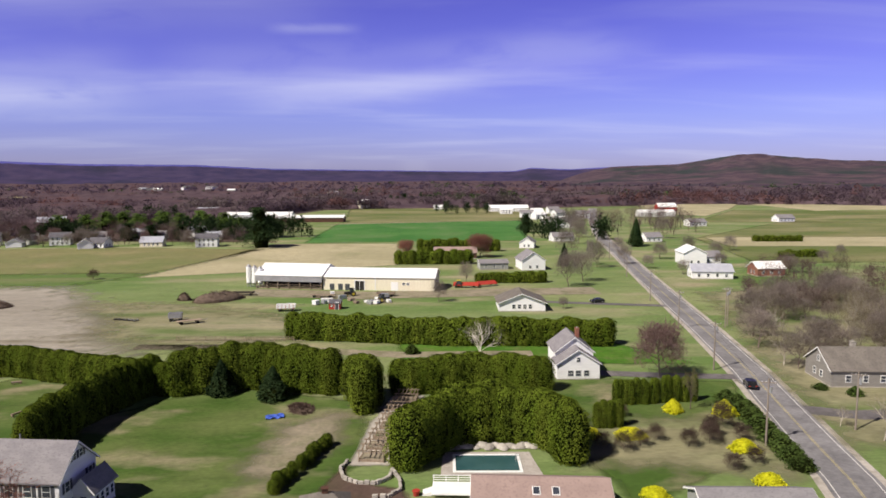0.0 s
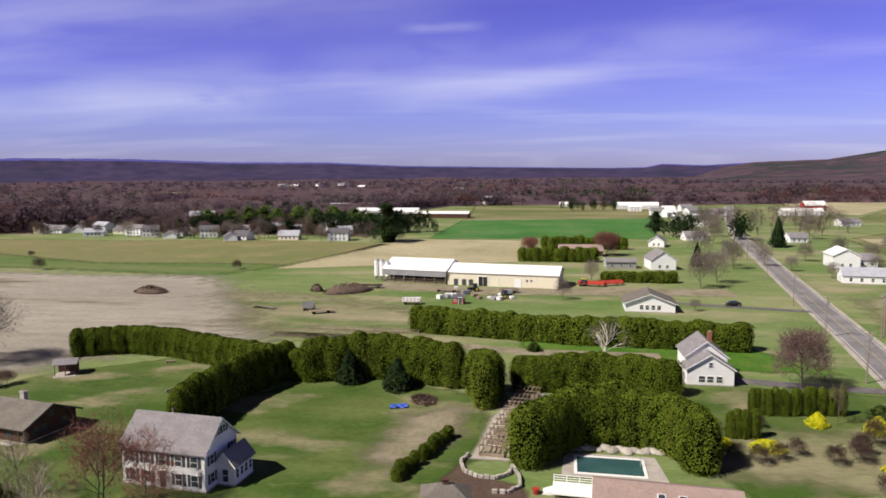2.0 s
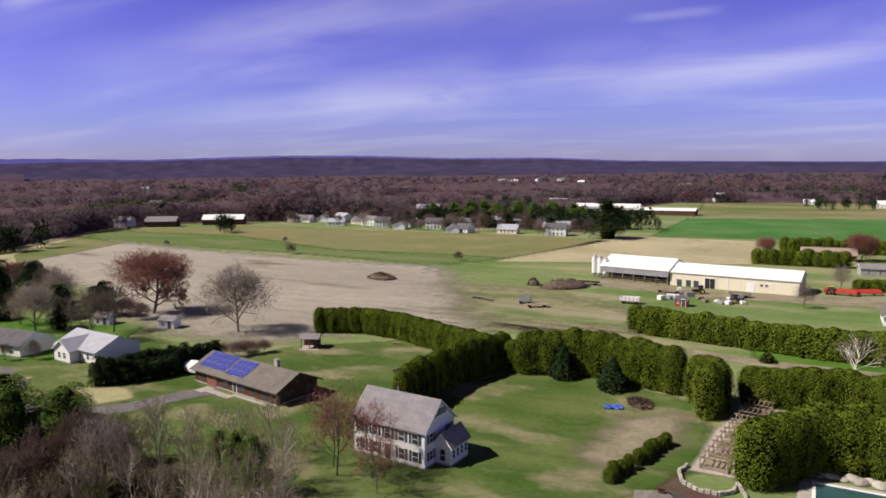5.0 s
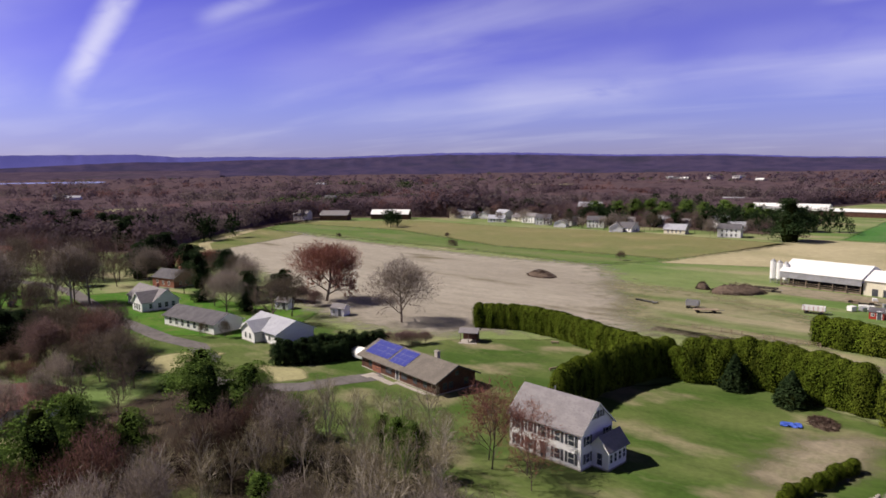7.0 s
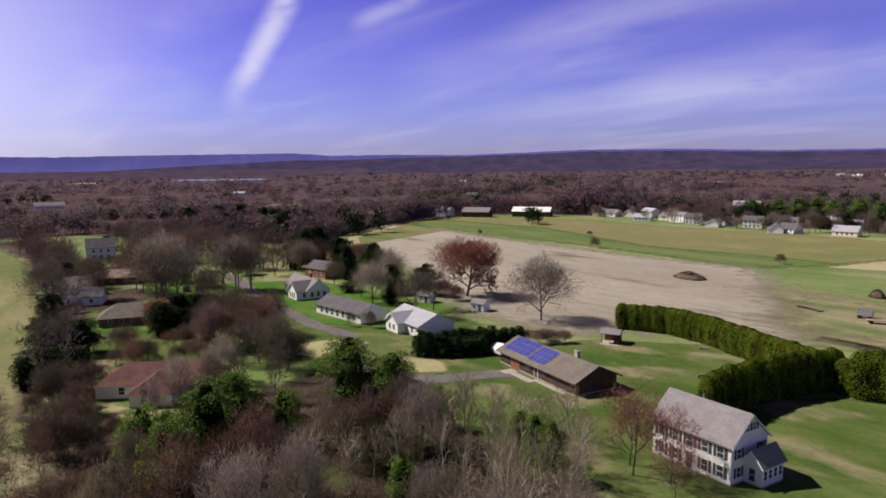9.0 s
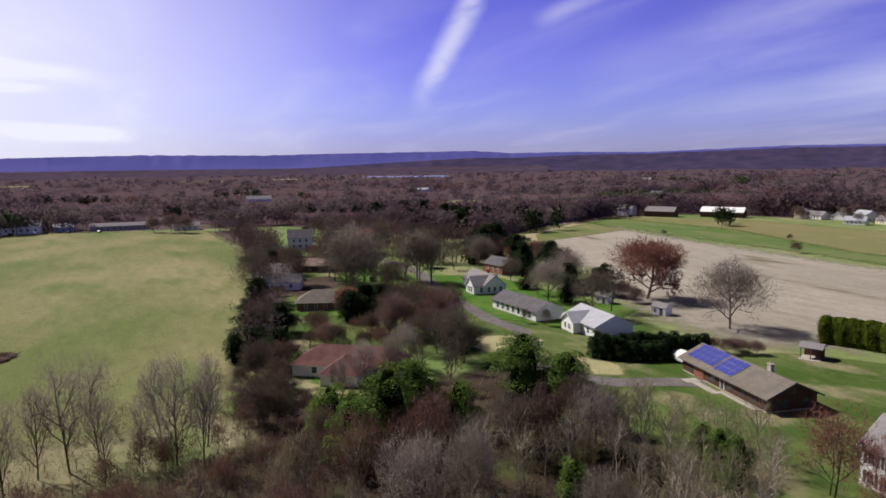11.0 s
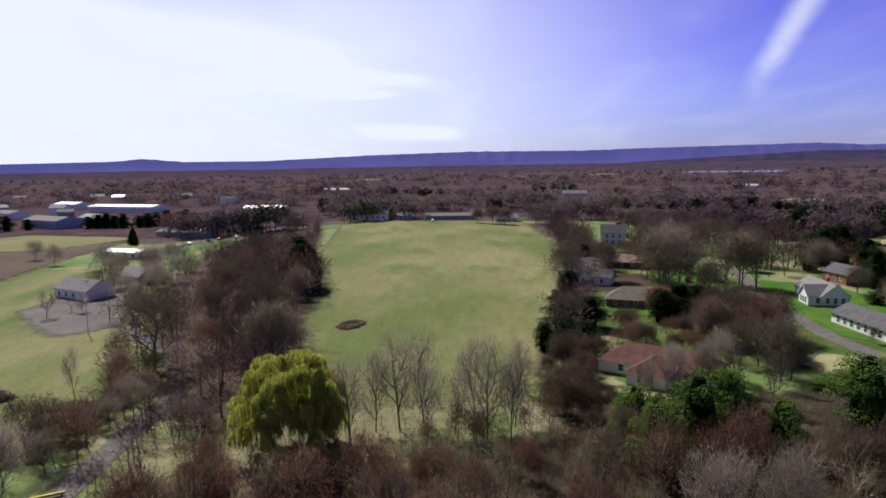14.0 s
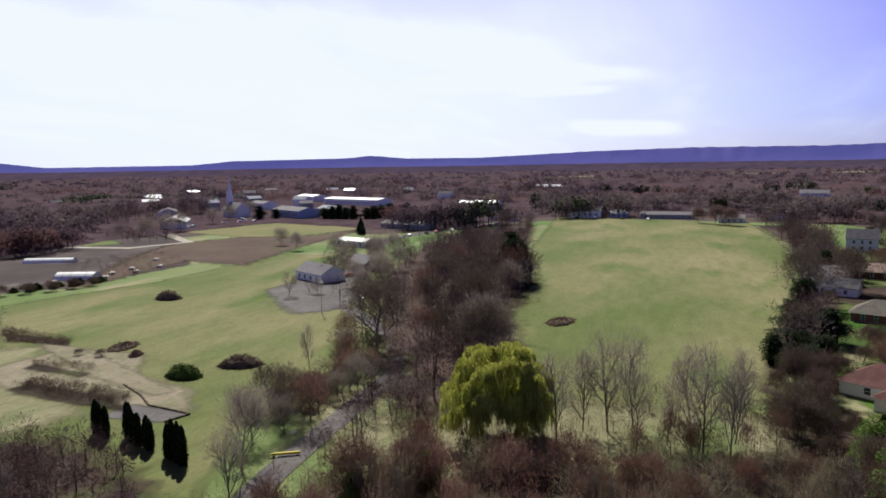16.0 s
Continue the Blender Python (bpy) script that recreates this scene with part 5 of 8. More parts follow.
# white gabled house by the road
wh = house("white_gabled_house", 30.3, 137.4, 90, 8.0, 7.6, 4.7, 2.9, "white_wall", "shingle_grey", "tall white gabled house with brick chimney and lower front gable", right=row(2, 5, 3.2, .9, 1.3), left=row(2, 5, 1.6, .9, 1.3), front=row(3, 7, 1.7, .9, 1.2), back=row(3, 7, 1.7, .9, 1.2), chimney=(-0.6, -1.2, "brick_wall"))
house("front_gable", -5.6, 0, 0, 4.2, 8.4, 3.3, 2.7, "white_wall", "shingle_grey", "lower gabled front of the white house", left=[(-1.5, 1.3, 1.1, 1.1), (0, 1.3, 1.1, 1.1), (1.6, 1.3, 1.0, 1.1), (0, 4.0, .7, .9)], front=row(2, 4, 1.6, .8, 1.2), parent=wh)

# white ranch with a broad gable
house("white_ranch", 29.3, 202.5, 88, 11.0, 13.6, 2.7, 2.6, "white_wall", "shingle_tan", "low white ranch house with a broad front gable", left=[(-2.4, 1.5, .9, 1.2), (-0.8, 1.5, .9, 1.2), (0.8, 1.5, .9, 1.2), (2.4, 1.5, .9, 1.2)], over=0.6)

# barns
NB = -8.5
lb = thing("open_barn", (-45.6, 250.2, 0), NB - 3, "long white-roofed open-fronted barn with dark stalls", "barn", "farm barns")
part("roof", prism(bmesh.new(), [(-9.6, 4.7), (0, 7.9), (9.6, 4.7), (9.6, 4.9), (0, 8.1), (-9.6, 4.9)], -12.6, 12.6), "white_metal", lb, "white sheet metal roof")
part("back_wall", boxes((-12.2, 12.2, 8.9, 9.1, 0, 4.9)), "white_metal", lb)
for sx in (-12.2, 12.2):
    part("end_wall", prism(bmesh.new(), [(-9.1, 3.6), (-9.1, 4.85), (0, 7.9), (9.1, 4.85), (9.1, 0), (-2, 0), (-2, 3.6)], sx - .1, sx + .1), "white_metal", lb)
part("fascia", boxes((-12.4, 12.4, -9.35, -9.2, 2.7, 4.75)), "steel", lb, "grey sheet metal fascia")
# Added near-black wall keeps the open front as dark as deep shade.
part("inner_wall", boxes((-12.0, 12.0, -3.2, -3.0, 0, 6.5)), "dark", lb, "added dark wall standing for the shade inside")
for i in range(7):
    part("post", boxes((-12.1 + i * 4.03 - .12, -12.1 + i * 4.03 + .12, -9.1, -8.86, 0, 4.3)), "timber", lb)
part("feed_rail", boxes((-12.1, 12.1, -8.9, -8.8, 0.9, 1.0), (-12.1, 12.1, -8.9, -8.8, 1.5, 1.6), (-12.1, 12.1, -8.6, -8.5, 0.0, 0.5)), "timber", lb)
rb = house("long_barn", -14.4, 243.4, NB, 39.4, 14.0, 4.6, 2.3, "cream_wall", "white_metal", "long low cream barn with a white metal roof", front=[(9.0, 2.4, .9, .7), (10.5, 2.4, .9, .7)], over=0.4, base=0.0, category="barn", group="farm barns", right=[(0, 2, 1, 1)])
# The open doorway is a near-black panel; inner shade is in its colour.
part("barn_door", boxes((-8.2, -5.0, -7.08, -6.95, 0, 3.3)), "dark", rb, "tall open doorway, its inner shade a near-black panel")
part("door_frame", boxes((-8.5, -8.2, -7.12, -6.95, 0, 3.5), (-5.0, -4.7, -7.12, -6.95, 0, 3.5), (-8.5, -4.7, -7.12, -6.95, 3.3, 3.6), (-6.65, -6.55, -7.12, -6.95, 0, 3.3)), "trim", rb)
for u in (-16.5, -13.5, -11.0):
    part("barn_door", boxes((u - .8, u + .8, -7.08, -6.95, 0, 2.2)), "shutter", rb, "grey side door")
part("white_panel", boxes((4.5, 7.0, -7.07, -6.95, 0, 3.0)), "white_metal", rb, "white sliding door")
part("corner_post", boxes((-1.2, -0.9, -7.1, -6.95, 0, 4.4)), "trim", rb)


def silo(x, y, h, r):
    s = thing("feed_silo", (x, y, 0), 0, "tall pale metal feed silo beside the barn", "silo", "feed silos")
    bm = bmesh.new()
    tube(bm, (0, 0, 1.6), (0, 0, h), r, r, 14)
    for k in range(5):
        tube(bm, (0, 0, 1.8 + k * (h - 2) / 5), (0, 0, 1.9 + k * (h - 2) / 5), r + .06, r + .06, 14)
    part("tank", bm, "white_metal", s)
    part("cap", tube(bmesh.new(), (0, 0, h), (0, 0, h + 0.8), r + .05, .2, 14), "steel", s)
    part("hopper", tube(bmesh.new(), (0, 0, 0.7), (0, 0, 1.6), .25, r, 14), "steel", s)
    for i in range(4):
        a = radians(45 + 90 * i)
        part("leg", boxes((math.cos(a) * r * .9 - .08, math.cos(a) * r * .9 + .08, math.sin(a) * r * .9 - .08, math.sin(a) * r * .9 + .08, -0.1, 1.9)), "steel", s)


for i in range(3):
    silo(-62.6 + i * 2.1, 247.0 - i * 0.3, 7.4 - 0.3 * i, 0.95)

# house with the pool, close under the flight
ph = house("pool_house", 13.4, 75.4, -5, 15.0, 10.5, 3.0, 2.2, "white_wall", "shingle_brown", "house with a pinkish-brown shingle roof and two skylights beside the pool", over=0.5, back=row(3, 12, 1.6, 1.2, 1.2), front=row(3, 12, 1.6, 1.2, 1.2))
for u in (-0.6, 1.6):
    sk = part("skylight", boxes((u - .45, u + .45, -.6, .6, 0, .1)), "trim", ph, "white-framed skylight")
    sk.matrix_basis = pose(0, -2.0, 3.0 + 2.2 * (1 - 2.0 / 5.25) + 0.18, 22.7, 0, 0)
    part("pane", boxes((u - .36, u + .36, -.5, .5, .09, .12)), "glass", sk)
house("grey_annexe", 37.5, 73.5, -3, 12.5, 7.0, 2.8, 1.5, "grey_wall", "shingle_grey", "low building with a grey-brown shingle roof", over=0.4, back=row(2, 9, 1.5, 1, 1))

# grey house beyond the road
house("taupe_house", 86.2, 127, -4, 19.0, 10.0, 3.3, 3.2, "taupe_wall", "shingle_tan", "taupe house with a broad brown-grey roof beyond the road", front=row(5, 16, 1.7, .9, 1.2), left=row(2, 5, 1.7, .9, 1.2) + [(0, 4.4, .9, 1.0)], right=row(2, 5, 1.7, .9, 1.2), chimney=(-3, 0.4, "stone"))

# houses beyond the wood
wa = house("white_cottage", -196, 97.5, -4, 18, 7.5, 2.8, 2.9, "white_wall", "shingle_grey", "white cottage with a grey roof and a front cross gable", front=row(6, 10, 1.5, 1.0, 1.5), right=row(3, 6, 1.5, .9, 1.4), over=0.4, chimney=(2.0, 0.6, "brick_wall"))
house("cross_gable", 5.4, -2.4, 90, 9.0, 6.4, 2.8, 2.6, "white_wall", "shingle_grey", "white cross gable", left=row(3, 4.6, 1.5, .9, 1.6), back=row(4, 7.6, 1.5, .9, 1.5), front=row(3, 6, 1.5, .9, 1.4), parent=wa)
house("white_ranch", -158.5, 91.5, 4, 21, 8.5, 2.7, 2.0, "white_wall", "shingle_dark", "low white ranch house with a dark grey roof", left=row(4, 7.4, 1.5, 1.1, 1.6), front=row(7, 18, 1.5, 1.2, 1.5), back=row(4, 14, 1.5, .9, 1.2), over=0.5)
wc = house("blue_roofed_house", -134, 96.8, -6, 15, 10, 2.8, 2.3, "white_wall", "shingle_blue", "white house with a pale blue-grey roof", left=row(3, 7, 1.5, .9, 1.2), front=row(4, 12, 1.5, .9, 1.2), over=0.5)
house("cross_gable", -1.5, -4.2, 90, 6, 6, 2.7, 2.0, "white_wall", "shingle_blue", "front gable", left=row(2, 4, 1.5, .8, 1.2), parent=wc)
for x, y, r in ((-160.5, 118.5, 20), (-141, 122.5, 15)):
    house("garden_shed", x, y, r, 4.2, 3.2, 2.1, 1.0, "white_wall", "shingle_grey", "small white garden shed with a grey roof", front=[(-1, 1.2, .7, .8)], door=(0.9,), over=0.2, base=0.0, category="shed", group="garden sheds")
house("brick_house", -224, 119, 10, 11, 8, 3.4, 2.4, "brick_wall", "shingle_dark", "red brick house with a dark roof", front=row(3, 9, 1.7, .9, 1.2), right=row(2, 5, 1.7, .9, 1.2), chimney=(3.5, 0.5, "brick_wall"))
rh = house("red_roofed_house", -127, 34, 56, 21, 9.5, 2.8, 2.6, "white_wall", "shingle_red", "white single-storey house under a weathered red hip roof", front=row(4, 16, 1.5, 1.0, 1.2), back=row(4, 16, 1.5, 1, 1.2), left=row(2, 6, 1.5, .9, 1.1), hip=4.2, over=0.6)
house("front_wing", 0.5, -5.6, 90, 8, 7, 2.7, 2.2, "white_wall", "shingle_red", "red-roofed front wing", left=row(2, 4, 1.5, .9, 1.2), hip=3.0, over=0.5, parent=rh)
house("tan_roofed_house", -191, 43.5, 70, 13.5, 9, 2.7, 2.6, "brick_wall", "shingle_tan", "brick house under a tan shingle hip roof", front=row(4, 11, 1.4, .8, 1.3), left=row(2, 6, 1.4, .8, 1.3), hip=4.0, over=0.7)
house("brown_house", -262, 56, 70, 15, 9, 2.7, 2.2, "brown_wall", "shingle_brown", "low brown house with a reddish-brown roof", front=row(3, 12, 1.5, .9, 1.2), over=0.5)
house("white_cottage", -227, 39, 70, 12, 8, 2.7, 2.2, "white_wall", "shingle_dark", "white cottage with a dark roof among trees", front=row(3, 9, 1.5, .9, 1.2), left=row(2, 5, 1.5, .9, 1.1))
house("grey_blue_house", -340, 68, 78, 12, 10, 5.6, 3.8, "white_wall", "shingle_dark", "tall white gabled house with dark roof among bare trees", left=row(2, 5, 1.6, .9, 1.3) + row(2, 5, 4.2, .9, 1.3) + [(0, 7, .8, 1)], front=row(3, 9, 1.6, .9, 1.3) + row(3, 9, 4.2, .9, 1.3))
house("far_white_house", -830, 121, 80, 28, 12, 4, 3.5, "white_wall", "shingle_grey", "far white farmhouse on a rise", front=row(6, 24, 2, 1.2, 1.4))

# tobacco barns
for x, y in ((-408, 354), (-379, 386)):
    b = house("dark_barn", x, y, 30, 30 if x > -400 else 22, 10, 4.2, 3.2, "brown_wall", "white_metal" if x > -400 else "shingle_grey", "dark brown barn with a pale metal roof" if x > -400 else "dark brown barn with a grey roof", over=0.4, base=0.0, category="barn", group="dark field barns")
    for i in range(8):
        part("vent_board", boxes((-12 + i * 3.2 if x > -400 else -9 + i * 2.4, -11.8 + i * 3.2 if x > -400 else -8.8 + i * 2.4, -5.05, -4.96, 0.3, 4.0)), "dark", b)

# street of white houses along the fallow field
RNG = random.Random(11)
STREET = [(-345, 424, 24), (-322, 432, 20), (-337, 420, 18), (-300, 428, 18), (-290, 407, 16), (-281, 420, 16), (-254, 404, 14), (-234, 410, 14), (-229, 396, 12), (-208, 402, 12), (-189, 387, 10), (-180, 390, 8), (-179, 434, 8), (-155, 396, 8), (-166, 440, 6), (-124, 386, 4), (-312, 596, 12), (-206, 430, 6), (-146, 446, 0), (-240, 446, 10), (-132, 430, 5), (-300, 470, 14), (-420, 420, 30), (-288, 474, 12), (-270, 412, 14), (-470, 370, 30), (-360, 450, 20)]
for i, (x, y, r) in enumerate(STREET):
    two = i % 3 == 0
    house("street_house", x + RNG.uniform(-4, 4), y + RNG.uniform(-1, 6), r + RNG.choice((0, 0, 0, 90, -25)) + RNG.uniform(-12, 12), RNG.uniform(10, 15), 8, 5.0 if two else 2.8, RNG.uniform(2, 2.8), RNG.choice(("white_wall", "white_wall", "white_wall", "cream_wall")), RNG.choice(("shingle_grey", "shingle_dark", "shingle_blue")), "white %s house beside the fallow field" % ("two-storey" if two else "single-storey"),
          front=row(4, 9.5, 1.5, .9, 1.3) + (row(4, 9.5, 3.9, .9, 1.2) if two else []), right=row(2, 5, 1.5, .9, 1.2), over=0.4, group="street houses")

# beyond the barns and along the road
for x, y, r, L, W, e, ri, wl_, rf, lab in (
        (106, 510, 5, 14, 9, 5.2, 3, "white_wall", "shingle_dark", "white two-storey house beside the road"),
        (84, 410, 10, 13, 8, 2.8, 2.4, "white_wall", "shingle_grey", "white cottage beside the road"),
        (58, 374, 75, 10, 8, 3.2, 2.8, "white_wall", "shingle_grey", "white house behind the far hedge"),
        (46, 289, 95, 12, 10, 4.4, 3.4, "white_wall", "shingle_grey", "white gabled house behind bare trees"),
        (30, 290, 5, 12, 8, 2.8, 1.2, "grey_wall", "shingle_grey", "grey low shed beside the white house"),
        (16, 330, 0, 20, 9, 2.8, 2.4, "brown_wall", "shingle_brown", "low house with a brownish-pink roof behind hedges"),
        (136, 402, 10, 10, 8, 3, 2.4, "white_wall", "shingle_grey", "white cottage across the road"),
        (120, 301, 85, 13, 10, 5.4, 2.6, "white_wall", "white_metal", "white two-storey farmhouse across the road"),
        (129, 303, 0, 8, 8, 3.2, 2.2, "white_wall", "shingle_grey", "white side wing across the road"),
        (111, 259, -8, 15, 8, 3.0, 2.4, "white_wall", "shingle_blue", "white house with a blue-grey roof across the road"),
        (136, 265, 3, 11, 8, 3.2, 2.2, "brick_wall", "white_metal", "red-walled outbuilding with a pale roof across the road"),
        (94, 745, 0, 42, 12, 4, 3, "white_wall", "white_metal", "long white barn at the far edge of the crop"),
        (220, 640, 0, 34, 12, 4, 2.4, "white_wall", "white_metal", "long white shed beyond the road"),
        (260, 725, 5, 20, 12, 5, 4, "red_paint", "white_metal", "red barn with a pale roof beyond the road"),
        (20, 800, 0, 12, 8, 3, 2, "white_wall", "white_metal", "small white building at the crop's edge"),
        (110, 560, 0, 24, 10, 3.2, 2.4, "white_wall", "white_metal", "long white building beside the road"),
        (210, 520, 10, 14, 9, 3.2, 2.4, "white_wall", "shingle_grey", "white house beyond the straw field"),
        (300, 560, 10, 15, 9, 3.4, 2.6, "white_wall", "shingle_grey", "white farmhouse beyond the straw field")):
    house("roadside_house" if "barn" not in lab and "shed" not in lab else "outbuilding", x, y, r, L, W, e, ri, wl_, rf, lab, front=row(max(2, int(L / 3.2)), L * .9, 1.5, .9, 1.2), left=row(2, W * .6, 1.5, .9, 1.2), right=row(2, W * .6, 1.5, .9, 1.2), over=0.4, category="house" if "barn" not in lab and "shed" not in lab else "barn")
for i in range(9):
    house("hillside_house", 300 + 52 * i + (i % 3) * 9, 985 + (i * 37) % 40 - 10 * i, 10 * (i % 4), 14 + i % 4, 9, 3 + (i % 3), 2.4, "white_wall", ("shingle_grey", "white_metal", "shingle_dark")[i % 3], "white house at the foot of the wooded hill", front=row(3, 11, 1.6, 1, 1.3), group="hillside houses")
for i, (x, y) in enumerate(((98, 640), (112, 668), (128, 640), (86, 700), (134, 700), (104, 610), (146, 620))):
    house("village_house", x, y, 15 * (i % 3), 12, 8, 4.4, 2.6, "white_wall", ("shingle_grey", "white_metal")[i % 2], "white village house at the end of the crop", front=row(3, 9, 1.6, 1, 1.3) + row(3, 9, 3.6, 1, 1.1), group="village houses")
lf = house("long_shed", -105, 596, -2, 76, 14, 4.0, 1.8, "brown_wall", "white_metal", "very long low shed with a white roof behind the crop", over=0.5, base=0.0, category="barn")
house("long_shed", -150, 640, 0, 60, 16, 4.0, 2.4, "white_wall", "white_metal", "long pale-roofed greenhouse shed behind the crop", over=0.4, base=0.0, category="barn")


# church and town
ch = house("church", -465, -350, 60, 24, 13, 6.5, 5.5, "white_wall", "shingle_grey", "white wooden church with a tall spire", front=row(4, 20, 4, 1.2, 3), back=row(4, 20, 4, 1.2, 3), category="church")
bm = boxes((-14.5, -10.5, -2.2, 2.2, 0, 17), (-14.1, -10.9, -1.8, 1.8, 17, 21))
part("tower", bm, "white_wall", ch)
part("spire", tube(bmesh.new(), (-12.5, 0, 21), (-12.5, 0, 34), 1.7, 0.05, 8), "white_wall", ch, "slender white spire")
for i, (x, y, r, L, W, e, ri, wm, rm, lab) in enumerate((
        (-438, -395, 40, 26, 14, 6, 3, "white_wall", "shingle_grey", "white building beside the church"),
        (-372, -330, 35, 30, 16, 5, 3, "white_wall", "white_metal", "commercial building with a white roof"),
        (-473, -300, 60, 44, 18, 6, 2.5, "blue_wall", "shingle_grey", "blue-fronted store building with grey roof"),
        (-505, -285, 60, 26, 14, 5, 2.5, "grey_wall", "shingle_blue", "grey store building with blue-grey roof"),
        (-640, -330, 70, 80, 22, 6, 1.5, "white_wall", "white_metal", "long factory with a white roof"),
        (-700, -420, 60, 40, 18, 6, 2, "white_wall", "white_metal", "white warehouse with a pale roof"),
        (-560, -390, 60, 30, 16, 6, 2, "white_wall", "shingle_grey", "white town building with grey roof"),
        (-306, -160, 75, 20, 10, 3, 1.0, "white_wall", "white_metal", "white flat-roofed building beside the lot"),
        (-400, -172, 70, 36, 12, 3, 1.8, "grey_wall", "shingle_grey", "long grey-roofed building on the town street"),
        (-440, -150, 70, 20, 12, 4, 2.6, "white_wall", "shingle_dark", "white house on the town street"),
        (-470, -128, 80, 18, 11, 4, 2.6, "white_wall", "shingle_grey", "white house with grey roof on the town street"),
        (-210, -125, 62, 17, 10, 3.0, 2.8, "white_wall", "shingle_grey", "white house with a grey roof beside the lot"),
        (-236, -120, 60, 12, 9, 3.0, 2.6, "grey_wall", "shingle_grey", "grey house among bare trees"),
        (-505, -75, 92, 22, 10, 5.2, 3.0, "white_wall", "shingle_grey", "white house at the far end of the meadow"),
        (-512, -52, 92, 12, 9, 3, 2.4, "blue_wall", "shingle_blue", "pale blue house at the far end of the meadow"),
        (-505, -18, 90, 36, 9, 3, 1.8, "grey_wall", "shingle_grey", "long grey house at the far end of the meadow"),
        (-480, 22, 90, 16, 9, 3, 2, "white_wall", "shingle_grey", "white house at the meadow's corner"),
        (-540, 8, 90, 20, 9, 3, 2, "white_wall", "shingle_dark", "white house behind the meadow"),
        (-620, -190, 80, 40, 14, 4, 2, "white_wall", "white_metal", "white shed among far trees"))):
    house("town_building", x, y, r, L, W, e, ri, wm, rm, lab, front=row(int(L / 4), L * .9, e * .5, 1.2, 1.4), left=row(2, W * .6, e * .5, 1.2, 1.4), back=row(int(L / 4), L * .9, e * .5, 1.2, 1.4), over=0.3, category="building")


def greenhouse(x, y, rz, length, r, label):
    g = thing("poly_tunnel", (x, y, 0), rz, label, "greenhouse", "poly tunnels")
    n = 10
    bm = bmesh.new()
    prism(bm, [(math.cos(math.pi * i / n) * r, math.sin(math.pi * i / n) * r * 0.75) for i in range(n + 1)], -length / 2, length / 2)
    part("cover", bm, "white_metal", g)
    for k in range(6):
        bm = bmesh.new()
        u = -length / 2 + length * k / 5
        prism(bm, [(math.cos(math.pi * i / n) * (r + .05), math.sin(math.pi * i / n) * (r + .05) * 0.75) for i in range(n + 1)], u - .06, u + .06)
        part("hoop", bm, "steel", g)


greenhouse(-219, -264, -68, 21, 2.6, "long low white poly tunnel")
greenhouse(-187, -213, -70, 14, 3.6, "low white poly tunnel at the meadow's edge")

# scattered far houses whose roofs stand above the bare woods
SPECKS = [(-607, 1604), (-574, 1690), (-601, 1780), (-640, 1640), (-536, 1790), (-515, 1690), (-680, 1700), (-399, 1456), (-155, 1207), (-70, 830), (-863, 342), (-874, 330), (-954, -202), (-930, -178), (-560, 480), (-1080, 900),
          (-598, -428), (-572, -355), (-839, -470), (-560, -452), (-781, -412), (-836, -567), (-720, -520), (-690, -250), (-640, -480), (-520, -420), (-500, -470), (-760, -640), (-600, -560), (-480, -560), (-540, -330), (-800, -340)]
for i, (x, y) in enumerate(SPECKS):
    far = math.hypot(x, y)
    two = i % 3
    house("far_house", x, y, RNG.uniform(-40, 40) + math.degrees(math.atan2(y, x)) + 90, RNG.uniform(9, 13) * (1 + far / 3000), 8 + far / 400, 6.2 + two * 0.8 + far / 500, RNG.uniform(2, 3.4), RNG.choice(("white_wall", "white_wall", "cream_wall", "grey_wall")), RNG.choice(("shingle_grey", "shingle_dark", "white_metal", "shingle_blue")), "far pale house showing above leafless trees", front=row(4, 10, 5.5, 1.1, 1.5), over=0.4, group="far houses")
for x, y, r in ((-293, 552, 20), (-216, 700, 5)):
    house("far_barn", x, y, r, 20, 12, 4.5, 3.6, "brown_wall", "shingle_blue", "far brown barn with a pale grey roof", over=0.5, base=0.0, category="barn", group="far barns")
house("white_farmhouse", -432, 341, 25, 12, 9, 5.0, 3.0, "white_wall", "shingle_grey", "white farmhouse beside the dark barns", front=row(3, 9, 1.6, .9, 1.3) + row(3, 9, 4, .9, 1.2))
for x, y, r, L in ((-508, 52, 85, 14), (-443, 114, 75, 13), (-380, 120, 75, 12), (-286, 108, 70, 12), (-246, 40, 75, 13)):
    house("neighbour_house", x, y, r, L, 9, 5.2 if L > 13 else 3.0, 3.0, RNG.choice(("white_wall", "white_wall", "grey_wall", "brick_wall")), RNG.choice(("shingle_dark", "shingle_grey", "shingle_brown")), "house with a dark gabled roof among leafless trees", front=row(4, 10, 1.6, .9, 1.3), left=row(2, 5, 1.6, .9, 1.3), over=0.4, group="neighbour houses")


# ---- hedges and trees ----
hedge("tall dark arborvitae hedge between the lawns", [[(-54.5, 91.5), (-56, 100), (-55, 110), (-52.5, 119), (-49.5, 126)]], 7.4, 1.75, 1.15, seed=1, vary=0.05)
hedge("trimmed arborvitae hedge behind the garden", [[(-103, 134), (-92.4, 139), (-81, 137), (-67, 132), (-47, 123.5)]], 6.2, 1.8, 1.6, seed=2, vary=0.03)
hedge("tall arborvitae hedge behind the back lawn", [[(-45.5, 123.5), (-33, 128), (-16, 123.5)], [(-13, 121), (-8, 116)]], 8.6, 2.2, 1.8, seed=3, vary=0.07)
hedge("arborvitae hedge beside the garden", [[(-5, 123), (11, 125.5), (23, 123)]], 6.6, 2.3, 1.8, seed=4, vary=0.06)
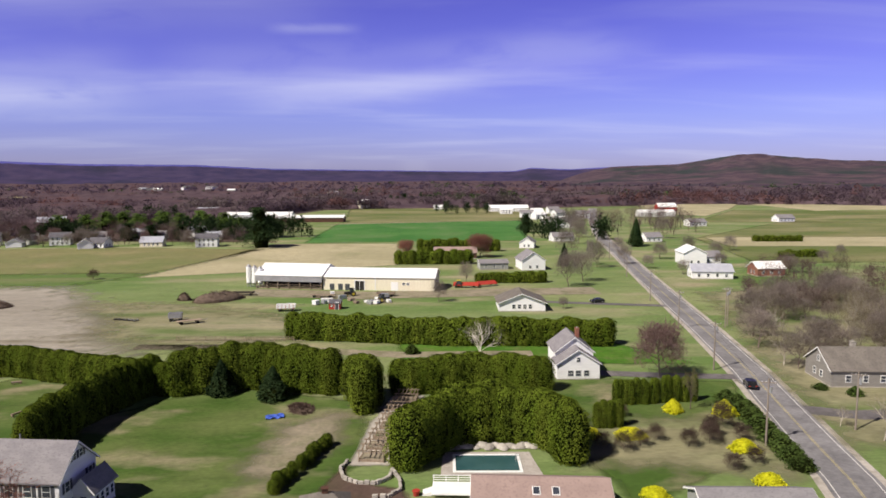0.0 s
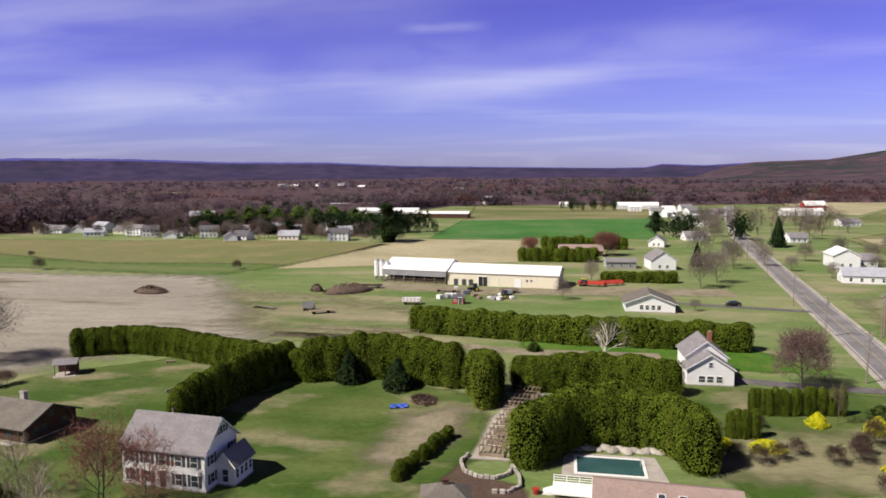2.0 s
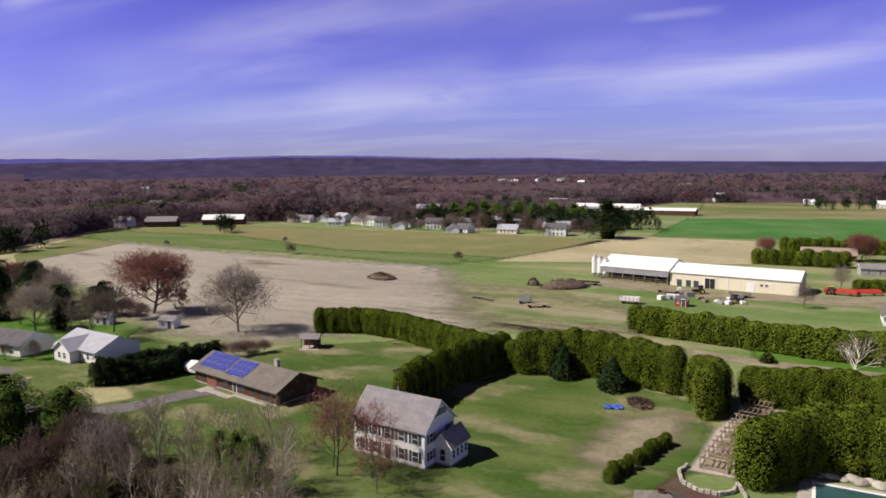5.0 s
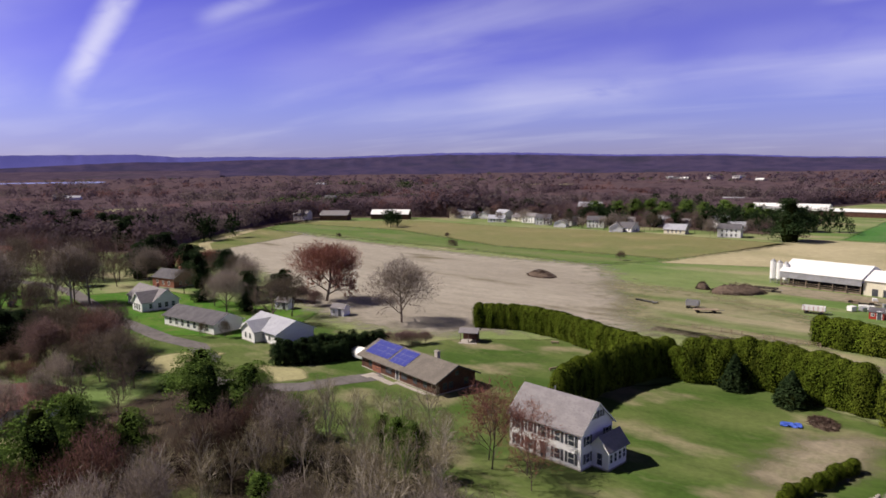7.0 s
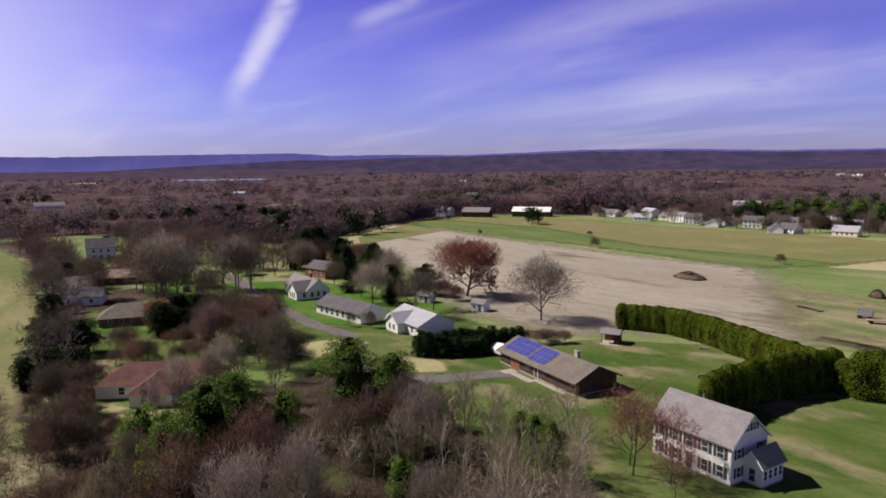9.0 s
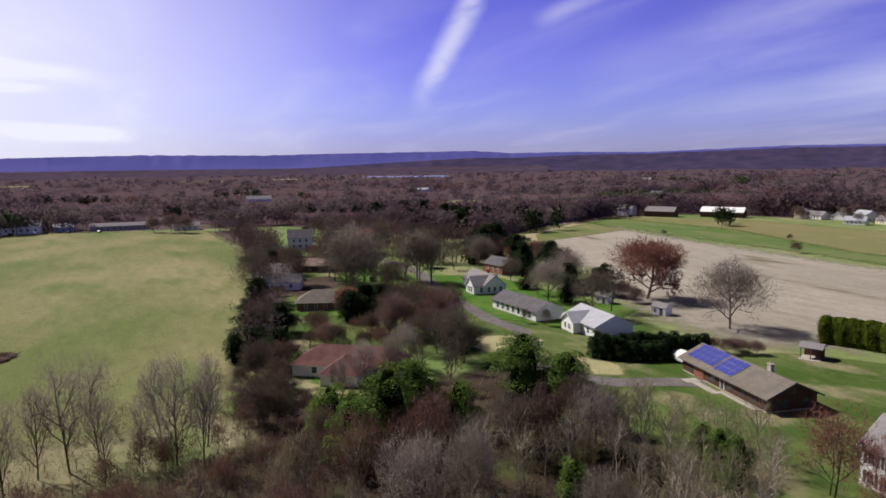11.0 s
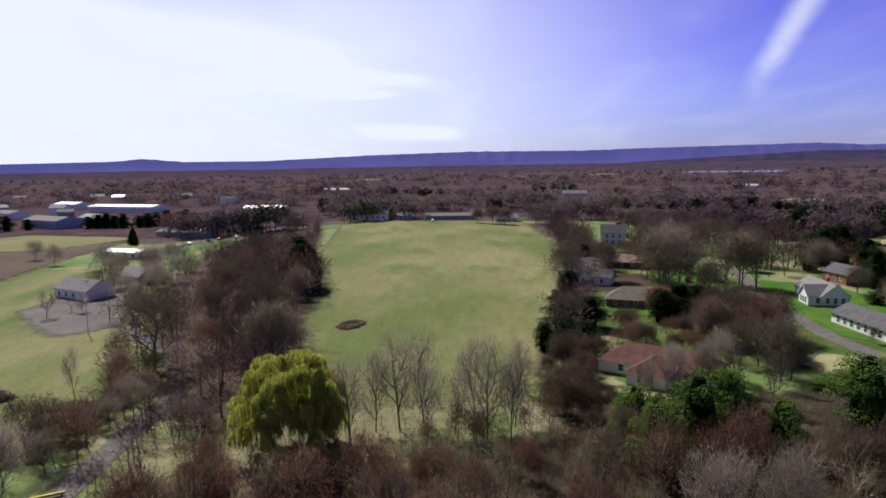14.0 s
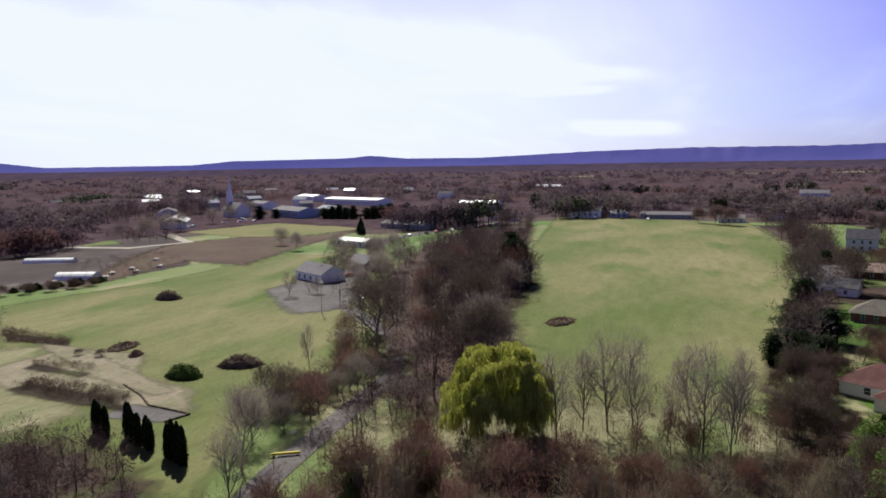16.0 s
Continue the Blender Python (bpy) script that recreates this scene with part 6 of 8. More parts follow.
hedge("dense arborvitae hedge round the pool", [[(-3, 90), (3, 99), (10, 101), (18, 98), (21, 91)], [(0, 93), (6, 103), (13, 104)]], 8.2, 2.5, 1.9, seed=5, vary=0.05)
hedge("long arborvitae hedge beside the field track", [[(-33, 167), (-15, 163.5), (5, 159), (28, 157.5), (44, 156.5)]], 6.4, 2.2, 1.8, seed=6, vary=0.08, kind="arborvitae_far")
hedge("clipped evergreen hedge far behind the barns", [[(-12, 307), (22, 306)], [(-2, 359), (40, 357)]], 6.5, 2.4, 3.0, seed=7, kind="arborvitae_far")
hedge("evergreen hedge before the white house", [[(20, 252), (46, 251)]], 4.0, 2.0, 2.4, seed=8, kind="arborvitae_far")
hedge("young low hedge along the lawn", [[(-14, 99.5), (-19.4, 82.5)]], 2.0, 0.8, 1.75, seed=9, vary=0.2)
hedge("row of upright arborvitae in the front garden", [[(33, 114.5), (48, 116.5)]], 4.6, 0.75, 0.95, seed=10)
hedge("pair of upright arborvitae", [[(27, 104), (31.5, 104.5)]], 4.2, 0.9, 1.2, seed=11)
hedge("dark evergreen hedge beside the ranch house", [[(-115.5, 81.5), (-110, 87), (-107, 95), (-106.5, 105)], [(-118, 84), (-112.5, 91), (-109.5, 100)]], 4.6, 2.3, 1.9, seed=12, kind="dark_evergreen")
evergreen("arborvitae", -10.2, 113, 9.2, 2.3, name="arborvitae_tree", label="tall upright arborvitae at the hedge's corner")
for x, y, h, r in ((-37, 123.5, 6.5, 3.0), (-27, 120.5, 6.0, 3.2)):
    evergreen("spruce", x, y, h, r, name="spruce_tree", label="dark blue-green spruce before the hedge", group="garden spruces")
for x, y, h, r in ((25, 101.3, 1.7, 2.0), (31.7, 100.6, 1.8, 2.2), (42, 110.7, 3.2, 1.4), (50, 109, 3.6, 1.8), (28.8, 81, 1.6, 1.6), (44.7, 83.5, 2.2, 1.8), (46.5, 94.5, 2.4, 1.9)):
    evergreen("forsythia", x, y, h, r, name="forsythia_bush", label="bright yellow flowering forsythia bush", category="bush", group="forsythia bushes")
for x, y, h, r in ((51.5, 88, 2.6, 1.8), (51.8, 91, 2.9, 1.9), (52.2, 94, 3, 2), (52.4, 97, 3, 2), (52.8, 100, 3.2, 2), (53, 103, 3.2, 2), (53.6, 106, 3.4, 2.1), (53.8, 109, 3.6, 2.1), (53.6, 112, 3.6, 2), (53, 115, 3.4, 2), (-2.5, 151, 3, 1.6)):
    evergreen("shrub", x, y, h, r, name="garden_shrub", label="rounded green garden shrub", category="bush", group="garden shrubs")
evergreen("dark_evergreen", -90, 384, 22, 12, name="big_evergreen", label="big dark evergreen at the end of the field")
evergreen("pine", -103, 58.5, 10.5, 6.6, name="pine_tree", label="bushy bright green pine", group="green pines")
evergreen("pine", -97, 63.5, 8.0, 5.8, name="pine_tree", label="bushy bright green pine", group="green pines")
evergreen("pine", -87, 28, 12.5, 5.8, name="pine_tree", label="green pine before the red-roofed house", group="green pines")
for x, y, h, r in ((-93, 34, 11, 5.0), (-84, 22, 10, 4.6), (-96, 22, 8, 4.2), (-90, 40, 8, 4.0), (-57, 61, 8, 2.4), (-62, 63, 7, 2.6), (-68, 66, 5, 2.2), (-80, 60, 7, 2.6), (-60, 40, 8, 3.0), (-184, 53, 6, 5), (-92, 24, 8, 3.0), (-70, -30, 7, 2.4), (-64, -36, 6, 2.0), (-72, 55, 8, 2.2)):
    evergreen("pine", x, y, h, r, name="pine_tree", label="dull green pine in the bare wood", group="wood pines")
for x, y, h, r in ((-178, 118, 9, 5), (-170, 125, 10, 5), (-205, 128, 13, 6), (-212, 122, 12, 5), (-166, 110, 5, 4), (-190, 110, 4, 4), (-228, 128, 14, 7), (-250, 120, 13, 7), (-265, 132, 14, 8)):
    evergreen("dark_evergreen", x, y, h, r, name="evergreen_tree", label="dark evergreen beside the white houses", group="dark evergreens")
for x, y, h, r in ((-228, -60, 16, 7), (-222, -55, 13, 5), (-219, -57, 15, 6), (-137, 19.5, 6, 4), (-143, 18, 7, 4.5), (-144, 14, 6, 3), (-164, 20, 6, 5), (-176, 58, 5, 4), (-178, 22, 7, 5), (-152, 24, 5, 4), (-196, 26, 9, 5)):
    evergreen("dark_evergreen", x, y, h, r, name="evergreen_tree", label="dark evergreen at the field's edge", group="field evergreens")
for x, y in ((-75.3, -85.6), (-74.6, -84.2), (-74.2, -82.6), (-75.4, -79.6), (-74.6, -78.3), (-74.0, -77.0), (-73.4, -75.7), (-73.6, -74.3), (-73.0, -73.2), (-71.9, -69), (-71.4, -67.8), (-70.9, -66.4), (-70.2, -65)):
    evergreen("cypress", x, y, 4.4 + (x * 7.3 + y * 3.1) % 1.6, 0.72, name="columnar_cypress", label="dark slim columnar evergreen", group="columnar evergreens")
for x, y, h in ((-159, 133, 17), ):
    bare_tree("red", x, y, h, "broad maple with reddish-brown budding crown", 1.0)
bare_tree("fine", -121, 126, 16.0, "round-crowned leafless tree with dense fine twigs", 1.1)
bare_tree("birch", 12.1, 142.5, 10.5, "white-barked leafless tree with upswept limbs", 1.25)
bare_tree("rust", 46.5, 130, 11, "small round tree with reddish-brown budding twigs", 1.0)
for x, y, h, w in ((23, 97, 2.6, 1.2), (26, 96, 2.6, 1.3), (29, 95, 2.8, 1.3), (32, 96.5, 2.6, 1.2), (35, 98.5, 2.6, 1.1), (39, 96, 2.8, 1.2), (42.5, 97, 3.4, 1.1), (47, 103, 4.4, 0.9), (44, 100, 3.2, 1.1), (33, 109, 2, 1.2), (48, 98, 2.6, 1.2), (46, 90, 2.4, 1.3), (42, 88, 2.4, 1.3)):
    bare_tree("thorn", x, y, h, "rounded leafless purple-brown garden shrub", w, name="bare_shrub", category="bush", group="leafless shrubs")
for x, y, h in ((-212, 258, 5), (-128, 268, 4), (-300, 262, 3), (-250, 300, 3)):
    bare_tree("thorn", x, y, h, "lone leafless bush in the field", 1.2, name="field_bush", category="bush", group="field bushes")
bare_tree("budding", 45.5, 112, 7.5, "small upright tree with olive budding twigs", 0.6)
for x, y, h in ((-47, 71.5, 10), (-51.5, 70, 12.5), (-44, 68, 8), (-53.5, 72, 10)):
    bare_tree("redbud", x, y, h, "slender tree with reddish buds before the colonial house", 0.95, group="reddish trees")
for x, y, h, w in ((-99.3, -12.5, 16, 0.75), (-95.3, 0.7, 15.5, 0.7), (-92, -18.7, 14, 0.6), (-102, -9, 15, 0.65), (-100.5, 5, 12, 0.6), (-97, -4, 10, 0.6), (-98.5, -16, 13, 0.6), (-96, -8, 12, 0.6), (-94, 4, 13, 0.6), (-101, -1, 14, 0.6), (-116.9, 6.6, 10, 0.7), (-112, -70.5, 10, 0.45), (-105, 26, 10, 0.6), (-179.7, -118.6, 8, 1.0), (-72, -57, 12, 0.8), (-63, -52, 10, 0.8)):
    bare_tree("slim", x, y, h, "tall leafless tree at the meadow's edge", w, group="meadow edge trees")
for x, y, h, w in ((-225, 62, 18, 0.9), (-218, 84, 17, 0.8), (-222, 80, 16, 0.8), (-212, 86, 15, 0.8), (-207, 27, 16, 0.9), (-163, 21, 9, 0.9), (-146, 58, 12, 1.0), (-152, 66, 11, 0.9), (-204, 54, 18, 0.8), (-236, 74, 15, 0.8), (-190, 64, 12, 0.8), (-143, 88, 9, 0.7), (-148, 85, 8, 0.7), (-214, 36, 14, 0.8), (-250, 76, 14, 0.9), (-262, 104, 15, 0.9), (-280, 70, 15, 0.9), (-300, 64, 14, 0.9), (-242, 58, 14, 0.9), (-270, 86, 14, 0.9), (-310, 100, 14, 0.9), (-326, 60, 14, 0.9), (-352, 80, 14, 0.9), (-232, 44, 13, 0.9), (-256, 46, 14, 0.9), (-286, 44, 14, 0.9), (-128, 16, 8, 0.9)):
    bare_tree("haze" if h > 13 else "round", x, y, lowered(x, y, h) if h < 15 else h, "leafless shade tree among the houses", w, group="shade trees")
for x, y, h, w in ((-218, 83, 19, 0.85), (-215, 87, 17, 0.7), (-221, 80, 16, 0.7)):
    bare_tree("silver", x, y, h, "tall leafless tree with pale sunlit trunk and limbs", w, group="pale-limbed trees")
bare_tree("mist", -215.6, 59.8, 21, "big hazy grey leafless tree on the lawn", 0.95)
for x, y, h, w in ((-135, 57, 9, 1.0), (-147, 60, 9, 0.9), (-124, 44, 9, 0.7), (-119, 34, 8, 0.7), (-121, 40, 8, 0.7)):
    bare_tree("mist", x, y, h, "hazy grey leafless tree beside the lane", w, group="hazy lane trees")
for x, y, h, r in ((-437, 173, 17, 9), (-420, 182, 15, 8), (-452, 164, 16, 9), (-380, 170, 16, 8), (-360, 168, 17, 8), (-345, 158, 15, 7), (-262, 138, 15, 7), (-470, 150, 15, 8), (-400, 150, 14, 7), (-174.6, 51.7, 9, 6), (-170, 46, 8, 5), (-181, 57, 7, 4.5), (-164, 27, 8, 5), (-260, 41, 9, 5), (-310, 46, 10, 5), (-352, 74, 9, 5)):
    evergreen("dark_evergreen", x, y, h, r, name="evergreen_tree", label="dark evergreen among leafless trees", group="village evergreens")
bare_tree("blossom", -262, 128, 7, "small white flowering tree before dark evergreens", 1.0)
for x, y, h, w in ((-105, 108.5, 3.2, 1.4), (-103.5, 111, 3.0, 1.4), (-102, 113.5, 2.8, 1.4), (-106, 112, 2.6, 1.4), (-108, 107, 3.0, 1.4), (-163, 127, 5, 1.3), (-156, 126, 4.5, 1.3)):
    bare_tree("rust", x, y, h, "reddish-brown leafless hedge bush", w, name="bare_shrub", category="bush", group="russet bushes")
for x, y, h, w in ((-229, 137, 10, 0.8), (-260, 66, 10, 0.8), (-250, 98, 9, 0.8), (-174, 46, 8, 0.8), (-300, 90, 11, 1.0), (-236, 132, 9, 0.9)):
    bare_tree("red", x, y, h, "red budding maple among the houses", w, group="red maples")
for x, y, h in ((-200, -106, 9), (-214, -103, 10), (-226, -110, 10), (-190, -98, 8), (-236, -106, 10), (-205, -96, 9), (-186, -112, 5), (-222, -122, 7)):
    bare_tree("mist", x, y, h, "hazy leafless tree beside the lot", 0.95, group="lot trees")
bare_tree("round", -130.5, -65, 16, "gnarled broad oak at the paved lane", 1.05)
for x, y, h, w in ((-91.8, -70.8, 2.2, 1.9), (-89.3, -62.4, 2.2, 2.0), (-90.5, -58.6, 2.4, 2.0), (-95, -60, 2.8, 1.9), (-99.6, -63.9, 2.8, 1.9), (-104, -62, 3.0, 1.9), (-110.5, -62, 3.2, 1.9), (-95, -66, 2.6, 2.0), (-87, -66, 2.0, 2.0), (-92, -64, 2.6, 1.9), (-100, -60, 2.8, 1.9), (-97, -69, 1.8, 2.0), (-106, -66, 2.4, 1.9), (-108.8, -120, 1.6, 1.8), (-108.2, -125.5, 1.4, 1.8), (-154, -209, 3.5, 1.7), (-160, -205, 3.5, 1.7), (-166, -201, 3.5, 1.7), (-172, -198, 3.5, 1.7), (-178, -196, 3.0, 1.7)):
    bare_tree("thorn", x, y, h, "low dark reddish thicket on the meadow", w, name="thicket", category="bush", group="meadow thickets")
for x, y, h in ((16, 250, 8), (52, 240, 13), (60, 252, 12), (75, 290, 12), (70, 330, 14), (5, 214, 7), (90, 390, 14), (98, 430, 16), (100, 460, 17), (82, 440, 15), (130, 330, 10), (150, 420, 14), (90, 300, 9)):
    bare_tree("mist", x, y, h, "leafless hazy-crowned tree beside the road", 0.8, group="roadside trees")
for x, y, h in ((118, 374, 16), (121, 380, 12), (62, 296, 10)):
    evergreen("spruce", x, y, h, h * 0.26, name="spruce_tree", label="dark spruce beside the road", group="roadside spruces")
for x, y, h in ((73, 297, 13), (75, 300, 11)):
    bare_tree("silver", x, y, h, "slim pale-barked tree beside the road", 0.4, group="pale roadside trees")
for x, y, h in ((36, 205, 3), (42, 201, 3.5), (104, 268, 6), (126, 284, 7), (148, 270, 7), (96, 286, 6), (112, 318, 8), (140, 320, 8), (160, 350, 8), (100, 345, 8), (180, 300, 6), (200, 320, 6)):
    bare_tree("mist", x, y, h, "small hazy leafless tree beside the roadside houses", 1.0, group="roadside house trees")
hedge("clipped green hedge in the fields beyond the road", [[(172, 322), (192, 322)], [(226, 322), (250, 320)], [(196, 398), (224, 396)]], 3.4, 2.2, 3.0, seed=31, kind="arborvitae_far")
for x, y, h in ((28, 330, 11), (-8, 335, 8)):
    bare_tree("red", x, y, h, "dark red budding tree behind the hedges", 0.9, group="red trees")
ROADSIDE = [(70, 137), (76, 133), (98, 140), (128, 160), (150, 205), (120, 214), (92, 196), (80, 160)]
for i, (x, y) in enumerate(scatter(ROADSIDE, 7.0, 61)):
    kind = ("mist", "brush", "mist", "brush", "mist", "mist")[i % 6]
    bare_tree(kind, x, y, (5.5 + (i * 37 % 50) / 10) * (0.7 if kind == "thorn" else 1), "hazy grey-brown leafless thicket beyond the road", 1.15, seed=i, name="thicket", category="bush", group="roadside thickets")
for x, y, h in ((69, 97, 7.5), (74, 92, 6), (66, 103, 4)):
    bare_tree("pale", x, y, h, "pale twiggy tree beside the far verge", 1.0, group="verge trees")
for i, (x, y) in enumerate(((92, 128), (100, 122), (78, 118), (74, 122), (97, 134), (84, 137))):
    evergreen("shrub", x, y, 1.6 + i % 3 * 0.4, 1.4, name="foundation_shrub", label="low green shrub beside the taupe house", category="bush", group="foundation shrubs")


def willow(x, y, h, r):
    t = thing("willow_tree", (x, y, 0), 0, "broad willow with hanging fresh yellow-green shoots", "tree")
    w, tw = limb_tree(77, h * 0.9, 0.8, 3, (7, 5, 4), 0.035, 0, 0.4, 0.004, 0.15)
    part("trunk", tri_mesh("willow_limbs", w, "bark"), None, t)
    rng = np.random.default_rng(8)
    n, m = 34000, 150
    # short shoots hang from many rounded clumps of crown
    a, q = rng.uniform(0, 6.283, m), np.sqrt(rng.uniform(0, 1, m))
    c = np.stack([q * np.cos(a), q * np.sin(a)], 1) * 0.88
    topz = h * (0.90 - 0.46 * q ** 2.4 + rng.uniform(-0.08, 0.03, m)) * np.where(rng.uniform(0, 1, m) < 0.5, rng.uniform(0.40, 0.85, m), 1)
    k = rng.integers(0, m, n)
    off = rng.normal(0, 1, (n, 3))
    off /= np.linalg.norm(off, axis=1)[:, None]
    off[:, 2] = np.abs(off[:, 2])
    size = rng.uniform(0.10, 0.19, m)[k]
    p = np.stack([(c[k, 0] + off[:, 0] * size) * r, (c[k, 1] + off[:, 1] * size) * r, topz[k] + off[:, 2] * h * 0.09], 1)
    drop = h * rng.uniform(0.03, 0.10, n) * (1 + 1.3 * q[k] * (rng.uniform(0, 1, n) > 0.7))
    e = p + np.stack([rng.normal(0, .22, n), rng.normal(0, .22, n), -drop], 1)
    e[:, 2] = np.maximum(e[:, 2], 0.8)
    s = rng.normal(0, 1, (n, 3)) * 0.046
    part("crown", tri_mesh("willow_crown", np.stack([p - s, p + s, e], 1).reshape(-1, 3), "willow"), None, t)


willow(-90, -26.5, 15.6, 8.6)

for i, (x, y) in enumerate(((-100, -58), (-108, -60), (-90, -61), (-84, -58), (-115, -63), (-96, -62), (-104, -56), (-88, -56), (-120, -60), (-80, -61), (-112, -57), (-92, -66), (-126, -70), (-134, -74))):
    bare_tree(("mist", "maroon", "haze")[i % 3], x, y, 5 + (i * 17 % 40) / 10, "leafless tree beside the paved lane", 0.9, seed=i, group="paved lane trees")

# woods
NEAR = [(-34, 46), (-46, 55), (-60, 60), (-74, 60), (-84, 54), (-90, 42), (-92, 26), (-98, 14), (-98, 4), (-92, -14), (-84, -36), (-62, -46), (-38, -34), (-30, 0)]
spots = scatter(NEAR, 3.4, 4)
rngh = random.Random(3)
for i, (x, y) in enumerate(spots[:290]):
    k = rngh.random()
    dark = x < -76 and y > 14
    edge = 0.55 if x < -78 else 0.95 if y > 20 else 0.8
    if dark:
        kind = "thorn" if k < 0.30 else "maroon" if k < 0.55 else "round" if k < 0.8 else "bare"
    elif y < 14:
        kind = "maroon" if k < 0.62 else "brush" if k < 0.78 else "bare" if k < 0.92 else "pale"
    else:
        kind = "brush" if k < 0.34 else "pale" if k < 0.86 else "mist" if k < 0.94 else "budding"
    bare_tree(kind, x, y, rngh.uniform(7.0, 12.5) * edge, "dark leafless tree in the near wood" if dark else "reddish-brown leafless tree in the near wood" if kind == "maroon" else "pale-limbed leafless tree in the near wood", rngh.uniform(0.6, 0.9), seed=i, group="near wood", name="brushwood_tree")
under = scatter(NEAR, 2.3, 6)
deep = [p for p in under if p[0] < -76 and p[1] > 10]
outer = [p for p in under if not (p[0] < -76 and p[1] > 10)]
woods("undergrowth", "tangled dark leafless undergrowth of the near wood", deep, [rngh.uniform(1.4, 3.6) for _ in deep], 90, 0.010, "dark_brush", 12, 0.55, 0.05)
for tone, south, words, seed in (("twig_maroon", True, "tangled reddish-brown undergrowth of the near wood", 13), ("olive_brush", False, "tangled olive-brown undergrowth of the near wood", 14)):
    mine = [p for p in outer if (p[1] < 14) == south]
    woods("light_undergrowth", words, mine, [rngh.uniform(1.0, 2.8) for _ in mine], 80, 0.010, tone, seed, 0.55, 0.05)
extra = [(-62, 66), (-58, 64), (-54, 62), (-60, 70), (-50, 58), (-66, 68), (-70, 64), (-74, 66), (-78, 64), (-63, 61), (-68, 60), (-56, 66), (-72, 70), (-82, 68), (-64, 72)]
for i, (x, y) in enumerate(extra):
    bare_tree(("brush", "pale", "pale")[i % 3], x, y, 7.5 + i % 3, "leafless brushwood tree in the near wood", 0.75, seed=i + 400, group="near wood", name="brushwood_tree")
YARDS = [(-120, 50), (-136, 60), (-152, 66), (-176, 66), (-240, 72), (-320, 72), (-320, 50), (-240, 40), (-200, 30), (-150, 24), (-138, 30), (-140, 46)]
HOMES = [(-127, 34, 15), (-191, 43.5, 13), (-262, 56, 12), (-204, 45, 10), (-178, 40, 15), (-160, 36, 11), (-340, 68, 14), (-322, 62, 10), (-227, 39, 11), (-246, 40, 11), (-300, 52, 11), (-123, 47, 8)]
yard_trees = [p for p in scatter(YARDS, 15.0, 77) if all(math.hypot(p[0] - a, p[1] - b) > c for a, b, c in HOMES)]
for i, (x, y) in enumerate(scatter([(-134, 25), (-150, 27), (-168, 34), (-164, 52), (-144, 52), (-136, 44)], 5.5, 29)):
    if math.hypot(x + 127, y - 34) > 13:
        bare_tree(("thorn", "haze", "maroon")[i % 3], x, y, lowered(x, y, 2.6 + (i * 13 % 30) / 10), "low leafless shrub behind the red-roofed house", 1.2, seed=i, name="bare_shrub", category="bush", group="yard shrubs")
for i, (x, y) in enumerate(yard_trees):
    bare_tree("haze" if i % 3 else "maroon", x, y, lowered(x, y, rngh.uniform(8, 13.5)), "leafless yard tree with a hazy purple-brown crown", rngh.uniform(0.75, 1.0), seed=i, group="yard trees")
EDGE = [(-98, 14), (-112, 10), (-130, 12), (-142, 16), (-136, 24), (-122, 21), (-106, 22), (-98, 24)]
for i, (x, y) in enumerate(scatter(EDGE, 4.8, 91)):
    bare_tree("thorn" if i % 4 else "round", x, y, rngh.uniform(3.5, 6.5), "dark leafless bush at the meadow's corner", rngh.uniform(0.9, 1.2), seed=i, group="corner bushes", name="bare_bush", category="bush")
for x, y, h in ((-112, 37, 8), (-116, 44, 9), (-113, 28, 7), (-107, 46, 9), (-104, 30, 8), (-118, 52, 9)):
    bare_tree("bare", x, y, h, "slender leafless tree before the red-roofed house", 0.7, group="slender yard trees")
for i, (x, y) in enumerate(((-185, 123), (-196, 127), (-214, 132), (-240, 118), (-238, 106), (-150, 113), (-169, 105), (-206, 113), (-222, 128), (-248, 126), (-180, 108), (-146, 104))):
    bare_tree("haze" if i % 3 else "fine", x, y, rngh.uniform(8, 12.5), "leafless purple-brown tree behind the white houses", rngh.uniform(0.8, 1.0), seed=i, group="back garden trees")
for x, y, h in ((-463, 12, 12), (-455, 20, 11), (-470, 2, 10)):
    bare_tree("rust", x, y, h, "dark red budding tree at the meadow's far end", 1.1, group="far end trees")
LANE_SIDE = [(-111, 50), (-118, 58), (-150, 68), (-172, 66), (-160, 52), (-140, 48), (-124, 52)]
for i, (x, y) in enumerate(scatter(LANE_SIDE, 7.0, 19)):
    bare_tree("haze" if i % 2 else "rust" if i % 3 == 0 else "bare", x, y, rngh.uniform(7.5, 11), "leafless tree beside the lane", rngh.uniform(0.8, 1.05), seed=i, group="lane trees")
SCRUB = [(-74, 62), (-92, 66), (-106, 60), (-110, 44), (-100, 34), (-106, 18), (-118, 12), (-122, -4), (-112, -30), (-96, -46), (-70, -58), (-52, -52), (-84, -30), (-90, 0), (-86, 30)]
scrub = scatter(SCRUB, 2.6, 88)
for tone, pick, words, seed in (("brush", 0, "low dry tan scrub along the wood's edge", 55), ("twig_maroon", 1, "low reddish-brown scrub along the wood's edge", 56), ("dark_brush", 2, "low dark leafless scrub along the wood's edge", 57)):
    mine = [p for i, p in enumerate(scrub) if i % 3 == pick]
    woods("scrub", words, mine, [rngh.uniform(0.9, 3.2) for _ in mine], 70, 0.011, tone, seed, 0.6, 0.03)
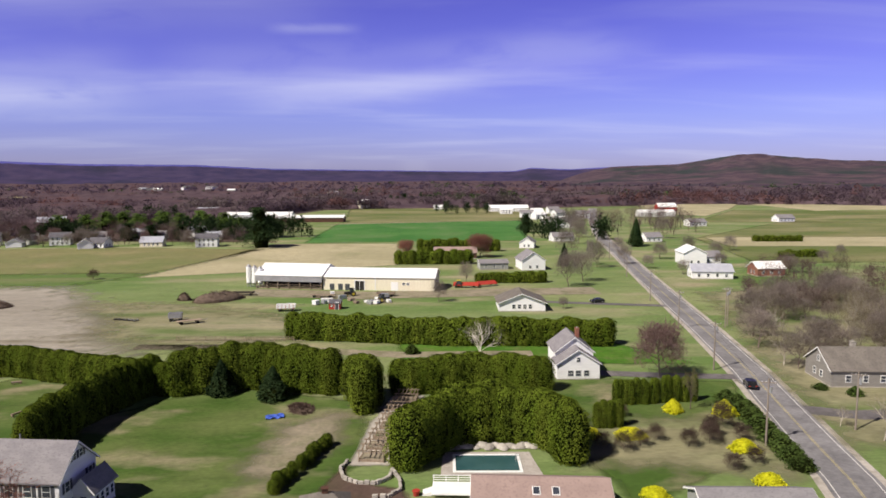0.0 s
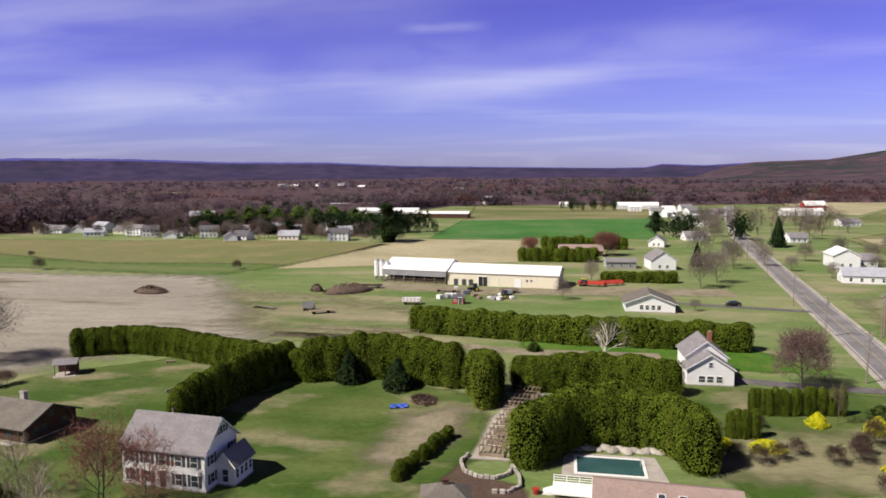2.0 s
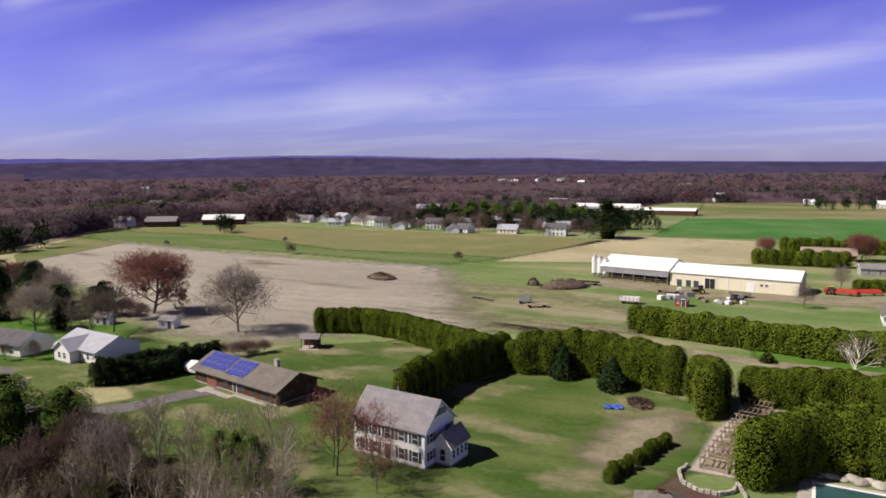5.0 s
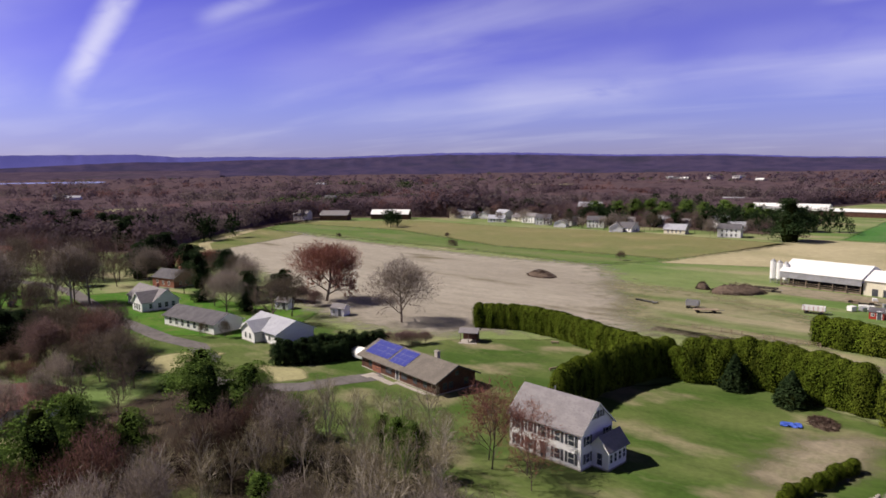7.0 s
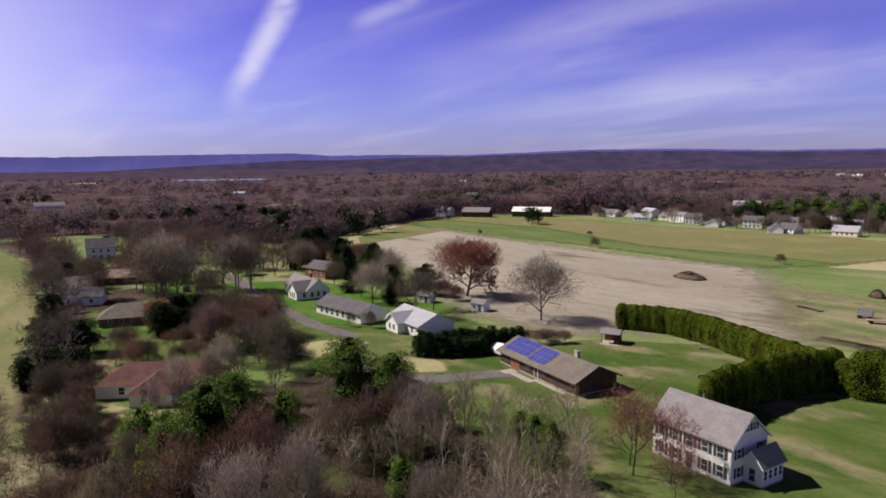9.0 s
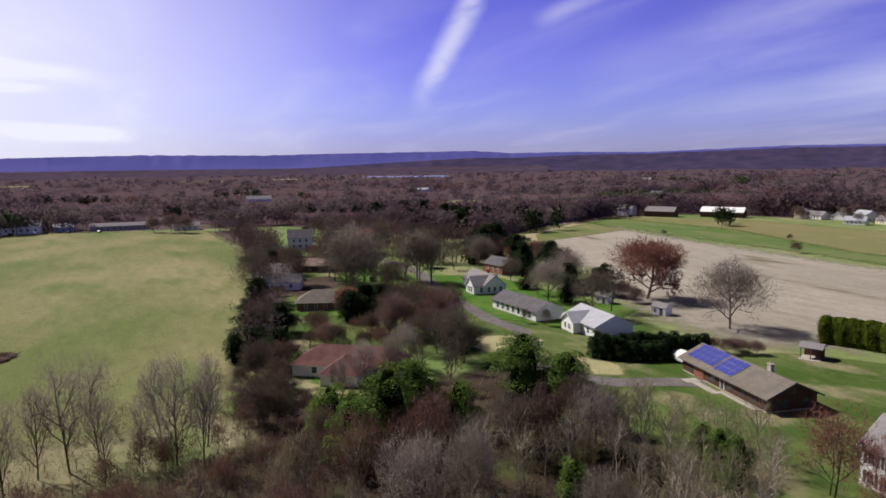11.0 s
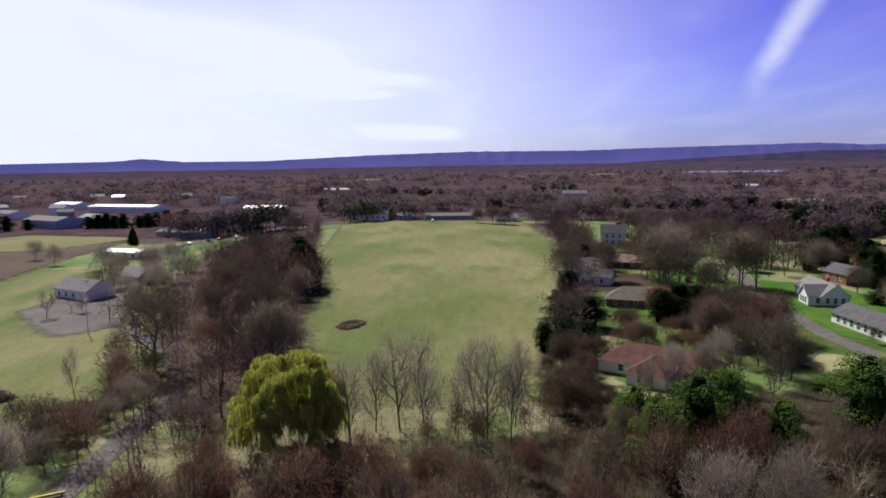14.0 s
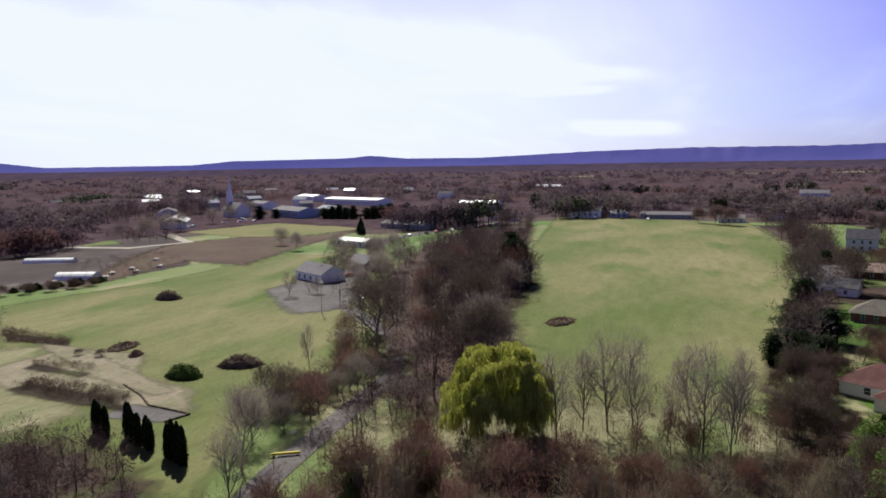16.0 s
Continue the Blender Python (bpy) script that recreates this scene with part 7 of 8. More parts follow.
BELTS = [([(-95, -40), (-135, -35), (-172, -47), (-225, -52), (-312, -75), (-440, -100), (-445, -118), (-305, -114), (-200, -84), (-150, -60), (-105, -50)], 6.2, 5, 13),
         ([(-126, 12), (-140, 15), (-225, 30), (-357, 42), (-460, 36), (-460, 60), (-350, 58), (-240, 48), (-205, 34), (-150, 22)], 6.2, 6, 13),
         ([(-230, 130), (-300, 150), (-370, 190), (-430, 230), (-470, 180), (-420, 90), (-300, 84), (-240, 112)], 8.5, 9, 14),
         ([(-460, 350), (-400, 420), (-345, 440), (-250, 432), (-110, 416), (-100, 560), (-320, 560), (-500, 400)], 8.5, 7, 11),
         ([(-420, 372), (-350, 408), (-250, 396), (-178, 394), (-110, 386), (-110, 412), (-250, 424), (-350, 430)], 9.5, 4, 8),
         ([(-58, -100), (-70, -92), (-66, -72), (-60, -60), (-45, -52), (-38, -75)], 2.6, 3.5, 6.5),
         ([(-150, 58), (-190, 50), (-235, 62), (-300, 70), (-300, 100), (-245, 84), (-210, 76), (-160, 66)], 11, 8, 13),
         ([(-150, 60), (-168, 60), (-168, 74), (-150, 70)], 8, 6, 9),
         ([(-76, -44), (-96, -38), (-112, -50), (-112, -58), (-92, -50), (-78, -49)], 3.4, 4, 7),
         ([(-98, -57), (-114, -58), (-116, -66), (-100, -70), (-88, -72), (-86, -60)], 3.6, 2.5, 5),
         ([(-92, -57), (-118, -60), (-150, -68), (-200, -88), (-192, -102), (-150, -86), (-128, -74), (-110, -68)], 6.5, 5, 9),
         ([(-168, -96), (-250, -104), (-310, -122), (-310, -152), (-250, -142), (-190, -122)], 9, 5, 9),
         ([(-120, -58), (-170, -52), (-225, -56), (-320, -100), (-330, -128), (-250, -112), (-195, -94), (-150, -72)], 8.0, 4, 9),
         ([(95, 190), (140, 180), (190, 240), (150, 300), (110, 230)], 6, 5, 8),
         ([(-330, -170), (-430, -150), (-500, -120), (-500, -180), (-400, -190)], 15, 5, 9),
         ([(-300, -262), (-345, -318), (-345, -350), (-310, -330), (-285, -285)], 9, 4, 8),
         ([(-395, -330), (-450, -370), (-520, -420), (-420, -470), (-360, -420)], 12, 8, 13),
         ([(110, 440), (190, 440), (260, 700), (140, 640)], 15, 8, 13)]
bs, bh = [], []
for i, (poly, gap, lo, hi) in enumerate(BELTS):
    for p in scatter(poly, gap, 20 + i):
        bs.append(p)
        bh.append(lowered(*p, rngh.uniform(lo, hi)))
for tone, pick, words, seed in (("woods_near", (0, 1, 2), "leafless purple-brown tree belts along the fields", 9), ("woods_dusk", (3, 4), "dark maroon leafless trees in the belts", 10), ("woods_grey", (5,), "pale grey leafless trees in the belts", 11)):
    mine = [i for i in range(len(bs)) if (i * 7 + int(bs[i][0])) % 6 in pick]
    woods("field_woods", words, [bs[i] for i in mine], [bh[i] for i in mine], 300, 0.0050, tone, seed)
for i, (x, y) in enumerate(scatter([(-104, -41), (-135, -37), (-172, -49), (-225, -54), (-240, -84), (-200, -82), (-150, -62), (-112, -52)], 10.0, 17)):
    bare_tree(("haze", "maroon", "haze", "bare", "mist")[i % 5], x, y, 8 + (i * 29 % 60) / 10, "tall leafless tree in the belt between the meadows", 0.95, seed=i, group="belt trees")
for k in (0, 1, 3, 5, 12):
    sheet("belt_floor_%d" % k, BELTS[k][0], "leaf_litter", 0.12 + 0.004 * k, 2.0, 6.0, seed=k, label="brown leaf litter under the tree belt")
rngs = random.Random(31)
for i, (x, y, r) in enumerate(STREET):
    for _ in range(2):
        bare_tree(rngs.choice(("mist", "haze", "mist", "rust")), x + rngs.uniform(-14, 14), y + rngs.uniform(-5, 16), rngs.uniform(6, 11), "leafless tree beside the street houses", rngs.uniform(0.7, 1.0), group="street trees")
for x, y, h, r in ((-330, 438, 9, 4), (-262, 420, 8, 3.5), (-246, 432, 10, 4), (-182, 430, 11, 6), (-170, 436, 10, 6), (-150, 430, 10, 6), (-136, 424, 9, 5), (-222, 440, 11, 6), (-286, 446, 9, 4), (-330, 480, 14, 11), (-318, 486, 13, 9), (-455, 395, 14, 7), (-446, 400, 12, 6), (-414, 330, 2, 1.6), (72, 470, 13, 7)):
    evergreen("dark_evergreen", x, y, h, r, name="evergreen_tree", label="dark evergreen behind the street houses", group="street evergreens")
for x, y, h, r in ((-245, 470, 14, 9), (-232, 480, 14, 9), (-215, 500, 15, 10), (-200, 490, 14, 9), (-186, 500, 15, 10), (-170, 490, 14, 9), (-150, 480, 14, 9), (-134, 470, 15, 9), (-118, 450, 13, 8), (-160, 500, 15, 9), (-226, 496, 15, 9)):
    evergreen("pine", x, y, h, r, name="pine_tree", label="green pine behind the street houses", group="street pines")
ROWS = scatter([(-111, -152), (-114, -136), (-117.5, -137), (-121, -165)], 0.9, 5) + scatter([(-87, -118), (-85.5, -103), (-86, -89.5), (-90, -93.5), (-92.6, -106), (-92.6, -119)], 0.8, 6) + scatter([(-98, -128), (-101, -112), (-103, -113), (-101, -129)], 1.0, 7)
woods("garden_rows", "low dark purple-brown brush in rough rows on bare earth", ROWS, [rngh.uniform(0.8, 1.7) for _ in ROWS], 60, 0.04, "dark_brush", 66, 0.8, 0.02)


# ---- yard, farm and road things ----
def car(x, y, rz, paint, label, long=4.5):
    c = thing("car", (x, y, 0.1), rz, label, "car", "cars")
    bm = bmesh.new()
    L = long / 2
    prism(bm, [(-L, .35), (L, .35), (L, .75), (L * .55, .92), (L * .25, 1.42), (-L * .55, 1.45), (-L * .92, .95), (-L, .85)], -.86, .86)
    bmesh.ops.bevel(bm, geom=list(bm.edges), offset=0.07, segments=2, affect="EDGES")
    part("body", bm, paint, c)
    g = bmesh.new()
    prism(g, [(L * .50, .95), (L * .26, 1.36), (-L * .52, 1.39), (-L * .84, .97)], -.88, .88)
    part("windows", g, "glass", c, "dark side windows")
    part("windscreen", boxes((-.66, .66, -.02, .02, -.32, .32)), "glass", c).matrix_basis = pose(0, L * .42, 1.18, 28, 0, 0)
    for sx in (-.84, .84):
        for sy in (-L * .62, L * .62):
            w = part("wheel", tube(bmesh.new(), (sx - .1, sy, .32), (sx + .1, sy, .32), .33, .33, 14), "rubber", c)
            part("rim", tube(bmesh.new(), (sx - .11, sy, .32), (sx + .11, sy, .32), .19, .19, 10), "steel", w)
    for sx in (-.6, .6):
        part("headlight", boxes((sx - .18, sx + .18, L - .06, L + .03, .62, .76)), "trim", c)
        part("tail_light", boxes((sx - .16, sx + .16, -L - .03, -L + .06, .72, .86)), "red_paint", c)


ROAD_TURN = -13
car(61.4, 123.5, ROAD_TURN, "black_paint", "black car driving on the asphalt road")
car(54.5, 209.5, 100, "black_paint", "dark car parked on the driveway")
for i, (x, y, r, p, lab) in enumerate(((-497, -66, 60, "white_metal", "white car parked beyond the meadow"), (-496, -48, 80, "black_paint", "dark car parked beyond the meadow"), (-494, -80, 90, "black_paint", "dark van parked beyond the meadow"), (-490, -30, 80, "steel", "grey car parked beyond the meadow"),
                                      (-300, -150, 60, "black_paint", "dark car in the far lot"), (-292, -143, 60, "red_paint", "red car in the far lot"), (-312, -152, 50, "steel", "silver car in the far lot"), (-218, -117, 40, "red_paint", "red car parked beside the grey house"), (-228, 70, 70, "black_paint", "dark car parked on the lawn lane"), (-444, -330, 30, "steel", "silver car before the church"), (-436, -322, 30, "white_metal", "white car before the church"), (-452, -322, 30, "blue_paint", "blue car before the store"))):
    car(x, y, r, p, lab)


def pole(x, y, h, rz, label="weathered wooden utility pole beside the road"):
    p = thing("utility_pole", (x, y, 0), rz, label, "utility pole", "utility poles")
    part("post", tube(bmesh.new(), (0, 0, -0.3), (0, 0, h), .16, .11, 10), "pole_wood", p)
    part("crossarm", boxes((-1.1, 1.1, -.06, .06, h - .7, h - .55)), "pole_wood", p)
    for u in (-.95, -.4, .4, .95):
        part("insulator", tube(bmesh.new(), (u, 0, h - .55), (u, 0, h - .38), .05, .03, 6), "trim", p)
    part("transformer", tube(bmesh.new(), (.3, 0, h - 2.1), (.3, 0, h - 1.2), .22, .22, 10), "steel", p)


POLES = [(50.5, 96), (59.5, 135.2), (66, 172), (72, 212), (79.5, 262), (88, 318), (98, 380)]
for x, y in POLES:
    pole(x, y, 10.2, ROAD_TURN)
pole(78.9, 173.4, 10.6, ROAD_TURN)
pole(80.4, 175.5, 10.6, ROAD_TURN)
pole(67.5, 101.5, 9.5, ROAD_TURN)


def wire(a, b, u, sag):
    """One sagging line from pole to pole."""
    a, b = Vector((*a, 9.8)), Vector((*b, 9.8))
    d = (b - a).normalized()
    s = Vector((d.y, -d.x, 0)) * u
    bm = bmesh.new()
    pts = [a.lerp(b, k / 8) + s - Vector((0, 0, sag * (1 - (k / 4 - 1) ** 2))) for k in range(9)]
    for p, q in zip(pts, pts[1:]):
        tube(bm, p, q, .018, .018, 3)
    tagged(new("power_line", mesh_of("power_line", bm, "dark")), "thin dark power line slung between poles", "power line", "power lines")


for a, b in zip(POLES, POLES[1:]):
    for u in (-.9, .9):
        wire(a, b, u, 0.6)


def brush_pile(x, y, r, h, label, material="dark_brush", seed=0):
    rng = np.random.default_rng(seed + 50)
    n = 1500
    a, q = rng.uniform(0, 6.283, n), np.sqrt(rng.uniform(0, 1, n))
    p = np.stack([q * r * np.cos(a), q * r * 0.62 * np.sin(a), h * (1 - q ** 2) * rng.uniform(0.5, 1.1, n)], 1)
    d = rng.normal(0, 1, (n, 3)) * np.array([1, 1, .5]) * min(0.55, r * 0.12)
    s = rng.normal(0, 1, (n, 3)) * 0.06
    t = thing("brush_pile", (x, y, 0), rng.uniform(0, 180), label, "brush pile", "brush piles")
    part("brushwood", tri_mesh("brushwood", np.stack([p - s, p + s, p + d], 1).reshape(-1, 3), material), None, t)
    bm = bmesh.new()
    bmesh.ops.create_icosphere(bm, subdivisions=3, radius=1)
    for v in bm.verts:
        v.co = Vector((v.co.x * r * .9, v.co.y * r * .56, max(-.1, v.co.z * h * .8 * (1 + .35 * noise.noise(v.co * 2.5 + Vector((x, y, 0)))))))
    part("mound", bm, "heap_earth" if material != "shrub" else "shrub", t)


for i, (x, y, r, h, lab) in enumerate(((-132.8, 212.5, 7, 2.0, "heap of grey brush on the tilled field"), (-66, 221, 9, 2.6, "broad heap of earth and brush"), (-77, 221, 2.6, 2.2, "small dark heap of brush"), (-168, -32, 5.2, 0.9, "dark brush heap in the hay meadow"), (-112, -86.5, 4.6, 2.0, "dark heap of cut branches on the meadow"), (-165, -152, 4.2, 2.4, "thorny brush clump on the meadow"), (-111.5, -113, 2.2, 1.0, "low weedy clump on the meadow"), (-116, -121, 4.4, 0.8, "low weedy mound on the meadow"), (-21, 115, 3.5, .5, "scattered pale rubble on the lawn"))):
    brush_pile(x, y, r, h * 1.15, lab, seed=i)
brush_pile(-102.4, -92.5, 4.0, 2.6, "rounded dark green mound on the meadow", "shrub", 40)


def wagon(x, y, rz, long, material, label, sides=1.0, stripes=None):
    w = thing("farm_wagon", (x, y, 0), rz, label, "wagon", "farm wagons")
    part("bed", boxes((-long / 2, long / 2, -1.1, 1.1, .85, 1.0)), "timber", w)
    if sides:
        for side in ((-long / 2, long / 2, -1.12, -1.04), (-long / 2, long / 2, 1.04, 1.12), (-long / 2, -long / 2 + .08, -1.04, 1.04), (long / 2 - .08, long / 2, -1.04, 1.04)):
            part("sideboard", boxes((*side, 1.0, 1.0 + sides)), material, w)
        for k in range(5):
            u = -long / 2 + long * (k + .5) / 5
            part("stake", boxes((u - .05, u + .05, -1.16, -1.1, .8, 1.05 + sides)), stripes or material, w)
    for sx in (-long * .33, long * .33):
        for sy in (-.95, .95):
            part("wheel", tube(bmesh.new(), (sx, sy - .1, .42), (sx, sy + .1, .42), .42, .42, 12), "rubber", w)
    part("drawbar", boxes((long / 2, long / 2 + 1.6, -.06, .06, .7, .8)), "steel", w)


wagon(-40.5, 201.5, 5, 5.5, "white_metal", "white and red boxed farm wagon", 1.1, "red_paint")
wagon(-63.5, 185.2, 30, 6.5, "timber", "empty flatbed farm wagon on the grass", 0)
wagon(-68.5, 189, 10, 3.5, "steel", "grey spreader wagon on the grass", 1.3)
wagon(-12.2, 225, -8, 6, "timber", "timber farm wagon before the barn", 0.5)
wagon(-33, 224, -8, 8, "trim", "long pale flatbed wagon before the barn", 0)
wagon(-60, 229, 0, 7, "dark", "dark low implement wagon beside the silos", 0.3)


def tractor(x, y, rz, paint, label):
    t = thing("tractor", (x, y, 0), rz, label, "tractor", "tractors")
    part("bonnet", boxes((.2, 2.1, -.42, .42, .85, 1.5), bevel=.08), paint, t)
    part("chassis", boxes((-1.2, 2.0, -.3, .3, .55, .9)), "dark", t)
    cab = part("cab", boxes((-1.1, .25, -.75, .75, 1.2, 2.5), bevel=.06), "glass", t)
    part("cab_roof", boxes((-1.2, .35, -.82, .82, 2.5, 2.66), bevel=.04), paint, cab)
    for sx, r in ((-.75, .82), (1.55, .5)):
        for sy in (-.95, .95):
            wl_ = part("wheel", tube(bmesh.new(), (sx, sy - .2, r), (sx, sy + .2, r), r, r, 16), "rubber", t)
            part("rim", tube(bmesh.new(), (sx, sy - .21, r), (sx, sy + .21, r), r * .55, r * .55, 12), "yellow_paint", wl_)
    part("exhaust", tube(bmesh.new(), (1.0, .3, 1.5), (1.0, .3, 2.4), .05, .05, 8), "dark", t)


tractor(-12.5, 214.5, 20, "black_paint", "dark tractor standing before the barn")
tractor(-24, 226, 200, "dark", "dark tractor beside the barn door")
tractor(12.8, 241.5, 90, "yellow_paint", "yellow tractor beside the barn's end")


def header(x, y, rz, long, label):
    h = thing("farm_implement", (x, y, 0), rz, label, "farm implement", "red implements")
    part("frame", boxes((-long / 2, long / 2, -.2, .2, .9, 1.2), (-long / 2, -long / 2 + .25, -1.2, .6, .5, 1.4), (long / 2 - .25, long / 2, -1.2, .6, .5, 1.4)), "red_paint", h)
    part("hood", prism(bmesh.new(), [(-1.3, .9), (.6, 1.9), (.7, 1.8), (-1.2, .75)], -long / 2, long / 2), "red_paint", h, "sloping red hood")
    for k in range(8):
        u = -long / 2 + long * (k + .5) / 8
        part("tine", boxes((u - .05, u + .05, -1.6, -.9, .25, .5)), "steel", h)
    for sx in (-long * .3, long * .3):
        part("wheel", tube(bmesh.new(), (sx, .5, .4), (sx, .75, .4), .4, .4, 12), "rubber", h)


header(15.5, 241, -8, 9, "long red harvest implement parked in the yard")
header(23, 243.5, 25, 7.5, "red harvest implement parked in the yard")
for i in range(5):
    b = thing("harrow", (-85.5 + i * 1.5, 191 - i * .5, 0), 20 + i * 7, "low rusty harrow section in the grass", "harrow", "harrow sections")
    part("frame", boxes((-.8, .8, -.6, -.5, .2, .4), (-.8, .8, .5, .6, .2, .4), (-.8, -.7, -.6, .6, .2, .4), (.7, .8, -.6, .6, .2, .4)), "dark", b)
    for u in (-.6, -.2, .2, .6):
        part("disc", tube(bmesh.new(), (u, -.1, .3), (u + .05, -.1, .3), .3, .3, 10), "steel", b)
RC = random.Random(8)
for i in range(16):
    x, y = RC.uniform(-36, -10), RC.uniform(210, 228)
    m_ = RC.choice(("timber", "trim", "steel", "white_metal"))
    c = thing("crate", (x, y, 0), RC.uniform(0, 90), {"timber": "weathered timber crate in the farm yard", "trim": "white plastic crate in the farm yard", "steel": "grey metal bin in the farm yard", "white_metal": "white water tank in the farm yard"}[m_], "crate", "yard crates")
    w, d, h = RC.uniform(.6, 1.4), RC.uniform(.5, .9), RC.uniform(.7, 1.5)
    part("box", boxes((-w, w, -d, d, .12, h), bevel=.04), m_, c)
    part("pallet", boxes((-w - .05, w + .05, -d - .05, -d + .15, 0, .12), (-w - .05, w + .05, -.1, .1, 0, .12), (-w - .05, w + .05, d - .15, d + .05, 0, .12)), "timber", c)
house("red_shed", -26.3, 204.5, -5, 3.4, 2.8, 1.9, .9, "red_paint", "shingle_dark", "small red wooden shed beside the hedge", front=[(-.8, 1.1, .6, .6)], door=(.7,), over=.2, base=0, category="shed")


def paddock(x0, y0, n, step, dx, dy, label):
    f = thing("fence", (x0, y0, 0), math.degrees(math.atan2(dy, dx)), label, "fence", "fences")
    for i in range(n + 1):
        part("post", boxes((i * step - .06, i * step + .06, -.06, .06, -.2, 1.2)), "timber", f)
    for z in (.4, .75, 1.1):
        part("rail", boxes((0, n * step, -.1, -.06, z - .05, z + .05)), "timber", f)


paddock(-22, 214, 5, 2, 1, -.08, "pale rail fence in the farm yard")
paddock(-60, 165.5, 12, 2.4, 1, -.06, "wire and post fence along the field track")
paddock(-38.5, 124.5, 3, 1.2, 1, .05, "short pale picket fence before the hedge")

# blue tarpaulin on the lawn
tp = thing("tarpaulin", (-24.7, 111, 0), 15, "crumpled blue tarpaulin lying on the lawn", "tarpaulin")
bm = bmesh.new()
bmesh.ops.create_grid(bm, x_segments=14, y_segments=10, size=1)
for v in bm.verts:
    v.co = Vector((v.co.x * 1.5, v.co.y * .9, .25 + .3 * noise.noise(v.co * 2.2)))
bmesh.ops.solidify(bm, geom=list(bm.faces), thickness=.04)
part("sheet", bm, "blue_paint", tp)

# open garden shelter
gz = thing("garden_shelter", (-95.3, 121.6, 0), 25, "small open timber shelter with a grey pitched roof", "shelter")
part("roof", prism(bmesh.new(), [(-2.0, 2.3), (0, 3.1), (2.0, 2.3), (2.0, 2.42), (0, 3.24), (-2.0, 2.42)], -2.3, 2.3), "shingle_grey", gz)
part("back_wall", boxes((-1.9, 1.9, 1.5, 1.62, 0, 2.4)), "brown_wall", gz)
part("end_wall", boxes((1.8, 1.9, -1.5, 1.5, 0, 2.4)), "brown_wall", gz)
for sx in (-1.85, 0):
    part("post", boxes((sx - .07, sx + .07, -1.6, -1.46, 0, 2.4)), "timber", gz)
part("floor_slab", boxes((-2.1, 2.1, -2.6, 1.7, -.05, .1)), "pale_deck", gz)

# covered boat by the ranch house
bt = thing("covered_boat", (-103.5, 95.5, 0), -12, "boat under a white cover beside the ranch house", "boat")
bm = bmesh.new()
bmesh.ops.create_icosphere(bm, subdivisions=3, radius=1)
for v in bm.verts:
    v.co = Vector((v.co.x * 4.4, v.co.y * 1.5 * (1 - .25 * max(0, v.co.x)), max(.6, 1.2 + v.co.z * 1.5 + .12 * noise.noise(v.co * 4))))
part("cover", bm, "white_metal", bt)
part("trailer", boxes((-3.5, 4.8, -.5, -.4, .35, .5), (-3.5, 4.8, .4, .5, .35, .5), (-2, -1.8, -1.1, 1.1, .3, .42)), "steel", bt)
for sy in (-1.1, 1.1):
    part("wheel", tube(bmesh.new(), (-1.9, sy - .1, .35), (-1.9, sy + .1, .35), .35, .35, 12), "rubber", bt)

# log seat and bits on the far lawn
for x, y, r in ((-78.6, 131.5, 20), (-68.3, 113.5, 70)):
    lg = thing("log_seat", (x, y, 0), r, "rough log bench on the lawn", "bench", "log benches")
    part("seat", tube(bmesh.new(), (-.9, 0, .5), (.9, 0, .5), .22, .2, 10), "timber", lg)
    for u in (-.6, .6):
        part("leg", boxes((u - .12, u + .12, -.15, .15, 0, .42)), "timber", lg)


# raised beds and trellises climbing beside the pool hedge
def raised_bed(x, y, rz, w, d, label, slats):
    b = thing("raised_bed", (x, y, 0), rz, label, "garden bed", "raised beds")
    part("frame", boxes((-w, w, -d, -d + .12, 0, .45), (-w, w, d - .12, d, 0, .45), (-w, -w + .12, -d, d, 0, .45), (w - .12, w, -d, d, 0, .45)), "timber", b)
    part("soil", boxes((-w + .12, w - .12, -d + .12, d - .12, 0, .36)), "dirt", b)
    for sx in (-w, w):
        for sy in (-d, d):
            part("post", boxes((sx - .07, sx + .07, sy - .07, sy + .07, 0, 1.7)), "timber", b)
    part("beam", boxes((-w - .3, w + .3, -d - .06, -d + .06, 1.6, 1.75)), "timber", b)
    part("beam", boxes((-w - .3, w + .3, d - .06, d + .06, 1.6, 1.75)), "timber", b)
    for k in range(slats):
        u = -w + 2 * w * (k + .5) / slats
        part("slat", boxes((u - .06, u + .06, -d - .25, d + .25, 1.75, 1.85)), "timber", b)


for k in range(7):
    f = k / 6
    raised_bed(-7.2 + 4.3 * f, 93.6 + 25.0 * f, -8, 1.75, 1.25, "weathered timber raised bed under a slatted trellis", 5)
sheet("bed_path", [(-10.2, 91.5), (-4.8, 91.2), (-1.5, 106), (0.2, 121.2), (-5.6, 121.4), (-8.6, 106)], "gravel", 0.09, 0.25, 2.0, label="pale gravel between the raised beds")


def curved_wall(points, h, t, label, material="stone"):
    w = thing("garden_wall", (points[0][0], points[0][1], 0), 0, label, "wall", "garden walls")
    rng = random.Random(int(points[0][0] * 10))
    ox, oy = points[0]
    for (x0, y0), (x1, y1) in zip(points, points[1:]):
        n = max(1, int(math.hypot(x1 - x0, y1 - y0) / .7))
        for k in range(n):
            x, y = x0 + (x1 - x0) * (k + .5) / n, y0 + (y1 - y0) * (k + .5) / n
            s = part("stone", boxes((-.36, .36, -t, t, 0, h * rng.uniform(.8, 1.1)), bevel=.05), material, w)
            s.matrix_basis = pose(x - ox, y - oy, 0, 0, 0, math.degrees(math.atan2(y1 - y0, x1 - x0)) + rng.uniform(-5, 5))


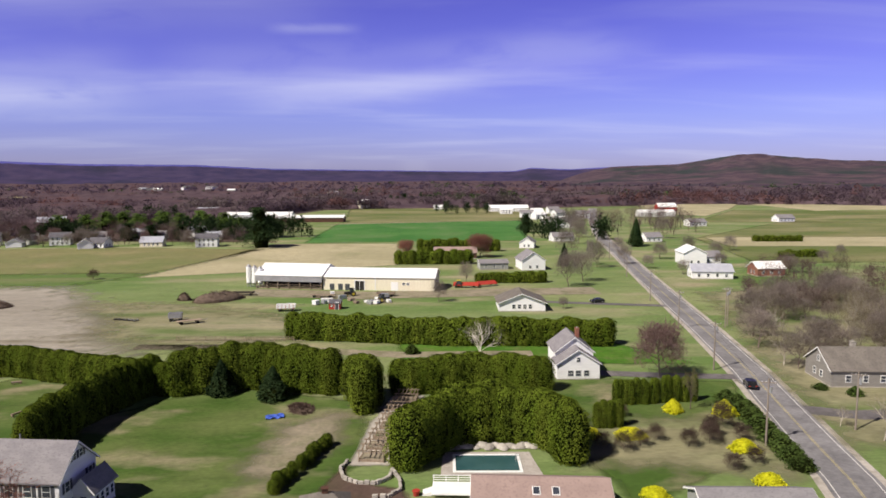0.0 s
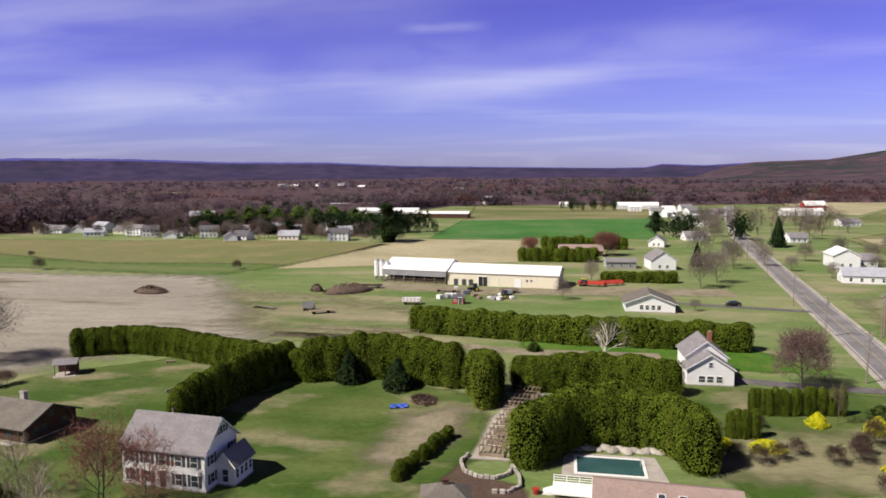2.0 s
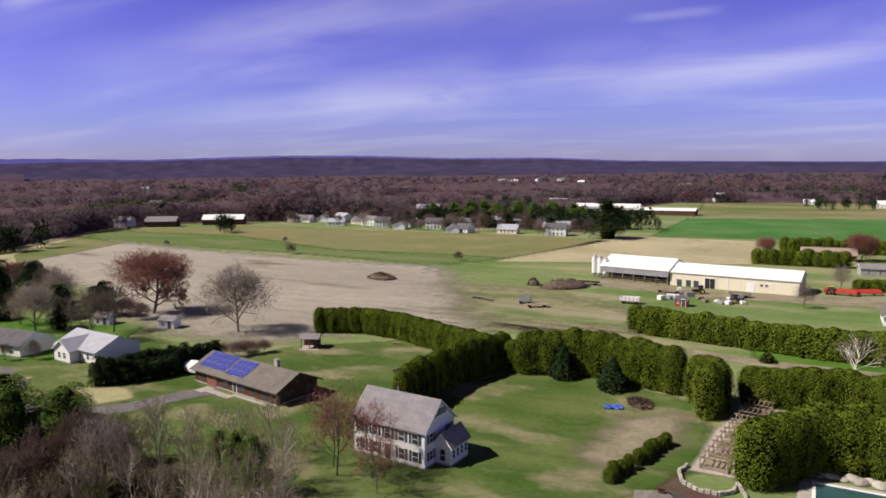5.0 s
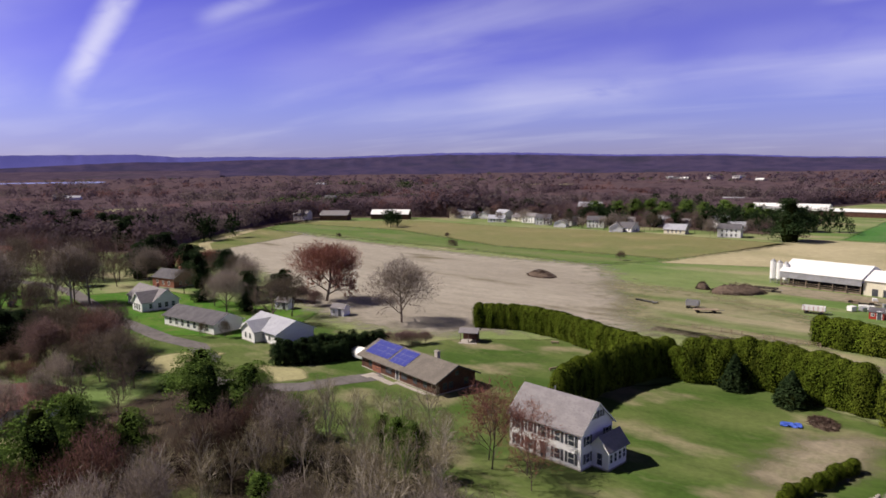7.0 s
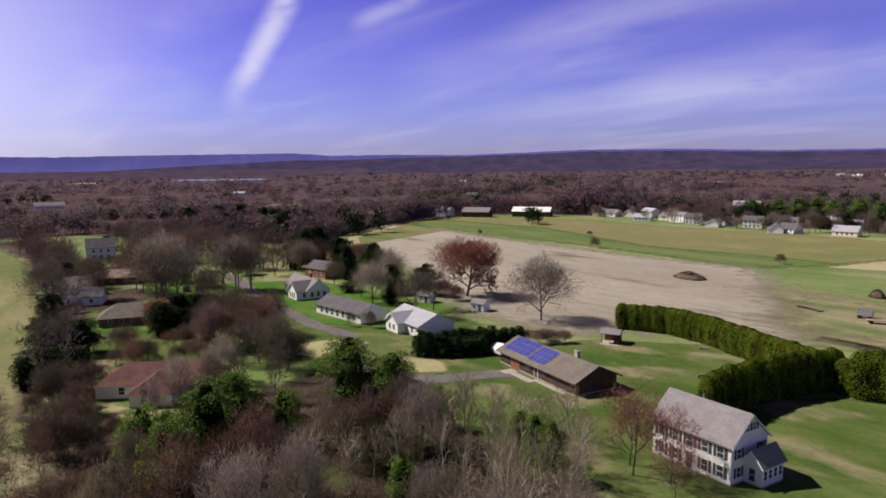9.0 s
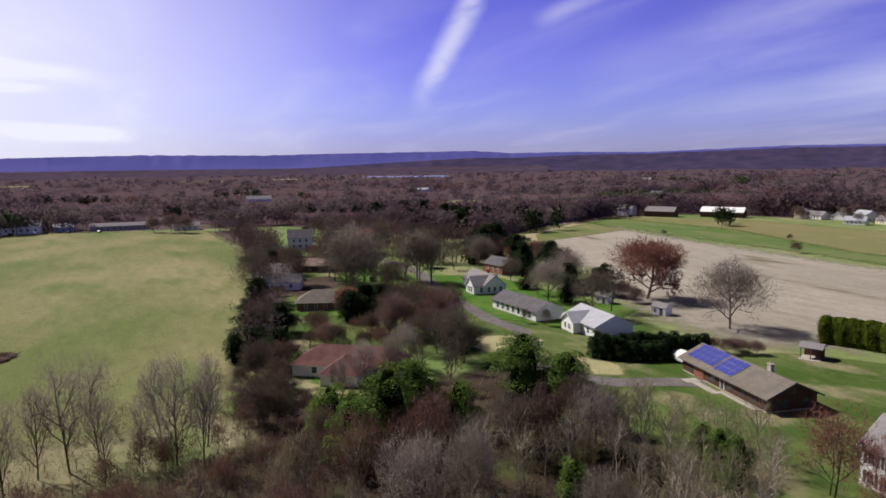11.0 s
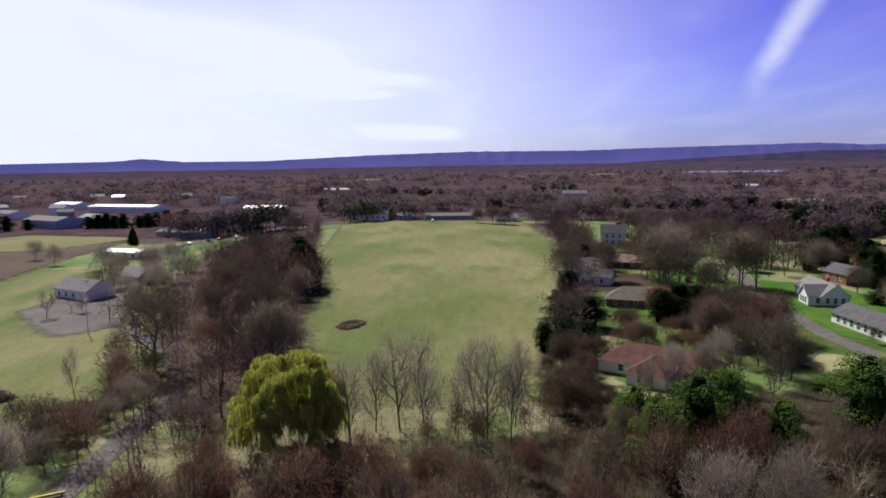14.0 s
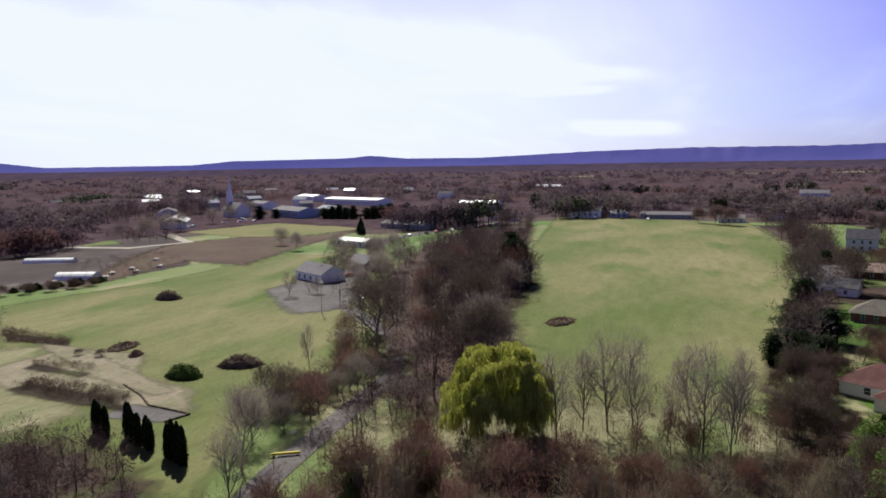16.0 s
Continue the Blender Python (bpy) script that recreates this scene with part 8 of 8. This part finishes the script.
curved_wall([(-10.6, 92.5), (-11.4, 90), (-10.6, 87), (-8.6, 85.6), (-6.2, 85.4), (-4.6, 87), (-4.2, 89.6)], .6, .2, "low curved stone garden wall")
curved_wall([(-4.4, 89.5), (-3.2, 86.5), (-3.0, 83.5), (-4.6, 81.5), (-6.6, 81.5)], .6, .2, "low curved stone wall beside the steps")
sheet("terrace", [(-11, 91), (-10, 87), (-7, 85.6), (-3, 84), (-2, 79), (-9, 79), (-13, 84)], "redsoil", 0.10, 0.3, 2.0, label="bare earthy terrace inside the curved walls")
tr = thing("garden_pavilion", (-11.4, 75.6, 0), 8, "small garden pavilion under a low brown hip roof", "pavilion")
bm = bmesh.new()
vs = [bm.verts.new(p) for p in ((-3.0, -2.4, 2.5), (3.0, -2.4, 2.5), (3.0, 2.4, 2.5), (-3.0, 2.4, 2.5), (-0.7, 0, 3.9), (0.7, 0, 3.9))]
for f in ((0, 1, 5, 4), (1, 2, 5), (2, 3, 4, 5), (3, 0, 4), (3, 2, 1, 0)):
    bm.faces.new([vs[i] for i in f])
bmesh.ops.recalc_face_normals(bm, faces=bm.faces)
part("roof", bm, "shingle_tan", tr)
for sx in (-2.6, 2.6):
    for sy in (-2.0, 2.0):
        part("post", boxes((sx - .09, sx + .09, sy - .09, sy + .09, 0, 2.6)), "timber", tr)
part("floor_slab", boxes((-2.9, 2.9, -2.3, 2.3, -.05, .12)), "pale_deck", tr)
part("cupola", boxes((-.35, .35, -.3, .3, 3.8, 4.3), (-.45, .45, -.4, .4, 4.3, 4.4)), "brown_wall", tr)

# pool
sheet("pool_deck", [(2.2, 87.6), (16.0, 86.8), (15.2, 95.0), (2.8, 95.4)], "pale_deck", 0.10, label="pale concrete pool deck")
pl = thing("swimming_pool", (8.6, 91.4, 0), -2, "rectangular swimming pool with dark green still water", "pool")
part("coping", boxes((-4.6, 4.9, -3.1, -2.7, .1, .2), (-4.6, 4.9, 2.5, 2.9, .1, .2), (-4.6, -4.2, -2.7, 2.5, .1, .2), (4.5, 4.9, -2.7, 2.5, .1, .2)), "trim", pl, "pale coping edge")
part("water", boxes((-4.2, 4.5, -2.7, 2.5, .02, .13)), "pool_water", pl)
part("ladder", boxes((4.2, 4.26, .4, .46, .1, 1.0), (4.2, 4.26, 1.0, 1.06, .1, 1.0), (4.2, 4.7, .4, .46, .95, 1.0), (4.2, 4.7, 1.0, 1.06, .95, 1.0)), "steel", pl)
RS = random.Random(4)
for i in range(14):
    bm = bmesh.new()
    bmesh.ops.create_icosphere(bm, subdivisions=2, radius=1)
    s = RS.uniform(.4, .95)
    for v in bm.verts:
        v.co = Vector((v.co.x * s * 1.3, v.co.y * s, max(-.05, v.co.z * s * .7 * (1 + .4 * noise.noise(v.co * 1.5 + Vector((i, 0, 0)))))))
    ob = new("boulder", mesh_of("boulder", bm, "stone"))
    ob.matrix_basis = pose(4 + i * .95, 96.9 + RS.uniform(-.4, .6), 0.1, 0, 0, RS.uniform(0, 180))
    tagged(ob, "rounded grey garden boulder beside the pool", "boulder", "pool boulders")
dk = thing("raised_deck", (4.2, 82.6, 0), -4, "white-painted raised deck with railings", "deck")
part("floor", boxes((-3.2, 3.4, -1.6, 1.9, .5, .65)), "trim", dk)
for u in (-3.1, -1.5, .1, 1.7, 3.3):
    part("post", boxes((u - .05, u + .05, 1.75, 1.85, 0, 1.6)), "trim", dk)
for z in (.95, 1.25, 1.55):
    part("rail", boxes((-3.2, 3.4, 1.76, 1.84, z - .03, z + .03)), "trim", dk)
for k in range(4):
    part("step", boxes((-4.4 + k * .3, -3.2, -.8, .8, .12 * k, .12 * k + .12)), "trim", dk)
um = thing("planter", (-1.0, 82.2, 0), 0, "red flower pot beside the deck", "pot")
part("pot", tube(bmesh.new(), (0, 0, 0), (0, 0, .7), .35, .5, 10), "red_paint", um)

# works at the meadow: beds of dark soil, edging and covers
for i, (pts, lab) in enumerate(((((-117, -160), (-113, -150), (-113, -134), (-117, -138)), "long bed of dark turned soil"), (((-90, -118), (-89, -98), (-84, -88), (-84, -100), (-86, -118)), "long bed of dark reddish soil"), (((-100, -128), (-98, -112), (-96, -112), (-97, -128)), "narrow bed of dark soil"))):
    sheet("soil_bed_%d" % i, list(pts), "woodfloor", 0.14, .5, 2.0, label=lab)
sheet("tan_meadow", [(-66, -100), (-82, -96), (-96, -118), (-112, -140), (-104, -150), (-84, -128)], "rough", 0.062, 2.0, 3.0, label="dry tan grass at the near end of the meadow")
sheet("gravel_pad", [(-87, -90), (-86.2, -77.6), (-82, -79), (-80.2, -91)], "drive", 0.12, .3, 2.0, label="grey gravel pad in the meadow")
sheet("sandy_track", [(-117, -152), (-97, -110), (-92, -90), (-95, -88), (-102, -104), (-112, -128)], "dirt", 0.11, .6, 3.0, label="sandy track across the meadow")
curved_wall([(-95, -100), (-91, -92), (-87.4, -87), (-86.2, -77.4), (-82, -78.8)], .35, .15, "low dark timber edging of the bed", "heap_earth")


def street_lamp(x, y, h, rz):
    l = thing("street_lamp", (x, y, 0), rz, "slim grey street lamp with twin heads", "street lamp", "street lamps")
    part("post", tube(bmesh.new(), (0, 0, -.2), (0, 0, h), .12, .07, 10), "steel", l)
    for s in (-1, 1):
        part("arm", tube(bmesh.new(), (0, 0, h - .1), (1.2 * s, 0, h + .1), .04, .04, 6), "steel", l)
        part("lamp_head", boxes((1.1 * s - .3, 1.1 * s + .3, -.15, .15, h + .05, h + .2)), "trim", l)


street_lamp(-160.5, -95.8, 8.5, 20)
street_lamp(-126, -66, 12.5, 40)
yb = thing("yellow_barrier", (-77.2, -53.5, 0), 120, "yellow barrier lying across the lane", "barrier")
part("bar", boxes((-2, 2, -.15, .15, .3, .6)), "yellow_paint", yb)
for u in (-1.6, 1.6):
    part("foot", boxes((u - .1, u + .1, -.3, .3, 0, .3)), "dark", yb)
for x, y, r in ((-192, -205, 40), (-200, -210, 40), (-206, -204, 35), (-212, -212, 40), (-220, -205, 30), (-178, -214, 50), (-168, -216, 45), (-236, -222, 30)):
    p = thing("pallet_stack", (x, y, 0), r, "pale stack of nursery pallets and covers", "pallets", "pallet stacks")
    part("stack", boxes((-2.2, 2.2, -1.0, 1.0, 0.12, 0.6), (-1.9, 1.9, -0.8, 0.8, 0.6, 0.9), bevel=.06), "pale_deck", p)
    for u in (-1.8, 0, 1.8):
        part("skid", boxes((u - .1, u + .1, -1.0, 1.0, 0, .12)), "timber", p)
# nursery stock in rows, low brush and dark evergreen blocks
STOCK = scatter([(-158, -212), (-172, -198), (-230, -196), (-262, -240), (-225, -262), (-190, -225)], 3.6, 41)
woods("nursery_rows", "low dark purple nursery stock on bare earth", STOCK, [rngh.uniform(0.8, 2.2) for _ in STOCK], 60, 0.02, "dark_brush", 71, 0.7, 0.02)
for x, y, h, r in [(-160 - 3.2 * k, -211 + 1.3 * k + (k % 2) * 2.5, 2.4 + (k * 3 % 4) * 0.4, 1.5 + (k % 3) * 0.3) for k in range(9)]:
    evergreen("shrub", x, y, h, r, name="nursery_shrub", label="dark green nursery shrub at the meadow's edge", category="bush", group="nursery shrubs")
for x, y, h, r in [(-286 - 5 * k, -352 - 8 * k, 8 + k % 3, 5.5) for k in range(7)] + [(-296 - 5 * k, -346 - 8 * k, 8.5 + k % 2, 5.5) for k in range(7)]:
    evergreen("dark_evergreen", x, y, h, r, name="evergreen_tree", label="dark evergreen in a dense block behind the nursery", group="nursery evergreens")
for x, y, h, r in [(-459 - 0.6 * k, -265 + 5.6 * k, 9 + k % 3, 6) for k in range(13) if k != 5] + [(-448, -316, 11, 6), (-455, -306, 8, 5), (-462, -212, 12, 6), (-476, -205, 12, 6)]:
    evergreen("dark_evergreen", x, y, h, r, name="evergreen_tree", label="dark evergreen along the town's edge", group="town evergreens")
evergreen("spruce", -359, -184, 10, 3.2, name="spruce_tree", label="dark spruce at the corner of the bare field")
for x, y, h in ((-352, -308, 12), (-400, -322, 12), (-330, -300, 13), (-322, -308, 11), (-437, -335, 12), (-476, -345, 13), (-300, -200, 9), (-282, -180, 9), (-268, -150, 10), (-254, -136, 9), (-240, -132, 9), (-262, -128, 10), (-225, -106, 9), (-290, -132, 9)):
    bare_tree("mist", x, y, lowered(x, y, h), "hazy leafless tree at the town's edge", 1.0, group="town trees")
for k in range(9):
    x, y, f = -345 - 11 * k, -154 + 4.0 * k - 2 * (k % 2), k % 4
    car(x, y, 100 + 12 * (k % 3), ("white_metal", "steel", "black_paint", "red_paint")[f], ("white", "silver", "black", "red")[f] + " car parked along the town street")
for x, y, r in ((-372, -318, 60), (-380, -322, 60), (-418, -312, 60), (-428, -306, 60), (-408, -318, 60)):
    car(x, y, r, "white_metal", "white car parked before the church")
